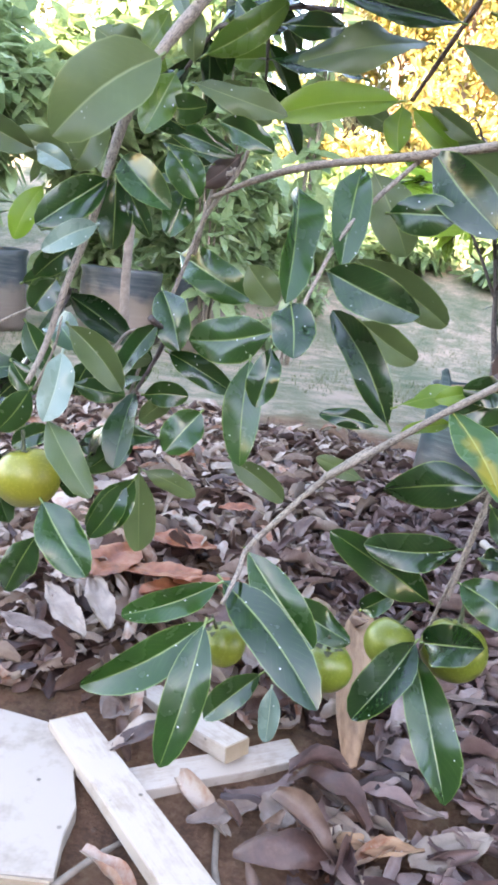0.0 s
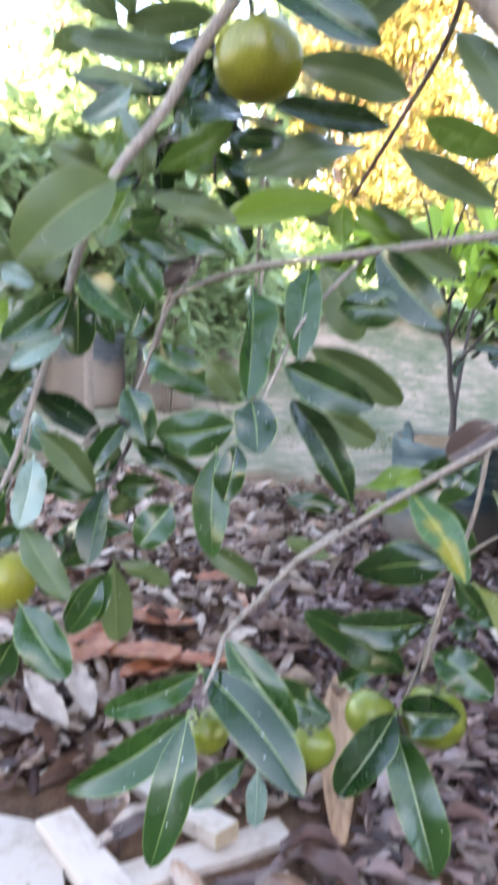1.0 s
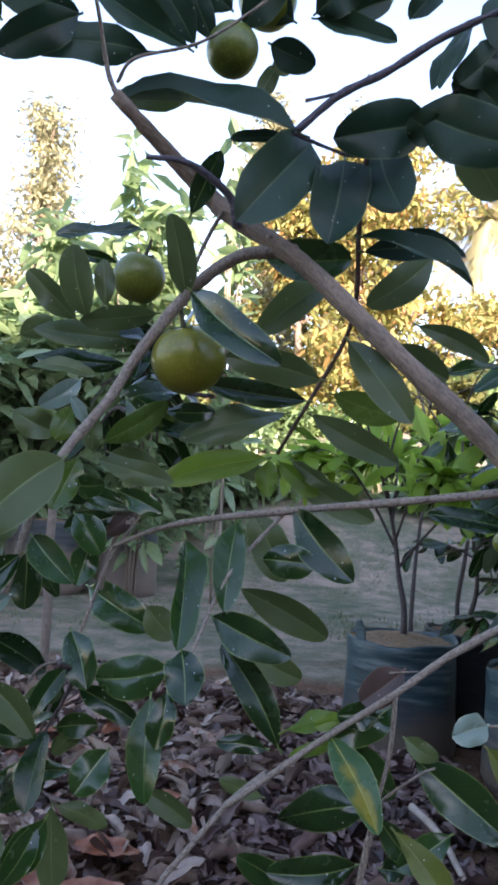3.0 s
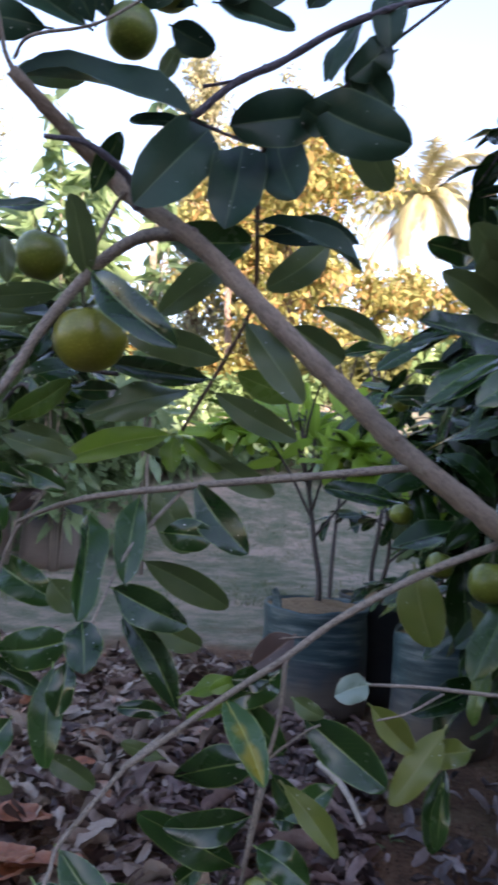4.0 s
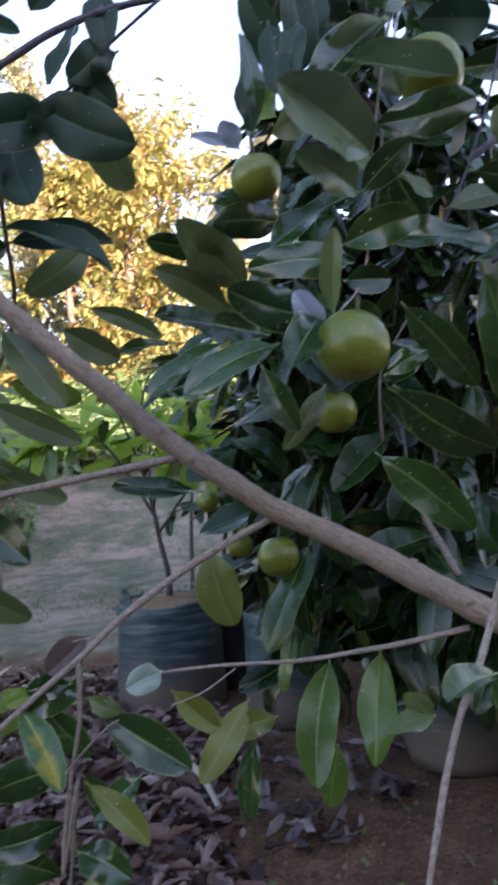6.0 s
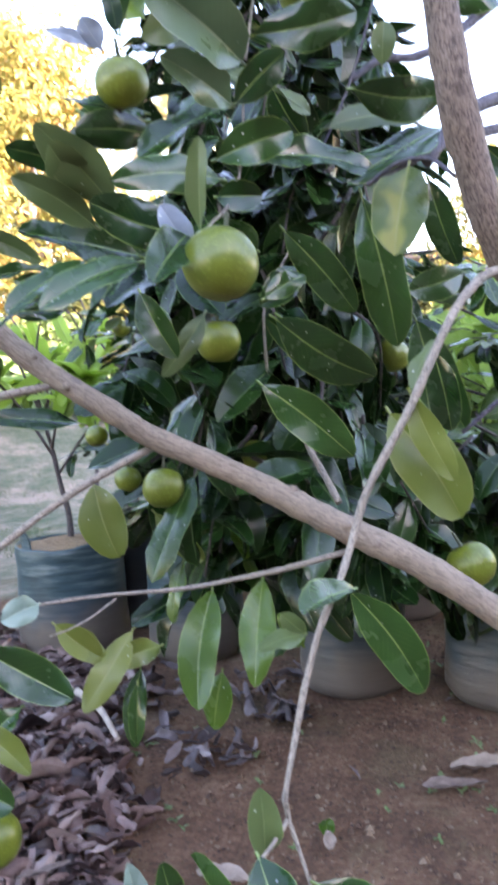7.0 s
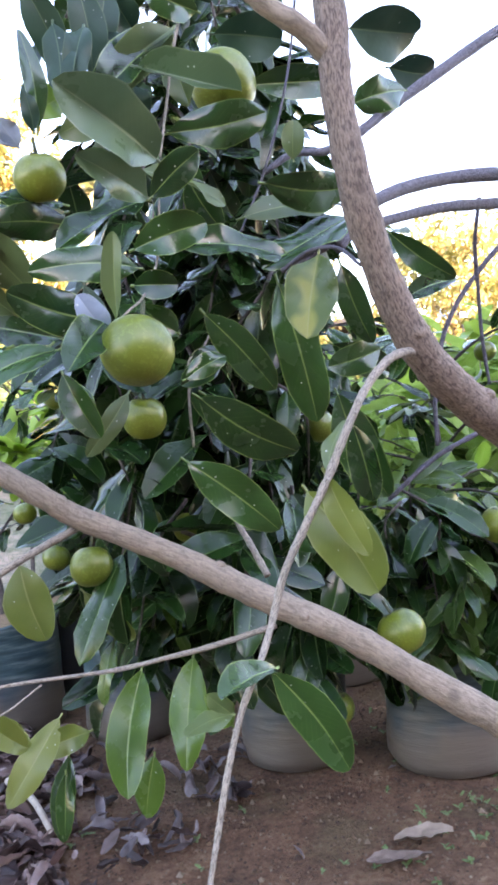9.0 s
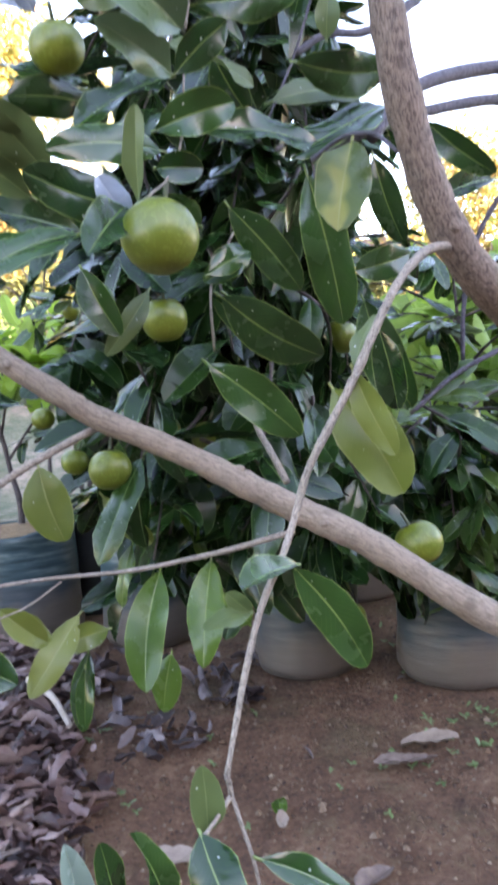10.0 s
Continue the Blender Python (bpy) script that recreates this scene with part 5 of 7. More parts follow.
leaf(fruit_tree, (-0.284, 0.950, 0.555), (-0.252, 0.950, 0.589), (0.030, -0.999, -0.028), 0.034, "d")
leaf(fruit_tree, (-0.207, 0.950, 0.519), (-0.266, 0.950, 0.488), (-0.098, -0.977, 0.190), 0.030, "d")
leaf(fruit_tree, (-0.168, 0.950, 0.615), (-0.187, 0.950, 0.567), (0.169, -0.983, -0.069), 0.030, "d")
leaf(fruit_tree, (-0.255, 0.930, 0.706), (-0.207, 0.930, 0.733), (0.105, -0.976, -0.192), 0.028, "d")
leaf(fruit_tree, (-0.107, 1.050, 0.627), (-0.135, 1.050, 0.566), (0.186, -0.979, -0.084), 0.033, "d")
leaf(fruit_tree, (-0.070, 1.000, 0.850), (-0.084, 0.980, 0.784), (0.065, -0.959, 0.275), 0.040, "d")
leaf(fruit_tree, (-0.175, 0.950, 0.918), (-0.200, 0.930, 0.847), (0.450, -0.888, 0.093), 0.048, "u")
leaf(fruit_tree, (-0.131, 0.970, 0.933), (-0.072, 0.960, 0.912), (-0.144, -0.988, 0.061), 0.038, "d")
leaf(fruit_tree, (-0.028, 0.980, 1.068), (0.011, 0.970, 1.032), (-0.262, -0.965, -0.015), 0.031, "d")
leaf(fruit_tree, (-0.111, 1.000, 1.053), (-0.132, 0.980, 1.000), (0.430, -0.887, 0.170), 0.035, "k")
leaf(fruit_tree, (0.240, 0.970, 0.303), (0.278, 0.950, 0.344), (-0.534, -0.840, 0.097), 0.036, "d")
leaf(fruit_tree, (0.207, 0.950, 0.500), (0.143, 0.950, 0.523), (0.113, -0.944, 0.311), 0.024, "u")
leaf(fruit_tree, (0.362, 0.880, 0.502), (0.407, 0.860, 0.455), (-0.294, -0.948, 0.121), 0.035, "d")
leaf(fruit_tree, (0.374, 0.920, 0.419), (0.405, 0.900, 0.423), (-0.528, -0.709, 0.467), 0.030, "d")
leaf(fruit_tree, (0.502, 0.850, 0.600), (0.562, 0.840, 0.547), (0.010, -0.981, 0.196), 0.042, "o")
leaf(fruit_tree, (0.654, 0.850, 0.545), (0.566, 0.840, 0.537), (0.074, -0.927, 0.367), 0.039, "o")
leaf(fruit_tree, (0.628, 0.880, 0.507), (0.603, 0.860, 0.391), (-0.418, -0.875, 0.243), 0.036, "d")
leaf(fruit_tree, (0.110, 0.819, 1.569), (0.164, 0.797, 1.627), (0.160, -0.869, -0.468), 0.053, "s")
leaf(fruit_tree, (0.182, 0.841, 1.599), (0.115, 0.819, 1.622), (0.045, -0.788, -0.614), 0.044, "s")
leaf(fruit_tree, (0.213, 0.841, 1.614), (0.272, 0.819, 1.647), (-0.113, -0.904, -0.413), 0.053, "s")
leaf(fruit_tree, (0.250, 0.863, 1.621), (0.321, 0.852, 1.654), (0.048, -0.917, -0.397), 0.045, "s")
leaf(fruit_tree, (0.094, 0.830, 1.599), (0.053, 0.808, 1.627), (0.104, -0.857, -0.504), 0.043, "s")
leaf(fruit_tree, (0.157, 0.885, 1.555), (0.189, 0.885, 1.567), (0.148, -0.900, -0.409), 0.028, "u")
leaf(fruit_tree, (0.139, 0.900, 1.512), (0.166, 0.900, 1.568), (0.261, -0.957, -0.125), 0.029, "u")
leaf(fruit_tree, (-0.182, 0.720, 1.483), (-0.218, 0.700, 1.508), (0.275, -0.905, -0.324), 0.041, "d")
leaf(fruit_tree, (0.148, 1.100, 1.029), (0.001, 1.080, 1.032), (0.113, -0.718, 0.687), 0.044, "d")
leaf(fruit_tree, (0.200, 1.080, 0.965), (0.137, 1.070, 0.986), (0.141, -0.989, -0.048), 0.031, "u")
leaf(fruit_tree, (0.242, 1.080, 0.973), (0.380, 1.060, 0.902), (-0.173, -0.983, -0.058), 0.049, "u")
leaf(fruit_tree, (0.596, 1.000, 0.900), (0.444, 0.980, 0.919), (0.182, -0.695, 0.696), 0.046, "d")
leaf(fruit_tree, (-0.074, 0.970, 1.098), (-0.171, 0.960, 1.106), (0.128, -0.895, 0.426), 0.029, "u")
leaf(fruit_tree, (-0.091, 0.930, 1.085), (-0.146, 0.920, 1.043), (0.266, -0.957, -0.113), 0.033, "p")
leaf(fruit_tree, (-0.068, 1.000, 0.974), (0.050, 0.980, 0.945), (-0.095, -0.957, 0.276), 0.037, "u")
leaf(fruit_tree, (-0.112, 1.050, 0.927), (-0.013, 1.040, 0.900), (-0.071, -0.991, 0.110), 0.033, "d")
leaf(fruit_tree, (-0.045, 1.050, 0.887), (-0.119, 1.040, 0.864), (0.089, -0.986, 0.139), 0.040, "d")
leaf(fruit_tree, (-0.007, 1.060, 0.906), (-0.057, 1.050, 0.858), (0.073, -0.989, 0.129), 0.032, "r")
leaf(fruit_tree, (-0.076, 0.910, 1.021), (-0.098, 0.900, 1.055), (0.215, -0.966, -0.143), 0.019, "p")
leaf(fruit_tree, (-0.056, 0.960, 0.999), (0.036, 0.950, 1.063), (0.004, -0.987, -0.159), 0.038, "k")
leaf(fruit_tree, (0.033, 1.000, 1.054), (0.107, 1.000, 1.059), (0.001, -1.000, -0.016), 0.031, "d")
leaf(fruit_tree, (-0.151, 1.000, 0.615), (-0.096, 1.000, 0.621), (-0.013, -0.992, 0.128), 0.030, "u")
leaf(fruit_tree, (-0.077, 1.000, 0.511), (-0.181, 1.000, 0.498), (-0.033, -0.965, 0.260), 0.035, "d")
leaf(fruit_tree, (-0.109, 0.950, 0.454), (-0.149, 0.930, 0.379), (0.024, -0.969, 0.246), 0.036, "d")
leaf(fruit_tree, (-0.064, 1.030, 0.566), (-0.108, 1.020, 0.527), (0.128, -0.986, 0.107), 0.031, "u")
leaf(fruit_tree, (-0.226, 1.100, 1.051), (-0.151, 1.100, 1.019), (0.052, -0.991, 0.121), 0.055, "u")
leaf(fruit_tree, (-0.127, 1.120, 1.013), (-0.208, 1.100, 1.052), (0.134, -0.966, -0.220), 0.046, "k")
leaf(fruit_tree, (-0.226, 1.100, 1.180), (-0.174, 1.100, 1.212), (0.220, -0.907, -0.359), 0.037, "u")
leaf(fruit_tree, (0.860, 1.000, 0.697), (0.891, 0.980, 0.588), (0.290, -0.924, 0.250), 0.035, "k")
leaf(fruit_tree, (0.757, 1.000, 0.636), (0.726, 0.990, 0.533), (-0.759, -0.586, 0.283), 0.032, "k")
leaf(fruit_tree, (0.367, 0.860, 0.661), (0.288, 0.850, 0.615), (-0.050, -0.955, 0.294), 0.047, "d")
leaf(fruit_tree, (0.302, 0.850, 0.644), (0.258, 0.840, 0.634), (0.132, -0.924, 0.359), 0.021, "y")
leaf(fruit_tree, (0.367, 0.800, 0.636), (0.408, 0.790, 0.614), (-0.103, -0.963, 0.247), 0.025, "u")
leaf(fruit_tree, (0.742, 0.535, 1.476), (0.635, 0.540, 1.361), (0.003, -0.999, -0.046), 0.052, "u")
leaf(fruit_tree, (0.756, 0.560, 1.301), (0.806, 0.570, 1.240), (-0.279, -0.884, -0.375), 0.043, "d")
leaf(fruit_tree, (0.675, 0.520, 1.283), (0.792, 0.530, 1.256), (0.193, -0.814, 0.547), 0.036, "u")
leaf(fruit_tree, (0.593, 0.520, 1.142), (0.613, 0.520, 1.091), (-0.498, -0.845, -0.198), 0.022, "p")
leaf(fruit_tree, (0.680, 0.580, 1.548), (0.660, 0.590, 1.447), (-0.151, -0.986, -0.067), 0.040, "s")
leaf(fruit_tree, (0.698, 0.570, 1.415), (0.701, 0.580, 1.373), (-0.450, -0.859, -0.245), 0.040, "s")
leaf(fruit_tree, (0.732, 0.580, 1.102), (0.689, 0.590, 1.136), (-0.417, -0.867, -0.272), 0.043, "d")
leaf(fruit_tree, (0.738, 0.580, 1.042), (0.800, 0.580, 1.072), (-0.074, -0.986, 0.151), 0.029, "d")
leaf(fruit_tree, (0.716, 0.500, 0.639), (0.637, 0.460, 0.646), (0.253, -0.338, 0.907), 0.027, "u")
leaf(fruit_tree, (0.716, 0.500, 0.640), (0.687, 0.500, 0.669), (-0.209, -0.954, -0.215), 0.022, "u")
leaf(fruit_tree, (0.360, 0.800, 0.521), (0.434, 0.780, 0.433), (0.204, -0.903, 0.379), 0.035, "o")
leaf(fruit_tree, (0.431, 0.800, 0.519), (0.364, 0.800, 0.477), (-0.280, -0.851, 0.444), 0.035, "d")
leaf(fruit_tree, (0.371, 0.830, 0.713), (0.316, 0.830, 0.671), (-0.219, -0.934, 0.283), 0.047, "r")
leaf(fruit_tree, (0.594, 0.465, 1.074), (0.562, 0.456, 1.114), (-0.500, -0.800, 0.300), 0.030, "b")
leaf(fruit_tree, (0.549, 0.510, 1.305), (0.540, 0.503, 1.344), (-0.300, -0.800, -0.400), 0.018, "s")


def sprays(tree, name, ends, seed, size=(0.115, 0.185), count=9, mat=SHADED_JOINED, label="dense dark glossy leaves on thin twigs"):
    """Drooping twigs from start to end, each with leaves in turn, joined into one part."""
    rng = random.Random(seed)
    verts, faces, uvs = [], [], []
    bm = bmesh.new()
    o = tree.location
    for a, b in ends:
        a, b = Vector(a) - o, Vector(b) - o
        mid = (a + b) / 2 + Vector((rng.gauss(0, 0.03), rng.gauss(0, 0.03), 0.04))
        rows = [(*a, 0.0042), (*mid, 0.0033), (*b, 0.0018)]
        tube(bm, rows, 6, 0.15, 5, rng)
        sp = spline(rows, count)
        for i in range(2, len(sp)):
            if rng.random() < 0.46:
                continue
            p = Vector(sp[i, :3])
            d = Vector(sp[i, :3] - sp[i - 1, :3]).normalized()
            out = Vector((rng.gauss(0, 1), rng.gauss(0, 1), rng.gauss(0.1, 0.5)))
            ax = (d * 0.9 + out.normalized()).normalized()
            n = Vector((rng.gauss(-0.1, 0.4), rng.gauss(-0.5, 0.4), 1.0))
            n = (n - ax * n.dot(ax)).normalized()
            ln = rng.uniform(*size)
            m = Matrix.Translation(p) @ Matrix((ax, n.cross(ax), n)).transposed().to_4x4()
            leaf_shape(ln, ln * rng.uniform(0.37, 0.48), rng.uniform(0.1, 0.5), rng.uniform(0.1, 0.8), rng.uniform(0.05, 0.25), rng, 7, verts=verts, faces=faces, uvs=uvs, m=m)
    tagged(part(name + "_twig", bm, DARK_BARK, tree), kind="stuff")
    ob = new(name, raw(name, verts, faces, mat, uvs))
    ob.parent = tree
    return tagged(ob, label, kind="stuff")


rng = random.Random(77)


def crown_ends(count, ys, zs, droop):
    ends = []
    for k in range(count):
        y, z = rng.uniform(*ys), rng.uniform(*zs)
        low, high = 0.24 + 0.518 * (y + 0.216), 0.08 + 0.87 * (y + 0.259)
        if 0.74 < z < 1.6 and y > 0.85:
            low = (0.72 if z > 1.0 else 0.78) + 0.33 * (y - 0.9)
        x = low + (high - low) * rng.random()
        ends.append(((x + 0.05, y + 0.02, z), (x + rng.gauss(-0.03, 0.08), y + rng.gauss(-0.03, 0.06), z - rng.uniform(*droop))))
    return ends


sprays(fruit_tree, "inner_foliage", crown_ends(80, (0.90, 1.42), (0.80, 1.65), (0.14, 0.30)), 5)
# upper crown added above the view to keep sky light off the soil
sprays(fruit_tree, "upper_foliage", crown_ends(50, (0.65, 2.0), (1.68, 2.35), (0.10, 0.30)), 9, (0.11, 0.16))
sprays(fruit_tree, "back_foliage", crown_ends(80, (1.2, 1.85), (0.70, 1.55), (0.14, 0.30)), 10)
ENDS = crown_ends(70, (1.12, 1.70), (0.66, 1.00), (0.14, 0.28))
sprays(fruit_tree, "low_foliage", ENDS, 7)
ENDS = []
for k in range(26):
    x, y, z = rng.uniform(1.32, 2.1), rng.uniform(1.0, 1.35), rng.uniform(0.50, 0.92)
    ENDS.append(((x, y, z), (x + rng.gauss(0, 0.07), y + rng.gauss(0, 0.05), z - rng.uniform(0.12, 0.26))))
sprays(fruit_tree, "right_foliage", ENDS, 12)
ENDS = []
for k in range(22):
    x, y, z = rng.uniform(1.50, 2.2), rng.uniform(1.02, 1.30), rng.uniform(0.55, 0.88)
    ENDS.append(((x, y, z), (x + rng.gauss(0, 0.06), y + rng.gauss(0, 0.05), z - rng.uniform(0.14, 0.28))))
sprays(fruit_tree, "green_foliage", ENDS, 13, mat=MID_JOINED, label="drooping mid-green glossy leaves on thin twigs")
ENDS = []
for k in range(3):
    x = rng.uniform(-0.36, -0.12)
    z = rng.uniform(0.50, 0.82)
    ENDS.append(((x + 0.04, rng.uniform(0.93, 1.05), z), (x, rng.uniform(0.93, 1.08), z - rng.uniform(0.1, 0.2))))
for k in range(4):
    x = rng.uniform(-0.14, 0.1)
    z = rng.uniform(1.0, 1.2)
    ENDS.append(((x + 0.06, rng.uniform(1.0, 1.12), z), (x - 0.03, rng.uniform(1.0, 1.12), z - rng.uniform(0.02, 0.08))))
sprays(fruit_tree, "side_foliage", ENDS, 8, (0.07, 0.12), 6)

# ---- potted fruit trees in grow bags ----
def leaf_library():
    rng = random.Random(11)
    lib = {}
    for kind in ("d", "u", "l", "k"):
        lib[kind] = []
        for _ in range(7):
            v, f, uv = leaf_shape(1.0, rng.uniform(0.30, 0.42), rng.uniform(0.12, 0.45), rng.uniform(0.1, 0.7), rng.uniform(0.05, 0.25), rng, 8)
            lib[kind].append(raw("leaf", v, f, LEAF[kind], uv))
    return lib


LEAVES = leaf_library()


def hang(tree, at, way, up, length, kind, rng):
    ax = Vector(way).normalized()
    n = Vector(up)
    n = (n - ax * n.dot(ax)).normalized()
    ob = new("leaf", rng.choice(LEAVES[kind]))
    ob.parent = tree
    ob.matrix_local = Matrix.Translation(at) @ Matrix((ax, n.cross(ax), n)).transposed().to_4x4() @ Matrix.Scale(length, 4)
    return ob


def grow_bag(x, y, r, h, seed, label="grey-green plastic grow bag filled with brown soil", mat=None, flap=None):
    rng = random.Random(seed)
    z0 = ground_z(x, y)
    bag = thing("grow_bag", label, "grow bag", (x, y, z0), "grow bags on the soil")
    bm = bmesh.new()
    sides, prof = 40, ((-0.01, 0.86), (0.02, 0.97), (0.10, 1.03), (0.25, 1.02), (0.45, 1.0), (0.62, 0.99), (0.80, 0.985), (0.93, 0.98), (1.0, 1.0), (1.02, 0.975), (0.97, 0.94), (0.86, 0.93))
    rings = []
    ph = rng.random() * 10
    for hh, rr in prof:
        ring = []
        for k in range(sides):
            a = 2 * math.pi * k / sides
            w = 1 + 0.035 * noise.noise(Vector((math.cos(a) * 1.6 + ph, math.sin(a) * 1.6, hh * 5))) + 0.015 * math.sin(hh * 38 + 2 * math.sin(a + ph))
            dz = 0.022 * noise.noise(Vector((math.cos(a) * 1.2, math.sin(a) * 1.2 + ph, 3))) * (hh > 0.85)
            ring.append(bm.verts.new((r * rr * w * math.cos(a), r * rr * w * math.sin(a), h * hh + dz)))
        rings.append(ring)
    for r0, r1 in zip(rings, rings[1:]):
        for k in range(sides):
            bm.faces.new((r0[k], r0[(k + 1) % sides], r1[(k + 1) % sides], r1[k]))
    part("bag", bm, mat or BAG, bag)
    bm = bmesh.new()
    mid = bm.verts.new((0, 0, h * 1.03))
    last = None
    for ri in (0.3, 0.6, 0.96):
        ring = [bm.verts.new((r * ri * math.cos(2 * math.pi * k / 28), r * ri * math.sin(2 * math.pi * k / 28), h * (1.02 - 0.055 * ri) + 0.020 * noise.noise(Vector((k * 0.7, ri * 9, ph))))) for k in range(28)]
        for k in range(28):
            if last:
                bm.faces.new((last[k], ring[k], ring[(k + 1) % 28], last[(k + 1) % 28]))
            else:
                bm.faces.new((mid, ring[k], ring[(k + 1) % 28]))
        last = ring
    part("soil", bm, POT_SOIL, bag, "crumbly brown potting soil")
    if flap is not None:  # a torn piece of the rim that stands up
        bm = bmesh.new()
        sheets = []
        for off in (0.0, 0.004):
            rows = []
            for i in range(6):
                s = i / 5
                wide = 0.15 * (1 - 0.55 * s * s)
                rows.append([bm.verts.new(((r * 0.97 - off - 0.02 * s + 0.03 * s * s) * math.cos(flap + wide * j), (r * 0.97 - off - 0.02 * s + 0.03 * s * s) * math.sin(flap + wide * j), h * 0.97 + 0.085 * s + 0.006 * math.sin(j * 2.1))) for j in (-1, -0.4, 0.4, 1)])
            sheets.append(rows)
        for rows in sheets:
            for a, b in zip(rows, rows[1:]):
                for j in range(3):
                    bm.faces.new((a[j], a[j + 1], b[j + 1], b[j]))
        for i in range(5):
            for j in (0, 3):
                bm.faces.new((sheets[0][i][j], sheets[0][i + 1][j], sheets[1][i + 1][j], sheets[1][i][j]))
        for j in range(3):
            bm.faces.new((sheets[0][5][j], sheets[0][5][j + 1], sheets[1][5][j + 1], sheets[1][5][j]))
        part("flap", bm, mat or BAG, bag)
    return Vector((x, y, z0 + h * 0.86))


def sapling(at, height, spread, count, seed, label, kinds="ddddu", first=0.28, size=(0.09, 0.15), trunk=0.011, fruits=0, lift=0.0, bare=4, under=None):
    """Small fruit tree: bent stem, rising limbs with drooping twigs, leaves in turn along them."""
    rng = random.Random(seed)
    tree = thing("potted_tree", label, "tree", at, "potted fruit trees")
    bm = bmesh.new()
    stem = [(0, 0, -0.05, trunk * 1.15)]
    x = y = 0.0
    for i in range(1, 7):
        x += rng.uniform(-0.03, 0.03)
        y += rng.uniform(-0.03, 0.03)
        stem.append((x, y, height * i / 6, trunk * (1.1 - 0.14 * i)))
    tube(bm, stem, 8, 0.12, 4, rng)
    part("trunk", bm, DARK_BARK, tree)
    sites = []
    limbs = max(5, int(count / 13)) if under is None else 8
    sp = spline(stem)
    for k in range(limbs):
        f = first + ((0.42 if lift else 0.98) - (0.0 if lift else first)) * (k + rng.random()) / limbs
        p = sp[min(int(f * len(sp)), len(sp) - 1)]
        a = k * 2.4 + rng.uniform(-0.5, 0.5)
        reach = spread * rng.uniform(0.6, 1.1) * (1.1 - 0.45 * abs(f - 0.5))
        rise = (lift + rng.uniform(0.05, 0.5)) * reach
        rows = [(p[0], p[1], p[2], trunk * 0.5)]
        for j in (1, 2, 3, 4):
            s = j / 4
            rows.append((p[0] + reach * s * math.cos(a + 0.25 * s), p[1] + reach * s * math.sin(a + 0.25 * s), p[2] + rise * math.sin(s * 2.0) - 0.18 * reach * s * s, trunk * (0.5 - 0.09 * j)))
        bm = bmesh.new()
        tube(bm, rows, 6, 0.1, 3, rng)
        part("limb", bm, DARK_BARK, tree)
        lp = spline(rows, 4)
        for s in range(bare, len(lp)):
            sites.append((lp[s, :3], Vector(lp[s, :3] - lp[s - 1, :3]).normalized()))
    for i in range(count):
        p, d = rng.choice(sites)
        out = Vector((rng.gauss(0, 1), rng.gauss(0, 1), rng.gauss(-0.25 if under is None else -0.05, 0.5))).normalized()
        way = (d * 0.8 + out).normalized()
        low = under is not None and p[2] < under  # small leaves low on a young tree, their shade given by the dark kind
        if low and rng.random() > 0.22 or under is not None and p[2] > under + 0.34:
            continue
        hang(tree, Vector(p) + out * 0.006, way, (rng.gauss(0, 0.35), rng.gauss(-0.25, 0.35), 1), rng.uniform(*size) * (0.6 if low else 1.0), "d" if low else rng.choice(kinds), rng)
    for i in range(fruits):
        p, d = rng.choice(sites)
        fruit(tree, tuple(Vector(p) + Vector(at) + Vector((0, 0, -0.045))), rng.uniform(0.022, 0.034))
    return tree


TREE_LABEL = "small fruit tree with glossy dark leaves in a grow bag"
sapling(grow_bag(1.30, 2.36, 0.18, 0.40, 1), 0.95, 0.34, 210, 21, TREE_LABEL, first=0.16, trunk=0.012, fruits=5)
sapling(grow_bag(1.60, 1.745, 0.172, 0.33, 2), 1.45, 0.46, 300, 22, TREE_LABEL, first=0.2, trunk=0.014, fruits=6)
sapling(grow_bag(1.93, 1.40, 0.185, 0.33, 3), 1.0, 0.45, 240, 23, TREE_LABEL, "dduul", first=0.12, trunk=0.012, fruits=3)
YOUNG = "slender young fruit tree with bright green leaves in a grow bag"
sapling(grow_bag(0.92, 2.74, 0.215, 0.425, 4, flap=math.radians(205)), 0.86, 0.56, 460, 24, YOUNG, "lllllk", 0.38, (0.13, 0.20), 0.013, lift=0.60, bare=5, under=0.50)
sapling(grow_bag(1.36, 3.3, 0.19, 0.34, 5), 1.2, 0.52, 320, 25, YOUNG, "lllllu", 0.50, (0.15, 0.22), 0.012, lift=0.45, under=0.55)
sapling(grow_bag(1.95, 3.35, 0.19, 0.34, 7), 1.15, 0.52, 240, 27, YOUNG, "lllud", 0.36, (0.12, 0.18), 0.014, lift=0.35)
sapling(grow_bag(2.2, 2.3, 0.19, 0.34, 6), 1.1, 0.50, 220, 26, TREE_LABEL, "dduull", 0.12, trunk=0.013)
sapling(grow_bag(1.25, 2.92, 0.17, 0.44, 9, "black plastic grow bag filled with soil", BLACK_BAG), 0.62, 0.30, 60, 29, TREE_LABEL, "dddu", 0.3, trunk=0.012)

sapling(Vector((1.50, 4.55, ground_z(1.50, 4.55))), 1.70, 0.62, 560, 34, "young fruit tree with broad lime-green leaves on the lawn", "lllllk", 0.52, (0.16, 0.25), 0.015, lift=0.45, bare=4, under=1.08)

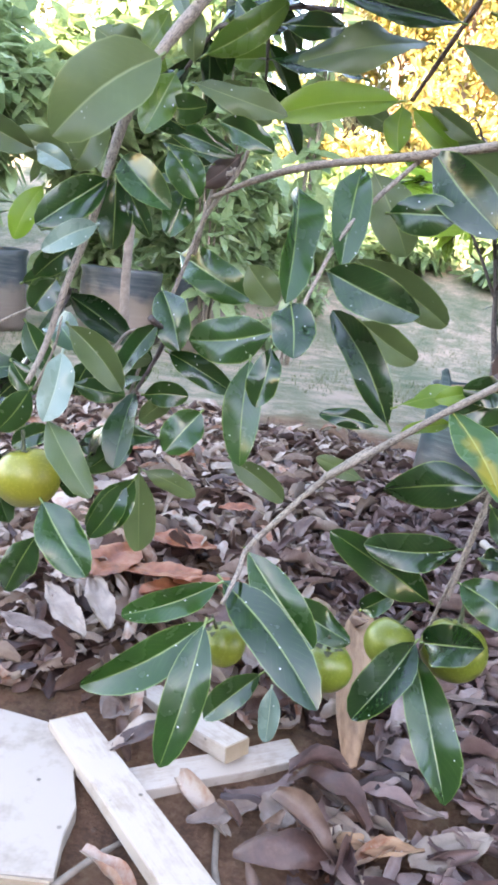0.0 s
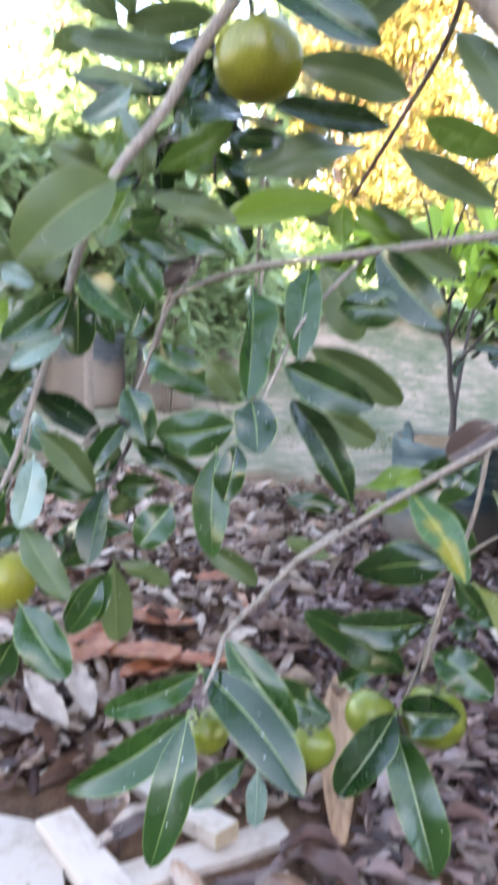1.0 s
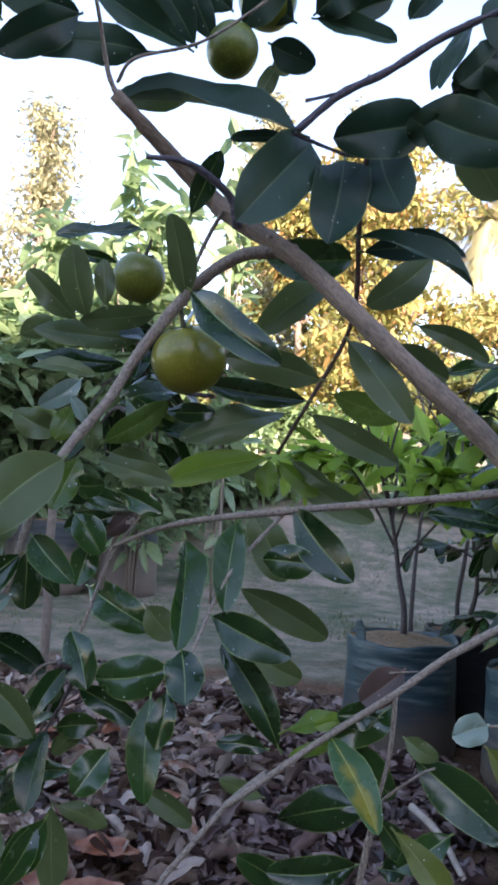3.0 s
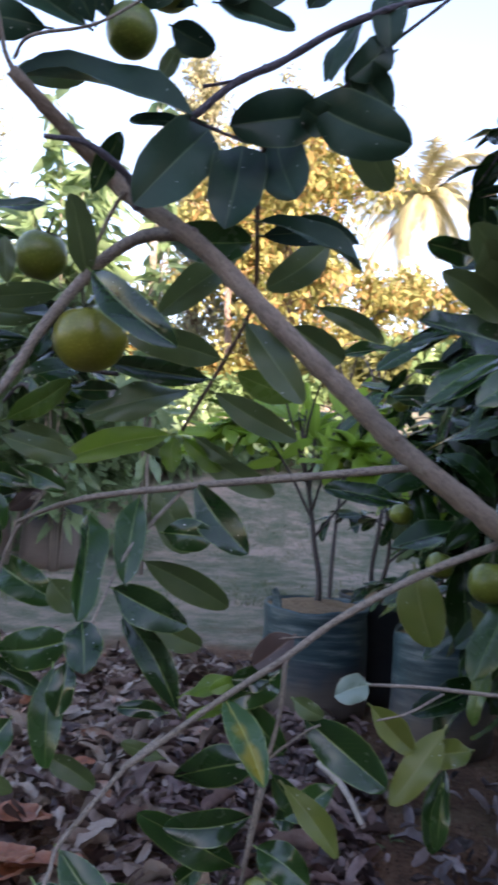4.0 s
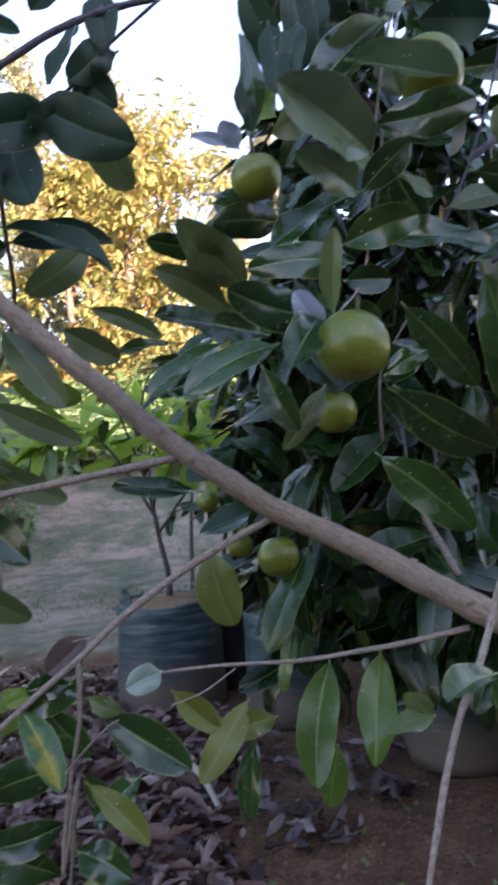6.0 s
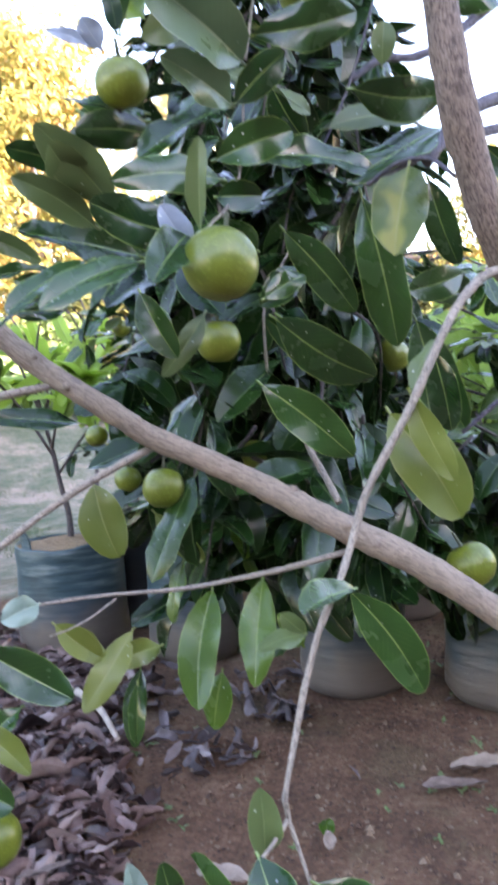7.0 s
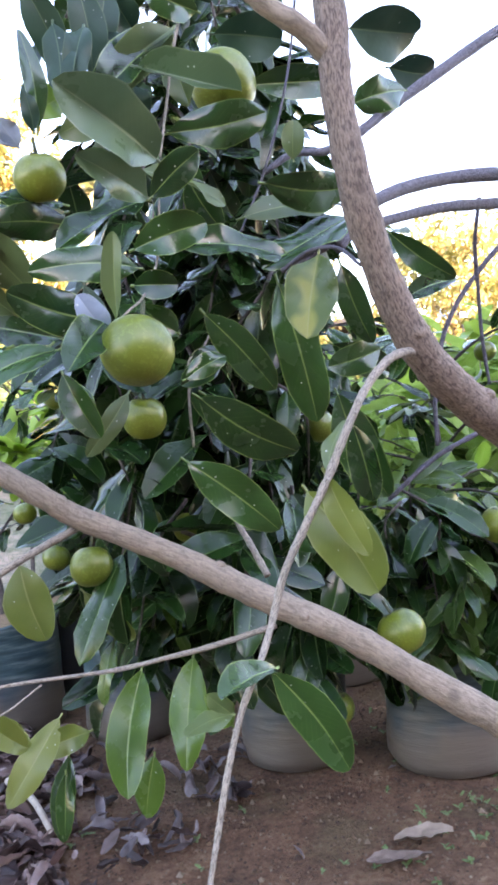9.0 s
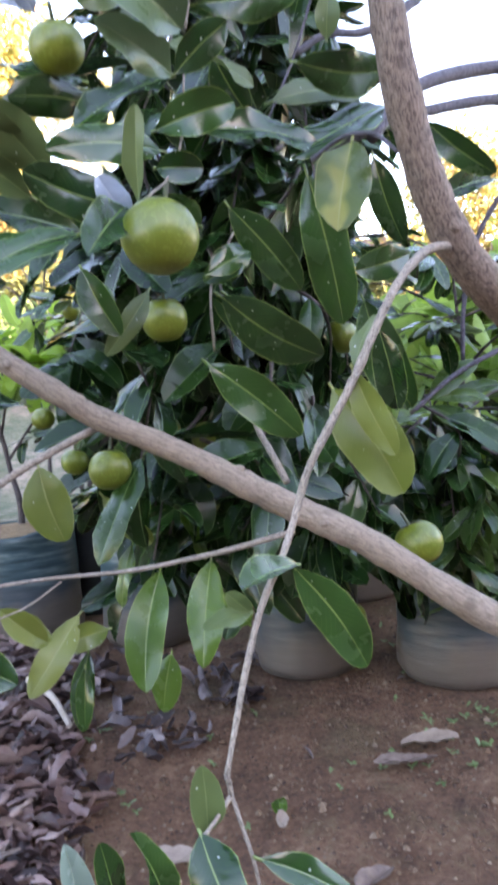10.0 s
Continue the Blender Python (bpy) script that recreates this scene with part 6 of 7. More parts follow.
# ---- bushes and distance ----
def foliage(name, pts, size, mat, tree, rng, segs=3, wide=0.38, droop=0.3, label=""):
    """Loose leaves at the given points, joined into one crown."""
    verts, faces, uvs = [], [], []
    for p in pts:
        ax = Vector((rng.gauss(0, 1), rng.gauss(0, 1), rng.gauss(-droop, 0.6))).normalized()
        n = Vector((rng.gauss(0, 0.5), rng.gauss(0, 0.5), 1))
        n = (n - ax * n.dot(ax)).normalized()
        m = Matrix.Translation(p) @ Matrix((ax, n.cross(ax), n)).transposed().to_4x4()
        ln = rng.uniform(*size)
        b = len(verts)
        w = ln * wide * 0.5
        for x, yy, z in ((0, 0, 0), (0.35 * ln, w, 0.1 * w), (0.4 * ln, 0, -0.25 * w), (0.35 * ln, -w, 0.1 * w), (0.75 * ln, 0.7 * w, -0.1 * ln), (0.75 * ln, -0.7 * w, -0.1 * ln), (ln, 0, -0.2 * ln)):
            verts.append(tuple(m @ Vector((x, yy, z))))
            uvs.append((0.5 + (0.5 if yy > 0 else -0.5 if yy < 0 else 0), x / ln))
        faces += [(b, b + 2, b + 1), (b, b + 3, b + 2), (b + 1, b + 2, b + 6, b + 4), (b + 2, b + 3, b + 5, b + 6)]
    ob = new(name, raw(name, verts, faces, mat, uvs))
    ob.parent = tree
    return tagged(ob, label, kind="stuff")


FAR = {
    # lightened green: haze over the bushes is put into the leaf colour
    "soft": leaf_material("far_hazy_green", (0.170, 0.265, 0.118), (0.275, 0.380, 0.190), (0.36, 0.42, 0.22), 0.3, 0.45, island=True, shine=0.8),
    "lime": leaf_material("far_lime", (0.165, 0.285, 0.045), (0.290, 0.420, 0.090), (0.32, 0.40, 0.13), 0.35, 0.48, island=True, shine=0.55),
    "green": leaf_material("far_green", (0.105, 0.175, 0.060), (0.190, 0.275, 0.105), (0.27, 0.33, 0.16), 0.35, 0.35, island=True, shine=0.7),
    # sunlit yellow and shadowed olive are both painted into the gold leaves
    "gold": leaf_material("far_gold_sunlit", (0.130, 0.150, 0.040), (0.500, 0.450, 0.160), (0.34, 0.32, 0.13), 0.5, 0.36, island=True, accent=(0.31, 0.18, 0.065)),
    # pale greyish tone carries the distance haze in the leaf colour
    "pine": leaf_material("far_pine_hazy", (0.200, 0.205, 0.115), (0.400, 0.390, 0.245), (0.3, 0.28, 0.12), 0.5, 0.30, island=True),
    # fronds coloured extra pale to stand in for warm front light
    "palm": leaf_material("palm_frond_sunlit", (0.340, 0.325, 0.185), (0.520, 0.480, 0.300), (0.4, 0.36, 0.2), 0.5, 0.30),
    "olive": leaf_material("far_olive", (0.085, 0.105, 0.035), (0.17, 0.17, 0.055), (0.25, 0.24, 0.10), 0.5, 0.25, island=True),
}


def bush(x, y, height, spread, count, size, tone, seed, label):
    rng = random.Random(seed)
    z0 = ground_z(x, y)
    height = max(0.45, height - bank(x, y))
    ob = thing("bush", label, "bush", (x, y, z0))
    pts = []
    bm = bmesh.new()
    for k in range(9):
        a, lean = k * 2.4 + rng.random(), rng.uniform(0.3, 1.0)
        top = Vector((spread * lean * math.cos(a), spread * lean * math.sin(a), height * rng.uniform(0.6, 1.0) * (1.05 - 0.35 * lean)))
        rows = [(0.03 * math.cos(a), 0.03 * math.sin(a), -0.05, 0.012), (top.x * 0.3, top.y * 0.3, top.z * 0.45, 0.010), (top.x * 0.7, top.y * 0.7, top.z * 0.8, 0.007), (top.x, top.y, top.z, 0.003)]
        tube(bm, rows, 5, 0.1, 3, rng)
        sp = spline(rows, 5)
        for _ in range(int(count / 9)):
            p = sp[int(len(sp) * (0.2 + 0.8 * rng.random() ** 0.8)) - 1]
            pts.append(Vector(p[:3]) + Vector((rng.gauss(0, 1), rng.gauss(0, 1), rng.gauss(0, 0.8))) * 0.09 * (spread + 0.2))
    part("stem", bm, TWIG, ob)
    pts = [Vector((p.x, p.y, max(p.z, 0.03))) for p in pts]
    foliage("foliage", pts, size, FAR[tone], ob, rng)
    return ob


def far_tree(x, y, height, spread, count, size, tone, seed, label, low=0.25, cone=False):
    """Tapered trunk, rising limbs, and an uneven crown of leaf clumps with gaps."""
    rng = random.Random(seed)
    ob = thing("tree", label, "tree", (x, y, 0))
    bm = bmesh.new()
    tube(bm, [(0, 0, -0.2, height * 0.022), (0.1, 0, height * 0.3, height * 0.017), (-0.1, 0.1, height * 0.65, height * 0.010), (0, 0, height * 0.97, height * 0.003)], 9, 0.1, 4, rng)
    pts = []
    for k in range(34):
        f = low + (0.98 - low) * (k + rng.random()) / 34
        a = k * 2.4 + rng.uniform(-0.6, 0.6)
        reach = spread * ((1.15 - f) if cone else (0.55 + 0.45 * math.sin(math.pi * min(1, (f - low) / (1 - low) * 0.85 + 0.1)))) * rng.uniform(0.65, 1.1)
        rise = height * (0.03 if cone else 0.10) * rng.random()
        end = Vector((reach * math.cos(a), reach * math.sin(a), height * f + rise))
        tube(bm, [(0, 0, height * (f - 0.05), height * 0.005), (end.x * 0.5, end.y * 0.5, (height * (f - 0.05) + end.z) / 2 + 0.1, height * 0.0035), (end.x, end.y, end.z, height * 0.0015)], 5, 0.1, 3, rng)
        for _ in range(4):
            c = end * 1.0
            s = rng.uniform(0.35, 1.05)
            c.x *= s
            c.y *= s
            c.z = height * f + rise * s + rng.gauss(0, 0.03) * height
            rad = spread * rng.uniform(0.14, 0.28)
            for _ in range(int(count / 60)):
                g = Vector((rng.gauss(0, 1), rng.gauss(0, 1), rng.gauss(0, 0.75)))
                pts.append(c + g * rad * 0.60)
    part("trunk", bm, BARK, ob)
    foliage("crown", pts, size, FAR[tone], ob, rng, droop=0.5)
    return ob


def palm(x, y, height, seed):
    rng = random.Random(seed)
    ob = thing("palm_tree", "tall palm with drooping feathery fronds in low sun", "palm", (x, y, 0))
    bm = bmesh.new()
    tube(bm, [(-2.1, 0, -0.2, 0.22), (-2.1, 0, height * 0.30, 0.18), (-2.0, 0, height * 0.65, 0.16), (-1.7, 0, height * 0.79, 0.15), (-0.8, 0, height * 0.90, 0.13), (0, 0, height, 0.10)], 10, 0.08, 6, rng)
    part("trunk", bm, SMOOTH_BARK, ob)
    for k in range(36):
        a = k * 2.4 + rng.uniform(-0.3, 0.3)
        el = rng.uniform(-0.55, 1.3)
        ln = rng.uniform(2.6, 3.6)
        verts, faces, uvs = [], [], []
        pos, ang = Vector((0, 0, height)), el
        pts = []
        for i in range(15):
            pts.append((pos.copy(), ang))
            pos += Vector((math.cos(a) * math.cos(ang), math.sin(a) * math.cos(ang), math.sin(ang))) * ln / 14
            ang -= 0.07 + 0.009 * i
        side = Vector((-math.sin(a), math.cos(a), 0))
        for i in range(1, 15):
            for q in range(3):
                p = pts[i - 1][0].lerp(pts[i][0], q / 3)
                f = (i + q / 3) / 15
                fw = (pts[i][0] - pts[i - 1][0]).normalized()
                for sgn in (-1, 1):
                    d = (side * sgn * 0.8 + fw * 0.7 + Vector((0, 0, -0.35 - 0.3 * rng.random()))).normalized()
                    ll = 0.75 * math.sin(math.pi * (0.12 + 0.8 * f)) + 0.1
                    b = len(verts)
                    verts += [tuple(p - fw * 0.045), tuple(p + fw * 0.045), tuple(p + d * ll)]
                    uvs += [(0, 0), (1, 0), (0.5, 1)]
                    faces.append((b, b + 1, b + 2))
            b = len(verts)
            p0, p1 = pts[i - 1][0], pts[i][0]
            verts += [tuple(p0 + side * 0.02), tuple(p0 - side * 0.02), tuple(p1 - side * 0.02), tuple(p1 + side * 0.02)]
            uvs += [(0.5, 0)] * 4
            faces.append((b, b + 1, b + 2, b + 3))
        fr = new("frond", raw("frond", verts, faces, FAR["palm"], uvs))
        fr.parent = ob
    return ob


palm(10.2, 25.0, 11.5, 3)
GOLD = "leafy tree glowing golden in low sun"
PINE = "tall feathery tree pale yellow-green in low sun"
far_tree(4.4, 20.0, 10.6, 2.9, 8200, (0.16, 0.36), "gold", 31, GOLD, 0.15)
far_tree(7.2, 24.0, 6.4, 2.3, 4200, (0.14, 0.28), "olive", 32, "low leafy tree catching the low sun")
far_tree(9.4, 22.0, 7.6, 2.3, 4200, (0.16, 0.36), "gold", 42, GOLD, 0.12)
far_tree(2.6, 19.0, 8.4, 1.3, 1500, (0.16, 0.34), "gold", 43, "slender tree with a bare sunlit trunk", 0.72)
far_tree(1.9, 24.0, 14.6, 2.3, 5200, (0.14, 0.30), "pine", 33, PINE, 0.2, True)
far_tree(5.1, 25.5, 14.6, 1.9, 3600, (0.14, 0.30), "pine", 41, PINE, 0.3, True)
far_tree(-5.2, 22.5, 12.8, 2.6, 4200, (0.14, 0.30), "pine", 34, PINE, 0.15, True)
far_tree(-9.0, 20.0, 8.5, 3.4, 4000, (0.18, 0.34), "olive", 35, "broad leafy tree at the edge of the lawn")
far_tree(-1.6, 19.0, 6.0, 2.6, 3600, (0.16, 0.32), "olive", 36, "low leafy tree at the edge of the lawn")
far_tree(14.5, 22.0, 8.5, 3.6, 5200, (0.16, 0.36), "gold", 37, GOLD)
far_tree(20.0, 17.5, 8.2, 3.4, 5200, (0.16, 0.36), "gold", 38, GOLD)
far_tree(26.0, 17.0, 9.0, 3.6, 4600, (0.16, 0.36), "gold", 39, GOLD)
far_tree(12.0, 19.0, 4.6, 2.4, 3200, (0.14, 0.28), "green", 40, "low leafy tree at the edge of the lawn", 0.1)

LUSH = "lush young fruit tree with bright green leaves"
for i, (x, y, h, spr, n, tone) in enumerate([  # place, height, spread, leaves
    (-2.5, 5.4, 3.7, 0.9, 3200, "soft"), (-1.7, 7.4, 4.2, 1.0, 3600, "soft"), (-3.6, 7.0, 4.7, 1.2, 3600, "soft"), (-0.7, 8.4, 2.9, 1.0, 3000, "soft"), (-1.0, 10.0, 2.7, 1.2, 3000, "soft"), (0.6, 10.9, 1.3, 1.1, 2600, "soft"), (2.0, 11.2, 1.1, 1.0, 2000, "soft"), (3.4, 11.9, 1.2, 1.1, 2400, "soft"), (-0.3, 9.4, 2.2, 1.2, 3000, "soft"), (1.1, 13.8, 1.6, 1.5, 3000, "green"), (2.9, 14.4, 1.6, 1.5, 3000, "green"),
    (-1.3, 9.2, 4.5, 1.3, 3800, "soft"), (-0.9, 7.6, 0.55, 0.28, 150, "soft"), (-0.35, 8.3, 0.75, 0.30, 170, "soft"), (0.15, 7.5, 0.50, 0.26, 130, "soft"), (0.55, 8.8, 0.85, 0.30, 170, "soft"), 
    (0.9, 13.0, 1.3, 0.9, 1100, "soft"), (2.4, 12.0, 1.2, 0.9, 1100, "soft"), (3.8, 10.6, 1.2, 0.9, 1100, "soft"), (4.6, 8.6, 1.6, 0.9, 1100, "green"),
    (2.9, 3.3, 1.75, 0.6, 900, "lime"), (-0.45, 6.4, 5.5, 0.5, 800, "soft"), (0.28, 6.4, 5.9, 0.14, 170, "soft"), (-0.2, 14.0, 1.8, 0.9, 900, "soft"),
    (3.1, 4.4, 1.9, 0.7, 900, "lime"), (4.0, 3.5, 1.8, 0.75, 900, "lime"), (4.3, 5.2, 1.6, 0.9, 900, "lime"), (5.4, 4.4, 1.5, 0.9, 800, "lime"),
    (2.75, 2.0, 1.45, 0.5, 620, "lime"), (3.4, 1.5, 1.5, 0.55, 640, "lime"), (3.1, 2.35, 1.95, 0.5, 760, "lime"), (3.9, 2.6, 2.0, 0.6, 800, "lime"), (5.5, 8.0, 2.0, 1.2, 1000, "lime"), (7.5, 6.0, 1.9, 1.2, 1000, "lime"),
]):
    bush(x, y, h, spr, n, (0.10, 0.18) if h < 1.0 else (0.17, 0.28) if y < 5 else (0.20, 0.34), tone, 60 + i, LUSH)
for i in range(13):
    bush(-11 + 3.1 * i + 0.7 * math.sin(i * 4), 17.5 + 1.5 * math.sin(i * 2.1), 4.3 + 0.6 * math.sin(i * 3.3), 2.0, 5600, (0.22, 0.42), ("green", "gold", "olive")[i % 3], 90 + i, "dense leafy bush at the edge of the lawn")

# muddy bags, stake and posts beyond the litter
MUDDY = "large grow bag splashed with pale dried mud, filled with brown soil"
grow_bag(-1.26, 6.75, 0.37, 0.64, 41, MUDDY, MUDDY_BAG)
grow_bag(-2.45, 6.60, 0.36, 0.70, 42, MUDDY, MUDDY_BAG)
grow_bag(-0.52, 6.80, 0.27, 0.62, 43, MUDDY, MUDDY_BAG)

bm = bmesh.new()
tube(bm, [(0, 0, -0.1, 0.024), (0.005, 0, 0.3, 0.023), (-0.008, 0, 0.65, 0.022), (0.0, 0.0, 1.02, 0.021)], 10, 0.06, 5)
stake = tagged(part("wooden_stake", bm, STICK), "upright weathered wooden stake in the soil", "stake")
stake.location = (-0.59, 3.42, 0)
for px, py, tall in ((0.61, 14.0, 0.55), (1.12, 14.0, 0.66), (-0.3, 14.2, 0.6)):
    bm = bmesh.new()
    tube(bm, [(0, 0, -0.2, 0.070), (0.006, 0, tall * 0.5, 0.066), (-0.004, 0, tall, 0.062)], 10, 0.06, 5)
    post = tagged(part("wooden_post", bm, PALE_WOOD), "short pale wooden post on the grassy bank", "post", "posts on the bank")
    post.location = (px, py, ground_z(px, py))

house = thing("house", "pale house with a reddish metal roof beyond the trees", "house", (24.0, 24.5, 0))
for nm, size, at, mat in (("wall", (9, 6, 5.0), (0, 0, 2.5), PLASTER), ("roof", (10.4, 7.2, 0.25), (0, 0, 6.02), ROOF), ("gable", (8.6, 5.6, 0.9), (0, 0, 5.45), PLASTER), ("door", (0.95, 0.1, 2.1), (0.6, -3.02, 1.05), BROWN_WOOD)):
    bm = bmesh.new()
    bmesh.ops.create_cube(bm, size=1)
    bmesh.ops.scale(bm, vec=size, verts=bm.verts)
    if nm == "roof":
        bmesh.ops.subdivide_edges(bm, edges=[e for e in bm.edges if abs(e.verts[0].co.y - e.verts[1].co.y) > 1], cuts=1)
        for v in bm.verts:
            v.co.z += 0.12 * (3.6 - abs(v.co.y))
    ob = part(nm, bm, mat, house, smooth=False)
    ob.location = at
GLASS, gnt, gp = material("window_glass")
gp.inputs["Base Color"].default_value, gp.inputs["Roughness"].default_value = (0.03, 0.035, 0.04, 1), 0.06
for wx, wz in ((-3.0, 1.6), (3.0, 1.6), (-3.0, 3.9), (0.2, 3.9), (3.0, 3.9)):
    bm = bmesh.new()
    for size, at in (((1.3, 0.12, 0.1), (0, 0, 0.6)), ((1.3, 0.12, 0.1), (0, 0, -0.6)), ((0.1, 0.12, 1.1), (-0.6, 0, 0)), ((0.1, 0.12, 1.1), (0.6, 0, 0)), ((0.06, 0.1, 1.1), (0, 0, 0))):
        vs = bmesh.ops.create_cube(bm, size=1)["verts"]
        bmesh.ops.scale(bm, vec=size, verts=vs)
        bmesh.ops.translate(bm, vec=at, verts=vs)
    frame_ob = part("window", bm, PALE_WOOD, house, smooth=False)
    frame_ob.location = (wx, -3.05, wz)
    bm = bmesh.new()
    vs = bmesh.ops.create_cube(bm, size=1)["verts"]
    bmesh.ops.scale(bm, vec=(1.1, 0.03, 1.1), verts=vs)
    part("pane", bm, GLASS, frame_ob, smooth=False).location = (0, 0.02, 0)


def water_tank(x, y, z, r, h):
    """Round ribbed tank with a domed top and a lid."""
    tank = thing("water_tank", "blue plastic water tank on the house roof", "water tank", (x, y, z))
    bm = bmesh.new()
    prof = [(r * 0.96, -0.02)] + [(r * (1.0 if k % 2 else 0.965), h * 0.72 * k / 8) for k in range(9)] + [(r * 0.8, h * 0.84), (r * 0.45, h * 0.93), (0.02, h * 0.95)]
    rings = [[bm.verts.new((q * math.cos(2 * math.pi * k / 24), q * math.sin(2 * math.pi * k / 24), zz)) for k in range(24)] for q, zz in prof]
    for r0, r1 in zip(rings, rings[1:]):
        for k in range(24):
            bm.faces.new((r0[k], r0[(k + 1) % 24], r1[(k + 1) % 24], r1[k]))
    part("body", bm, BLUE, tank)
    bm = bmesh.new()
    bmesh.ops.create_cone(bm, cap_ends=True, segments=20, radius1=r * 0.42, radius2=r * 0.38, depth=h * 0.08)
    bmesh.ops.translate(bm, vec=(0, 0, h * 0.97), verts=bm.verts)
    part("lid", bm, BLUE, tank)


water_tank(27.2, 24.5, 6.56, 0.5, 1.05)

# ---- boards and pieces on the ground ----
def plank(a, b, width, thick, z, tilt, seed, mat=PALE_WOOD, label="pale weathered wooden plank lying on dry leaves"):
    """A sawn plank from a to b, with slightly uneven edges and cut ends."""
    rng = random.Random(seed)
    d = Vector((b[0] - a[0], b[1] - a[1], 0))
    ln = d.length
    ob = thing("plank", label, "plank", (a[0], a[1], z), "planks on the dry leaves")
    bm = bmesh.new()
    rings = []
    for i in range(9):
        x = ln * i / 8
        w, h = width / 2 * (1 + 0.04 * noise.noise(Vector((x * 20, seed, 0)))), thick / 2
        off = 0.003 * noise.noise(Vector((x * 9, seed, 5)))
        rings.append([bm.verts.new(Vector((x, yy * w + off, zz * h))) for yy, zz in ((-1, -0.8), (-0.96, -1), (0.96, -1), (1, -0.8), (1, 0.8), (0.96, 1), (-0.96, 1), (-1, 0.8))])
    for r0, r1 in zip(rings, rings[1:]):
        for k in range(8):
            bm.faces.new((r0[k], r1[k], r1[(k + 1) % 8], r0[(k + 1) % 8]))
    body = part("board", bm, mat, ob, smooth=False)
    for x in (-0.0015, ln + 0.0015):
        bm = bmesh.new()
        bmesh.ops.create_cube(bm, size=1)
        bmesh.ops.scale(bm, vec=(0.003, width * 0.97, thick * 0.97), verts=bm.verts)
        bmesh.ops.translate(bm, vec=(x, 0, 0), verts=bm.verts)
        part("cut_end", bm, CUT_WOOD, ob, "raw sawn end grain", smooth=False)
    ob.matrix_world = pose(a[0], a[1], z, 0, 0, math.degrees(math.atan2(d.y, d.x))) @ pose(0, 0, 0, rng.uniform(-4, 4), tilt, 0)
    return ob


plank((-0.178, 1.008), (0.080, 0.670), 0.062, 0.022, 0.036, 0, 1)
plank((-0.055, 0.902), (0.181, 1.016), 0.050, 0.026, 0.020, 0, 2)
plank((-0.082, 1.135), (0.089, 0.966), 0.048, 0.026, 0.024, -7, 3)


def slab():
    ob = thing("board", "broken white board lying on dry leaves", "board", (-0.3, 0.92, 0.024))
    out = [(-0.42, 0.15), (-0.2, 0.135), (0.01, 0.106), (0.11, 0.082), (0.15, 0.067), (0.162, 0.03), (0.160, -0.02), (0.181, -0.086), (0.178, -0.14), (0.184, -0.203), (0.06, -0.208), (-0.2, -0.20), (-0.42, -0.20)]
    bm = bmesh.new()
    low = [bm.verts.new((x, y, -0.012)) for x, y in out]
    high = [bm.verts.new((x, y, 0.010)) for x, y in out]
    top = [bm.verts.new((x * 0.99, y * 0.985, 0.012)) for x, y in out]
    n = len(out)
    for a, b in ((low, high), (high, top)):
        for k in range(n):
            bm.faces.new((a[k], a[(k + 1) % n], b[(k + 1) % n], b[k]))
    bm.faces.new(top)
    bm.faces.new(low[::-1])
    part("sheet", bm, BOARD, ob, smooth=False)
    bm = bmesh.new()
    bmesh.ops.create_cube(bm, size=1)
    bmesh.ops.scale(bm, vec=(0.60, 0.004, 0.020), verts=bm.verts)
    bmesh.ops.translate(bm, vec=(-0.120, -0.208, -0.001), verts=bm.verts)
    part("cut_edge", bm, CUT_WOOD, ob, "raw tan cut edge", smooth=False)


slab()


def husk(a, b, width, z, seed, mat, name, label, category):
    """A long dry trough-shaped blade lying on the ground, its edges curled up."""
    d = Vector((b[0] - a[0], b[1] - a[1], 0))
    ln = d.length
    bm = bmesh.new()
    rows = []
    for i in range(15):
        s = i / 14
        w = width / 2 * max(0.05, math.sin(math.pi * (0.06 + 0.9 * s)) ** 0.6)
        lift = 0.03 * math.sin(math.pi * s) + 0.006 * noise.noise(Vector((s * 5, seed, 0)))
        row = []
        for k in range(7):
            c = (k - 3) / 3
            row.append(Vector((ln * s, c * w + 0.012 * math.sin(3 * s + seed), lift + 0.3 * w * c * c + 0.004 * noise.noise(Vector((s * 9, c * 2, seed))))))
        rows.append(row)
    up = [[bm.verts.new(v + Vector((0, 0, 0.003))) for v in r] for r in rows]
    dn = [[bm.verts.new(v) for v in r] for r in rows]
    for i in range(14):
        for k in range(6):
            bm.faces.new((up[i][k], up[i + 1][k], up[i + 1][k + 1], up[i][k + 1]))
            bm.faces.new((dn[i][k], dn[i][k + 1], dn[i + 1][k + 1], dn[i + 1][k]))
        bm.faces.new((up[i][0], dn[i][0], dn[i + 1][0], up[i + 1][0]))
        bm.faces.new((up[i][6], up[i + 1][6], dn[i + 1][6], dn[i][6]))
    ob = part(name, bm, mat)
    ob.matrix_world = pose(a[0], a[1], z, 0, 0, math.degrees(math.atan2(d.y, d.x)))
    return tagged(ob, label, category)


husk((0.325, 1.46), (0.264, 0.93), 0.068, 0.072, 2, BROWN_WOOD, "dry_husk", "long tan dry husk lying on dry leaves", "husk")


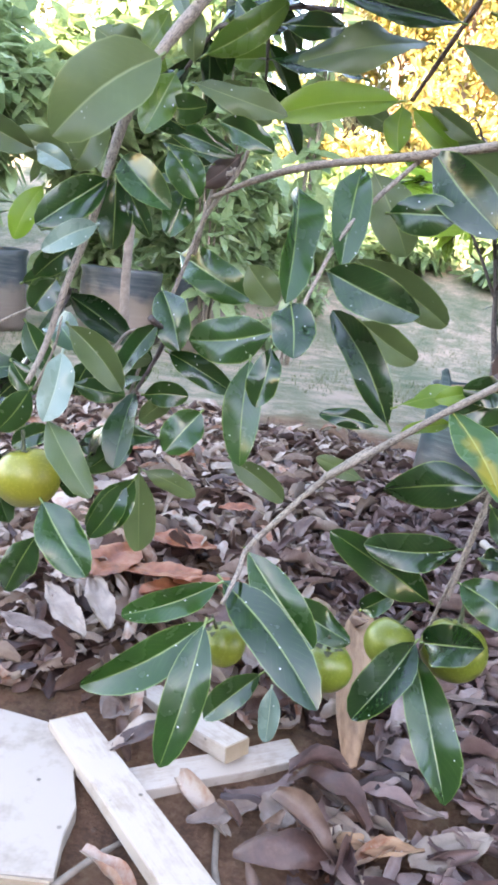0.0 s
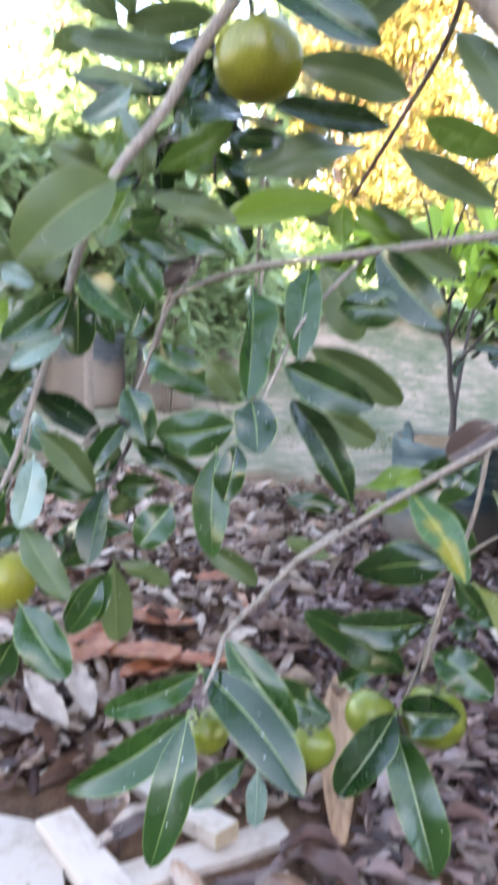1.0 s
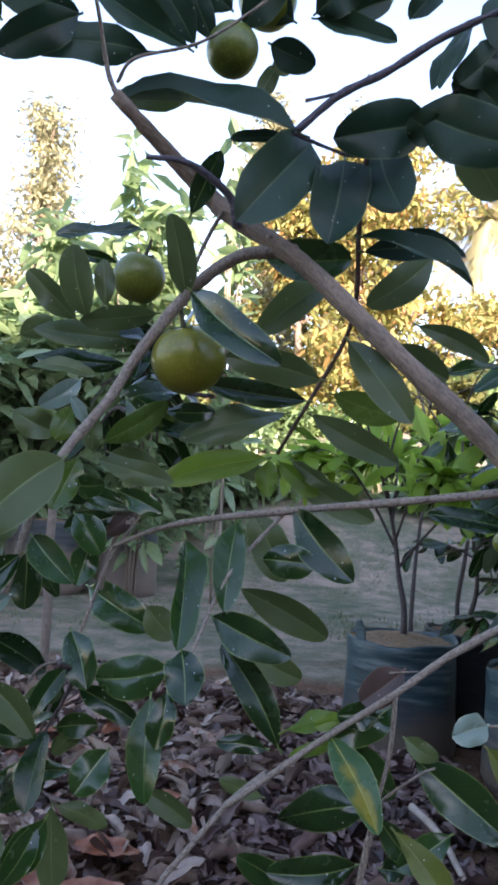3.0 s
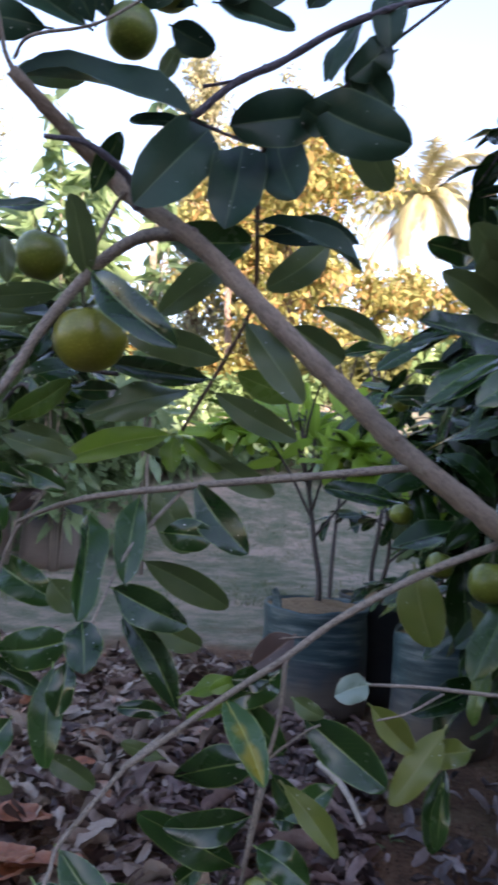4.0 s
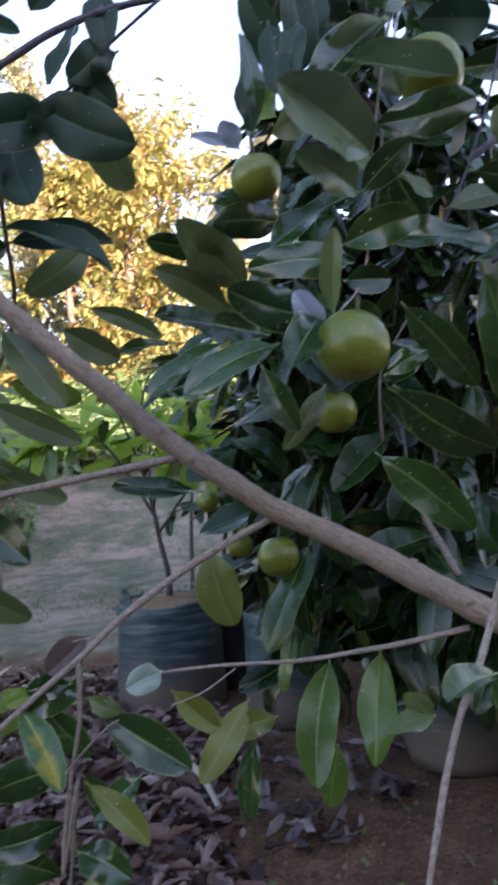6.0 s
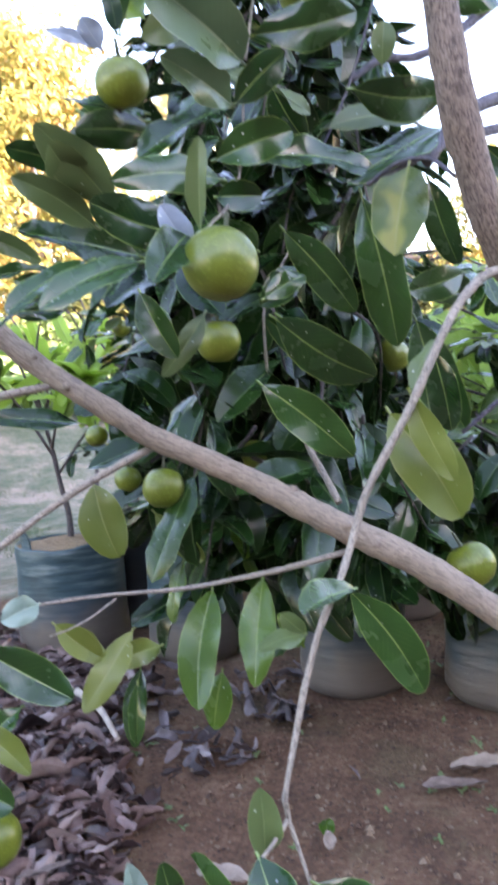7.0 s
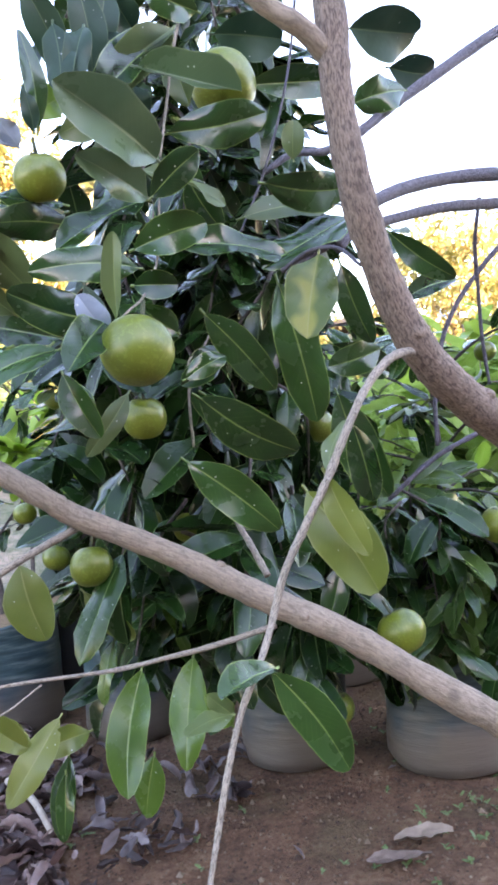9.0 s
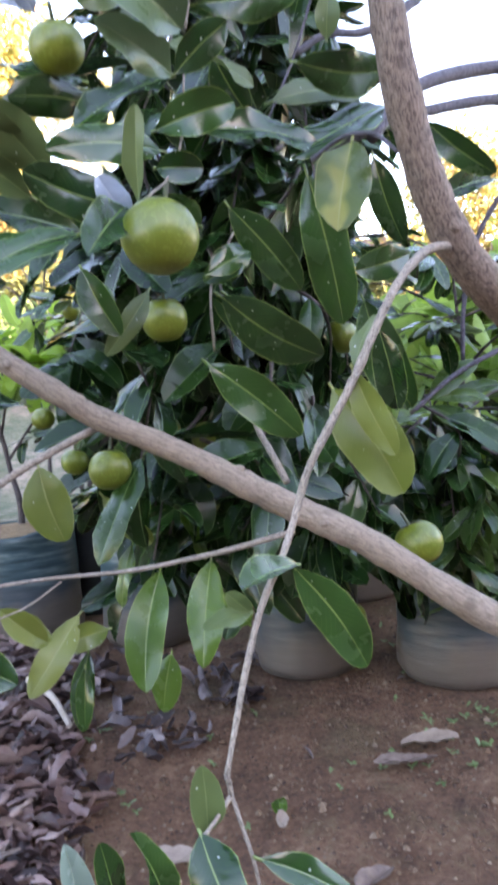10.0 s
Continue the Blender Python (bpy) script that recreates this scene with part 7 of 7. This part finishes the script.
def dry_leaf(bm_lists, at, length, width, turn, tilt, curl, rng):
    """One fallen leaf, creased along its midrib, rolled and crumpled, appended to the lists."""
    verts, faces = bm_lists
    b = len(verts)
    m = Matrix.Translation(at) @ pose(0, 0, 0, rng.gauss(0, tilt), rng.gauss(0, tilt), turn)
    twist, ph, arch = rng.gauss(0, 0.7), rng.random() * 90, rng.gauss(0, 0.12)
    segs = 9
    cut, end = rng.uniform(0, 0.10), rng.uniform(0.90, 1.0)
    for i in range(segs + 1):
        s = cut + (end - cut) * i / segs
        w = width / 2 * math.sin(math.pi * (0.03 + 0.94 * s)) ** 0.65
        for c in (-1, -0.72, -0.38, 0.0, 0.38, 0.72, 1):
            edge = 1 + 0.3 * noise.noise(Vector((s * 6, ph, c))) * abs(c)
            roll = curl * abs(c) ** 1.4
            z = w * roll + arch * length * (1 - (2 * s - 1) ** 2) + twist * w * c * (s - 0.5)
            z += 0.10 * length * noise.noise(Vector((s * 4 + ph, c * 1.3, 2))) + 0.035 * length * noise.noise(Vector((s * 11 + ph, c * 3.5, 8)))
            verts.append(tuple(m @ Vector(((s - 0.5) * length, c * w * edge * (1 - 0.42 * min(1.2, abs(roll))), z))))
    for i in range(segs):
        for k in range(6):
            a = b + 7 * i + k
            faces.append((a, a + 7, a + 8, a + 1))


def litter(name, count, spot, sizes, mat, label, seed, lift):
    rng = random.Random(seed)
    lists = ([], [])
    made = 0
    while made < count:
        x, y = spot(rng)
        if x is None:
            continue
        made += 1
        ln = rng.uniform(*sizes) * rng.choice((0.6, 0.8, 1.0, 1.0))
        dry_leaf(lists, (x, y, ground_z(x, y) + 0.012 + rng.random() * lift), ln, ln * rng.uniform(0.24, 0.44), rng.uniform(0, 360), 20, rng.uniform(-1.0, 1.5), rng)
    tagged(new(name, raw(name, lists[0], lists[1], mat)), label, "dry leaves", kind="stuff")


def carpet(rng):
    y = 0.45 + 3.6 * rng.random() ** 1.5
    x = rng.uniform(-2.4, 1.3)
    wob = 0.25 * noise.noise(Vector((x * 2, y * 2, 3.0))) + 0.1 * noise.noise(Vector((x * 7, y * 7, 5.0)))
    edge = 0.52 + 0.05 * math.sin(y * 5) + 0.20 * max(0.0, min(1.0, (y - 1.5) / 0.25)) + 0.2 * (y > 1.9) + 0.45 * wob
    keep = 1.0 if x < edge else max(0, 1 - (x - edge) / 0.16)
    rim = math.hypot((x + 0.45) / 1.75, (y - 2.05) / 1.75) + 0.5 * wob
    if y > 1.9 or x < -0.9:
        keep *= max(0.0, min(1.0, (1.06 - rim) / 0.10))
    if y < 0.75:
        keep *= max(0.0, (y - 0.45 + wob) / 0.3)
    if y < 1.0:
        keep *= 0.30 if x < 0.12 and y < 0.86 else 0.55
    if x < -0.10 and 0.60 < y < 1.08:
        keep = 0.0
    for ax, ay, bx, by in ((-0.178, 1.008, 0.080, 0.670), (-0.055, 0.902, 0.181, 1.016), (-0.082, 1.135, 0.089, 0.966), (0.30, 1.25, 0.264, 0.95), (-0.16, 0.66, -0.05, 0.80)):
        t = max(0, min(1, ((x - ax) * (bx - ax) + (y - ay) * (by - ay)) / ((bx - ax) ** 2 + (by - ay) ** 2)))
        if math.hypot(x - ax - t * (bx - ax), y - ay - t * (by - ay)) < (0.035 if ax > 0.2 else 0.052):
            keep = 0.0
    return (x, y) if rng.random() < keep else (None, None)


def fresh(rng):
    x, y = carpet(rng)
    return (x, y) if x is not None and x < 0.24 + 0.35 * max(0.0, y - 1.7) + rng.gauss(0, 0.08) else (None, None)


def soil_edge(rng):
    x, y = carpet(rng)
    return (x, y) if x is not None and x > 0.20 + 0.35 * max(0.0, y - 1.7) + rng.gauss(0, 0.08) else (None, None)


def patch(rng):
    cx, cy, w = rng.choice(((0.97, 1.50, 0.07), (1.32, 1.86, 0.09), (1.27, 1.62, 0.05), (0.88, 1.72, 0.10), (1.02, 2.0, 0.12)))
    return (rng.gauss(cx, w), rng.gauss(cy, w * 0.8))


def strays(rng):
    x, y = rng.uniform(0.7, 2.2), rng.uniform(0.85, 2.4)
    return (x, y) if rng.random() < 0.5 else (None, None)


litter("leaf_litter", 6600, fresh, (0.06, 0.165), LITTER, "thick carpet of curled reddish-brown fallen leaves", 5, 0.032)
litter("leaf_litter", 1900, soil_edge, (0.06, 0.135), DARK_LITTER, "dark fallen leaves at the edge of the soil", 25, 0.026)
litter("leaf_litter", 95, patch, (0.06, 0.12), GREY_LITTER, "loose heap of grey fallen leaves on soil", 6, 0.03)
litter("leaf_litter", 7, strays, (0.04, 0.08), GREY_LITTER, "scattered grey fallen leaves on soil", 7, 0.004)


def fallen(x, y, length, turn, mat, seed, label, lift=0.035, wide=0.42):
    """One dry leaf with a ragged outline, creased along the middle and crumpled."""
    rng = random.Random(seed)
    verts, faces = [], []
    curl, roll, ph = rng.uniform(0.15, 0.5), rng.uniform(-0.4, 0.4), rng.random() * 40
    n, k = 18, 10
    for i in range(n + 1):
        u = i / n
        w = 0.5 * wide * length * max(0.04, math.sin(math.pi * (0.03 + 0.94 * u ** 0.9))) ** 0.7
        for j in range(k + 1):
            c = 2 * j / k - 1
            edge = 1 + 0.22 * noise.noise(Vector((u * 9, (c > 0) * 5 + ph, 0))) * abs(c)
            z = curl * w * abs(c) ** 1.2 + 0.10 * length * (2 * u - 1) ** 2 * curl + roll * w * c * (u - 0.5)
            z += 0.055 * length * noise.noise(Vector((u * 5 + ph, c * 2.2, 1))) + 0.02 * length * noise.noise(Vector((u * 15 + ph, c * 6, 7)))
            verts.append(((u - 0.5) * length, c * w * edge * (1 - 0.2 * curl), z))
    for i in range(n):
        for j in range(k):
            b = i * (k + 1) + j
            faces.append((b, b + k + 1, b + k + 2, b + 1))
    ob = new("fallen_leaf", raw("fallen_leaf", verts, faces, mat))
    ob.matrix_world = pose(x, y, ground_z(x, y) + lift, rng.uniform(-8, 8), rng.uniform(-8, 8), turn)
    tagged(ob, label, "fallen leaf", "single fallen leaves")


fallen(-0.096, 1.400, 0.17, 5, RUSTY, 1, "broad rust-red fallen leaf on the litter", 0.068, 0.6)
fallen(-0.30, 1.84, 0.15, 30, PALE_LEAF, 11, "broad pinkish fallen leaf on the litter", 0.07, 0.55)
fallen(-0.36, 2.48, 0.16, 10, RUSTY, 12, "broad rust-red fallen leaf on the litter", 0.07, 0.5)
fallen(-0.15, 2.56, 0.15, 60, RUSTY, 13, "broad rust-red fallen leaf on the litter", 0.07, 0.5)
fallen(-0.196, 1.424, 0.17, 70, RUSTY, 14, "broad rust-red fallen leaf on the litter", 0.068, 0.6)
fallen(-0.387, 2.278, 0.16, 20, RUSTY, 31, "broad rust-red fallen leaf on the litter", 0.062, 0.55)
fallen(-0.065, 1.555, 0.15, -15, RUSTY, 32, "broad rust-red fallen leaf on the litter", 0.062, 0.55)
fallen(-0.069, 1.352, 0.14, 40, RUSTY, 33, "broad rust-red fallen leaf on the litter", 0.062, 0.55)
fallen(-0.308, 1.843, 0.15, 80, RUSTY, 34, "broad rust-red fallen leaf on the litter", 0.062, 0.55)
fallen(0.042, 1.832, 0.10, 10, RUSTY, 35, "broad rust-red fallen leaf on the litter", 0.062, 0.55)
fallen(0.01, 1.38, 0.16, 15, RUSTY, 2, "broad rust-red fallen leaf on the litter", 0.06, 0.5)
fallen(-0.02, 2.35, 0.13, 60, PALE_LEAF, 3, "pale pinkish fallen leaf on the litter", 0.07, 0.6)
fallen(0.155, 0.862, 0.085, 70, DARK_LEAF, 21, "rounded brownish-grey fallen leaf on the soil", 0.034, 0.75)
fallen(-0.100, 1.035, 0.085, 60, DARK_LEAF, 22, "rounded grey fallen leaf beside the planks", 0.036, 0.8)
fallen(0.075, 0.850, 0.10, 20, DARK_LEAF, 24, "narrow brown fallen leaf beside a plank", 0.026, 0.35)
fallen(0.260, 0.885, 0.12, -30, DARK_LEAF, 25, "narrow dull brown fallen leaf on the soil", 0.032, 0.3)
fallen(-0.249, 1.237, 0.21, -57, PALE_LEAF, 41, "long pale curled fallen leaf on the litter", 0.060, 0.26)
fallen(-0.192, 1.269, 0.19, -68, PALE_LEAF, 42, "long pale curled fallen leaf on the litter", 0.062, 0.30)
fallen(-0.296, 1.188, 0.14, -24, DARK_LEAF, 43, "narrow brown fallen leaf on the litter", 0.058, 0.36)
fallen(0.491, 1.156, 0.10, -11, DARK_LEAF, 44, "rolled brown fallen leaf on the litter", 0.050, 0.26)
fallen(0.338, 0.896, 0.10, -32, DARK_LEAF, 45, "rolled brown fallen leaf on the soil", 0.040, 0.24)
fallen(0.237, 0.843, 0.10, -45, PALE_LEAF, 46, "curled pale brown fallen leaf on the soil", 0.040, 0.32)
fallen(0.463, 0.951, 0.085, -76, DARK_LEAF, 47, "broad dull brown fallen leaf on the soil", 0.036, 0.6)
fallen(0.387, 0.838, 0.13, 22, PALE_LEAF, 4, "pale tan fallen leaf on the soil", 0.03, 0.5)
fallen(0.268, 0.81, 0.15, 6, BROWN_WOOD, 5, "narrow tan fallen leaf on the soil", 0.045, 0.22)
fallen(1.495, 1.075, 0.14, -38, PALE_LEAF, 6, "broad brown fallen leaf on bare soil", 0.022, 0.5)
fallen(1.39, 1.045, 0.15, -26, DARK_LEAF, 7, "curled grey-brown fallen leaf on bare soil", 0.022, 0.4)
fallen(1.038, 1.026, 0.055, 60, PALE_LEAF, 8, "pale brown fallen leaf on bare soil", 0.022, 0.5)
fallen(1.077, 0.775, 0.10, 12, DARK_LEAF, 15, "small crumpled dark fallen leaf on bare soil", 0.020, 0.55)
fallen(0.804, 1.044, 0.11, -50, PALE_LEAF, 16, "pale pinkish fallen leaf on bare soil", 0.022, 0.55)


def green_leaf(x, y, length, turn, seed):
    rng = random.Random(seed)
    v, f, uv = leaf_shape(length, length * 0.5, 0.25, 0.4, 0.15, rng, 8)
    ob = new("fallen_leaf", raw("fallen_leaf", v, f, LEAF["k"], uv))
    ob.matrix_world = pose(x, y, ground_z(x, y) + 0.014, 0, -12, turn)
    tagged(ob, "small green leaf fallen on bare soil", "fallen leaf", "single fallen leaves")


green_leaf(1.046, 1.045, 0.07, 62, 3)

for i, (a, b, r) in enumerate([((0.745, 1.97, 0.085), (0.772, 1.62, 0.055), 0.011), ((0.55, 1.50, 0.03), (0.80, 1.66, 0.02), 0.006), ((-0.16, 0.66, 0.012), (-0.05, 0.80, 0.020), 0.0050), ((0.105, 0.70, 0.015), (0.07, 0.86, 0.022), 0.0055), ((0.40, 1.20, 0.04), (0.52, 0.98, 0.03), 0.006), ((-0.5, 2.1, 0.08), (0.25, 1.95, 0.09), 0.006), ((0.2, 1.7, 0.09), (0.6, 1.55, 0.05), 0.006), ((-0.6, 1.35, 0.06), (-0.25, 1.2, 0.05), 0.007)]):
    bm = bmesh.new()
    mid = [(p + q) / 2 + 0.012 * (-1) ** i for p, q in zip(a, b)]
    tube(bm, [(*a, r), (*mid, r * 0.9), (*b, r * 0.7)], 7, 0.2, 4)
    tagged(part("stick", bm, PALE_WOOD if i == 0 else STICK), "pale bare stick lying on the soil" if i == 0 else "thin dry stick lying on the litter", "stick", "sticks on the litter")


def grass(count, seed):
    rng = random.Random(seed)
    verts, faces = [], []
    for _ in range(count):
        y = 3.9 + 11.5 * rng.random() ** 1.5
        x = rng.uniform(-0.55, 0.62) * (y + 1.5) + 0.6
        if noise.noise(Vector((x * 0.8, y * 0.8, 3))) + 0.25 * rng.random() < 0.06:
            continue
        z = ground_z(x, y)
        for _ in range(3):
            a, h = rng.random() * 6.3, rng.uniform(0.010, 0.042)
            px, py = x + rng.gauss(0, 0.03), y + rng.gauss(0, 0.03)
            b = len(verts)
            verts += [(px - 0.005 * math.sin(a), py + 0.005 * math.cos(a), z - 0.01), (px + 0.005 * math.sin(a), py - 0.005 * math.cos(a), z - 0.01), (px + 0.5 * h * math.cos(a), py + 0.5 * h * math.sin(a), z + h)]
            faces.append((b, b + 1, b + 2))
    tagged(new("grass", raw("grass", verts, faces, GRASS)), "short patchy grass, green and dry", "grass", kind="stuff")


grass(16000, 8)


def clods(count, seed):
    """Small crumbs of earth and pebbles on the bare soil."""
    rng = random.Random(seed)
    verts, faces = [], []
    for _ in range(count):
        y = 0.7 + 1.9 * rng.random()
        x = rng.uniform(0.55, 2.6)
        r = rng.uniform(0.0018, 0.0056) * (2.1 if rng.random() < 0.08 else 1)
        z = ground_z(x, y) + r * 0.3
        b = len(verts)
        for dx, dy, dz in ((1, 0, 0), (-1, 0, 0), (0, 1, 0), (0, -1, 0), (0, 0, 0.8), (0, 0, -0.7)):
            verts.append((x + dx * r * rng.uniform(0.7, 1.3), y + dy * r * rng.uniform(0.7, 1.3), z + dz * r))
        for a, c in ((0, 2), (2, 1), (1, 3), (3, 0)):
            faces += [(b + a, b + c, b + 4), (b + c, b + a, b + 5)]
    tagged(new("soil_crumb", raw("soil_crumb", verts, faces, CRUMB, smooth=False)), "crumbs of brown earth and small pebbles", "soil", kind="stuff")


def weeds(count, seed):
    rng = random.Random(seed)
    verts, faces, uvs = [], [], []
    for _ in range(count):
        x, y = (rng.gauss(1.75, 0.18), rng.gauss(1.05, 0.12)) if rng.random() < 0.6 else (rng.uniform(0.75, 2.2), rng.uniform(0.9, 2.0))
        for _ in range(rng.randint(3, 6)):
            m = Matrix.Translation((x, y, ground_z(x, y) + 0.004)) @ pose(0, 0, 0, 0, rng.uniform(-60, -5), rng.uniform(0, 360))
            ln = rng.uniform(0.008, 0.022)
            leaf_shape(ln, ln * 0.5, 0.2, 0.5, 0.1, rng, 4, petiole=0.2, verts=verts, faces=faces, uvs=uvs, m=m)
    tagged(new("weeds", raw("weeds", verts, faces, FAR["green"], uvs)), "tiny green weeds sprouting from bare soil", "weeds", kind="stuff")


clods(11000, 12)
weeds(110, 13)
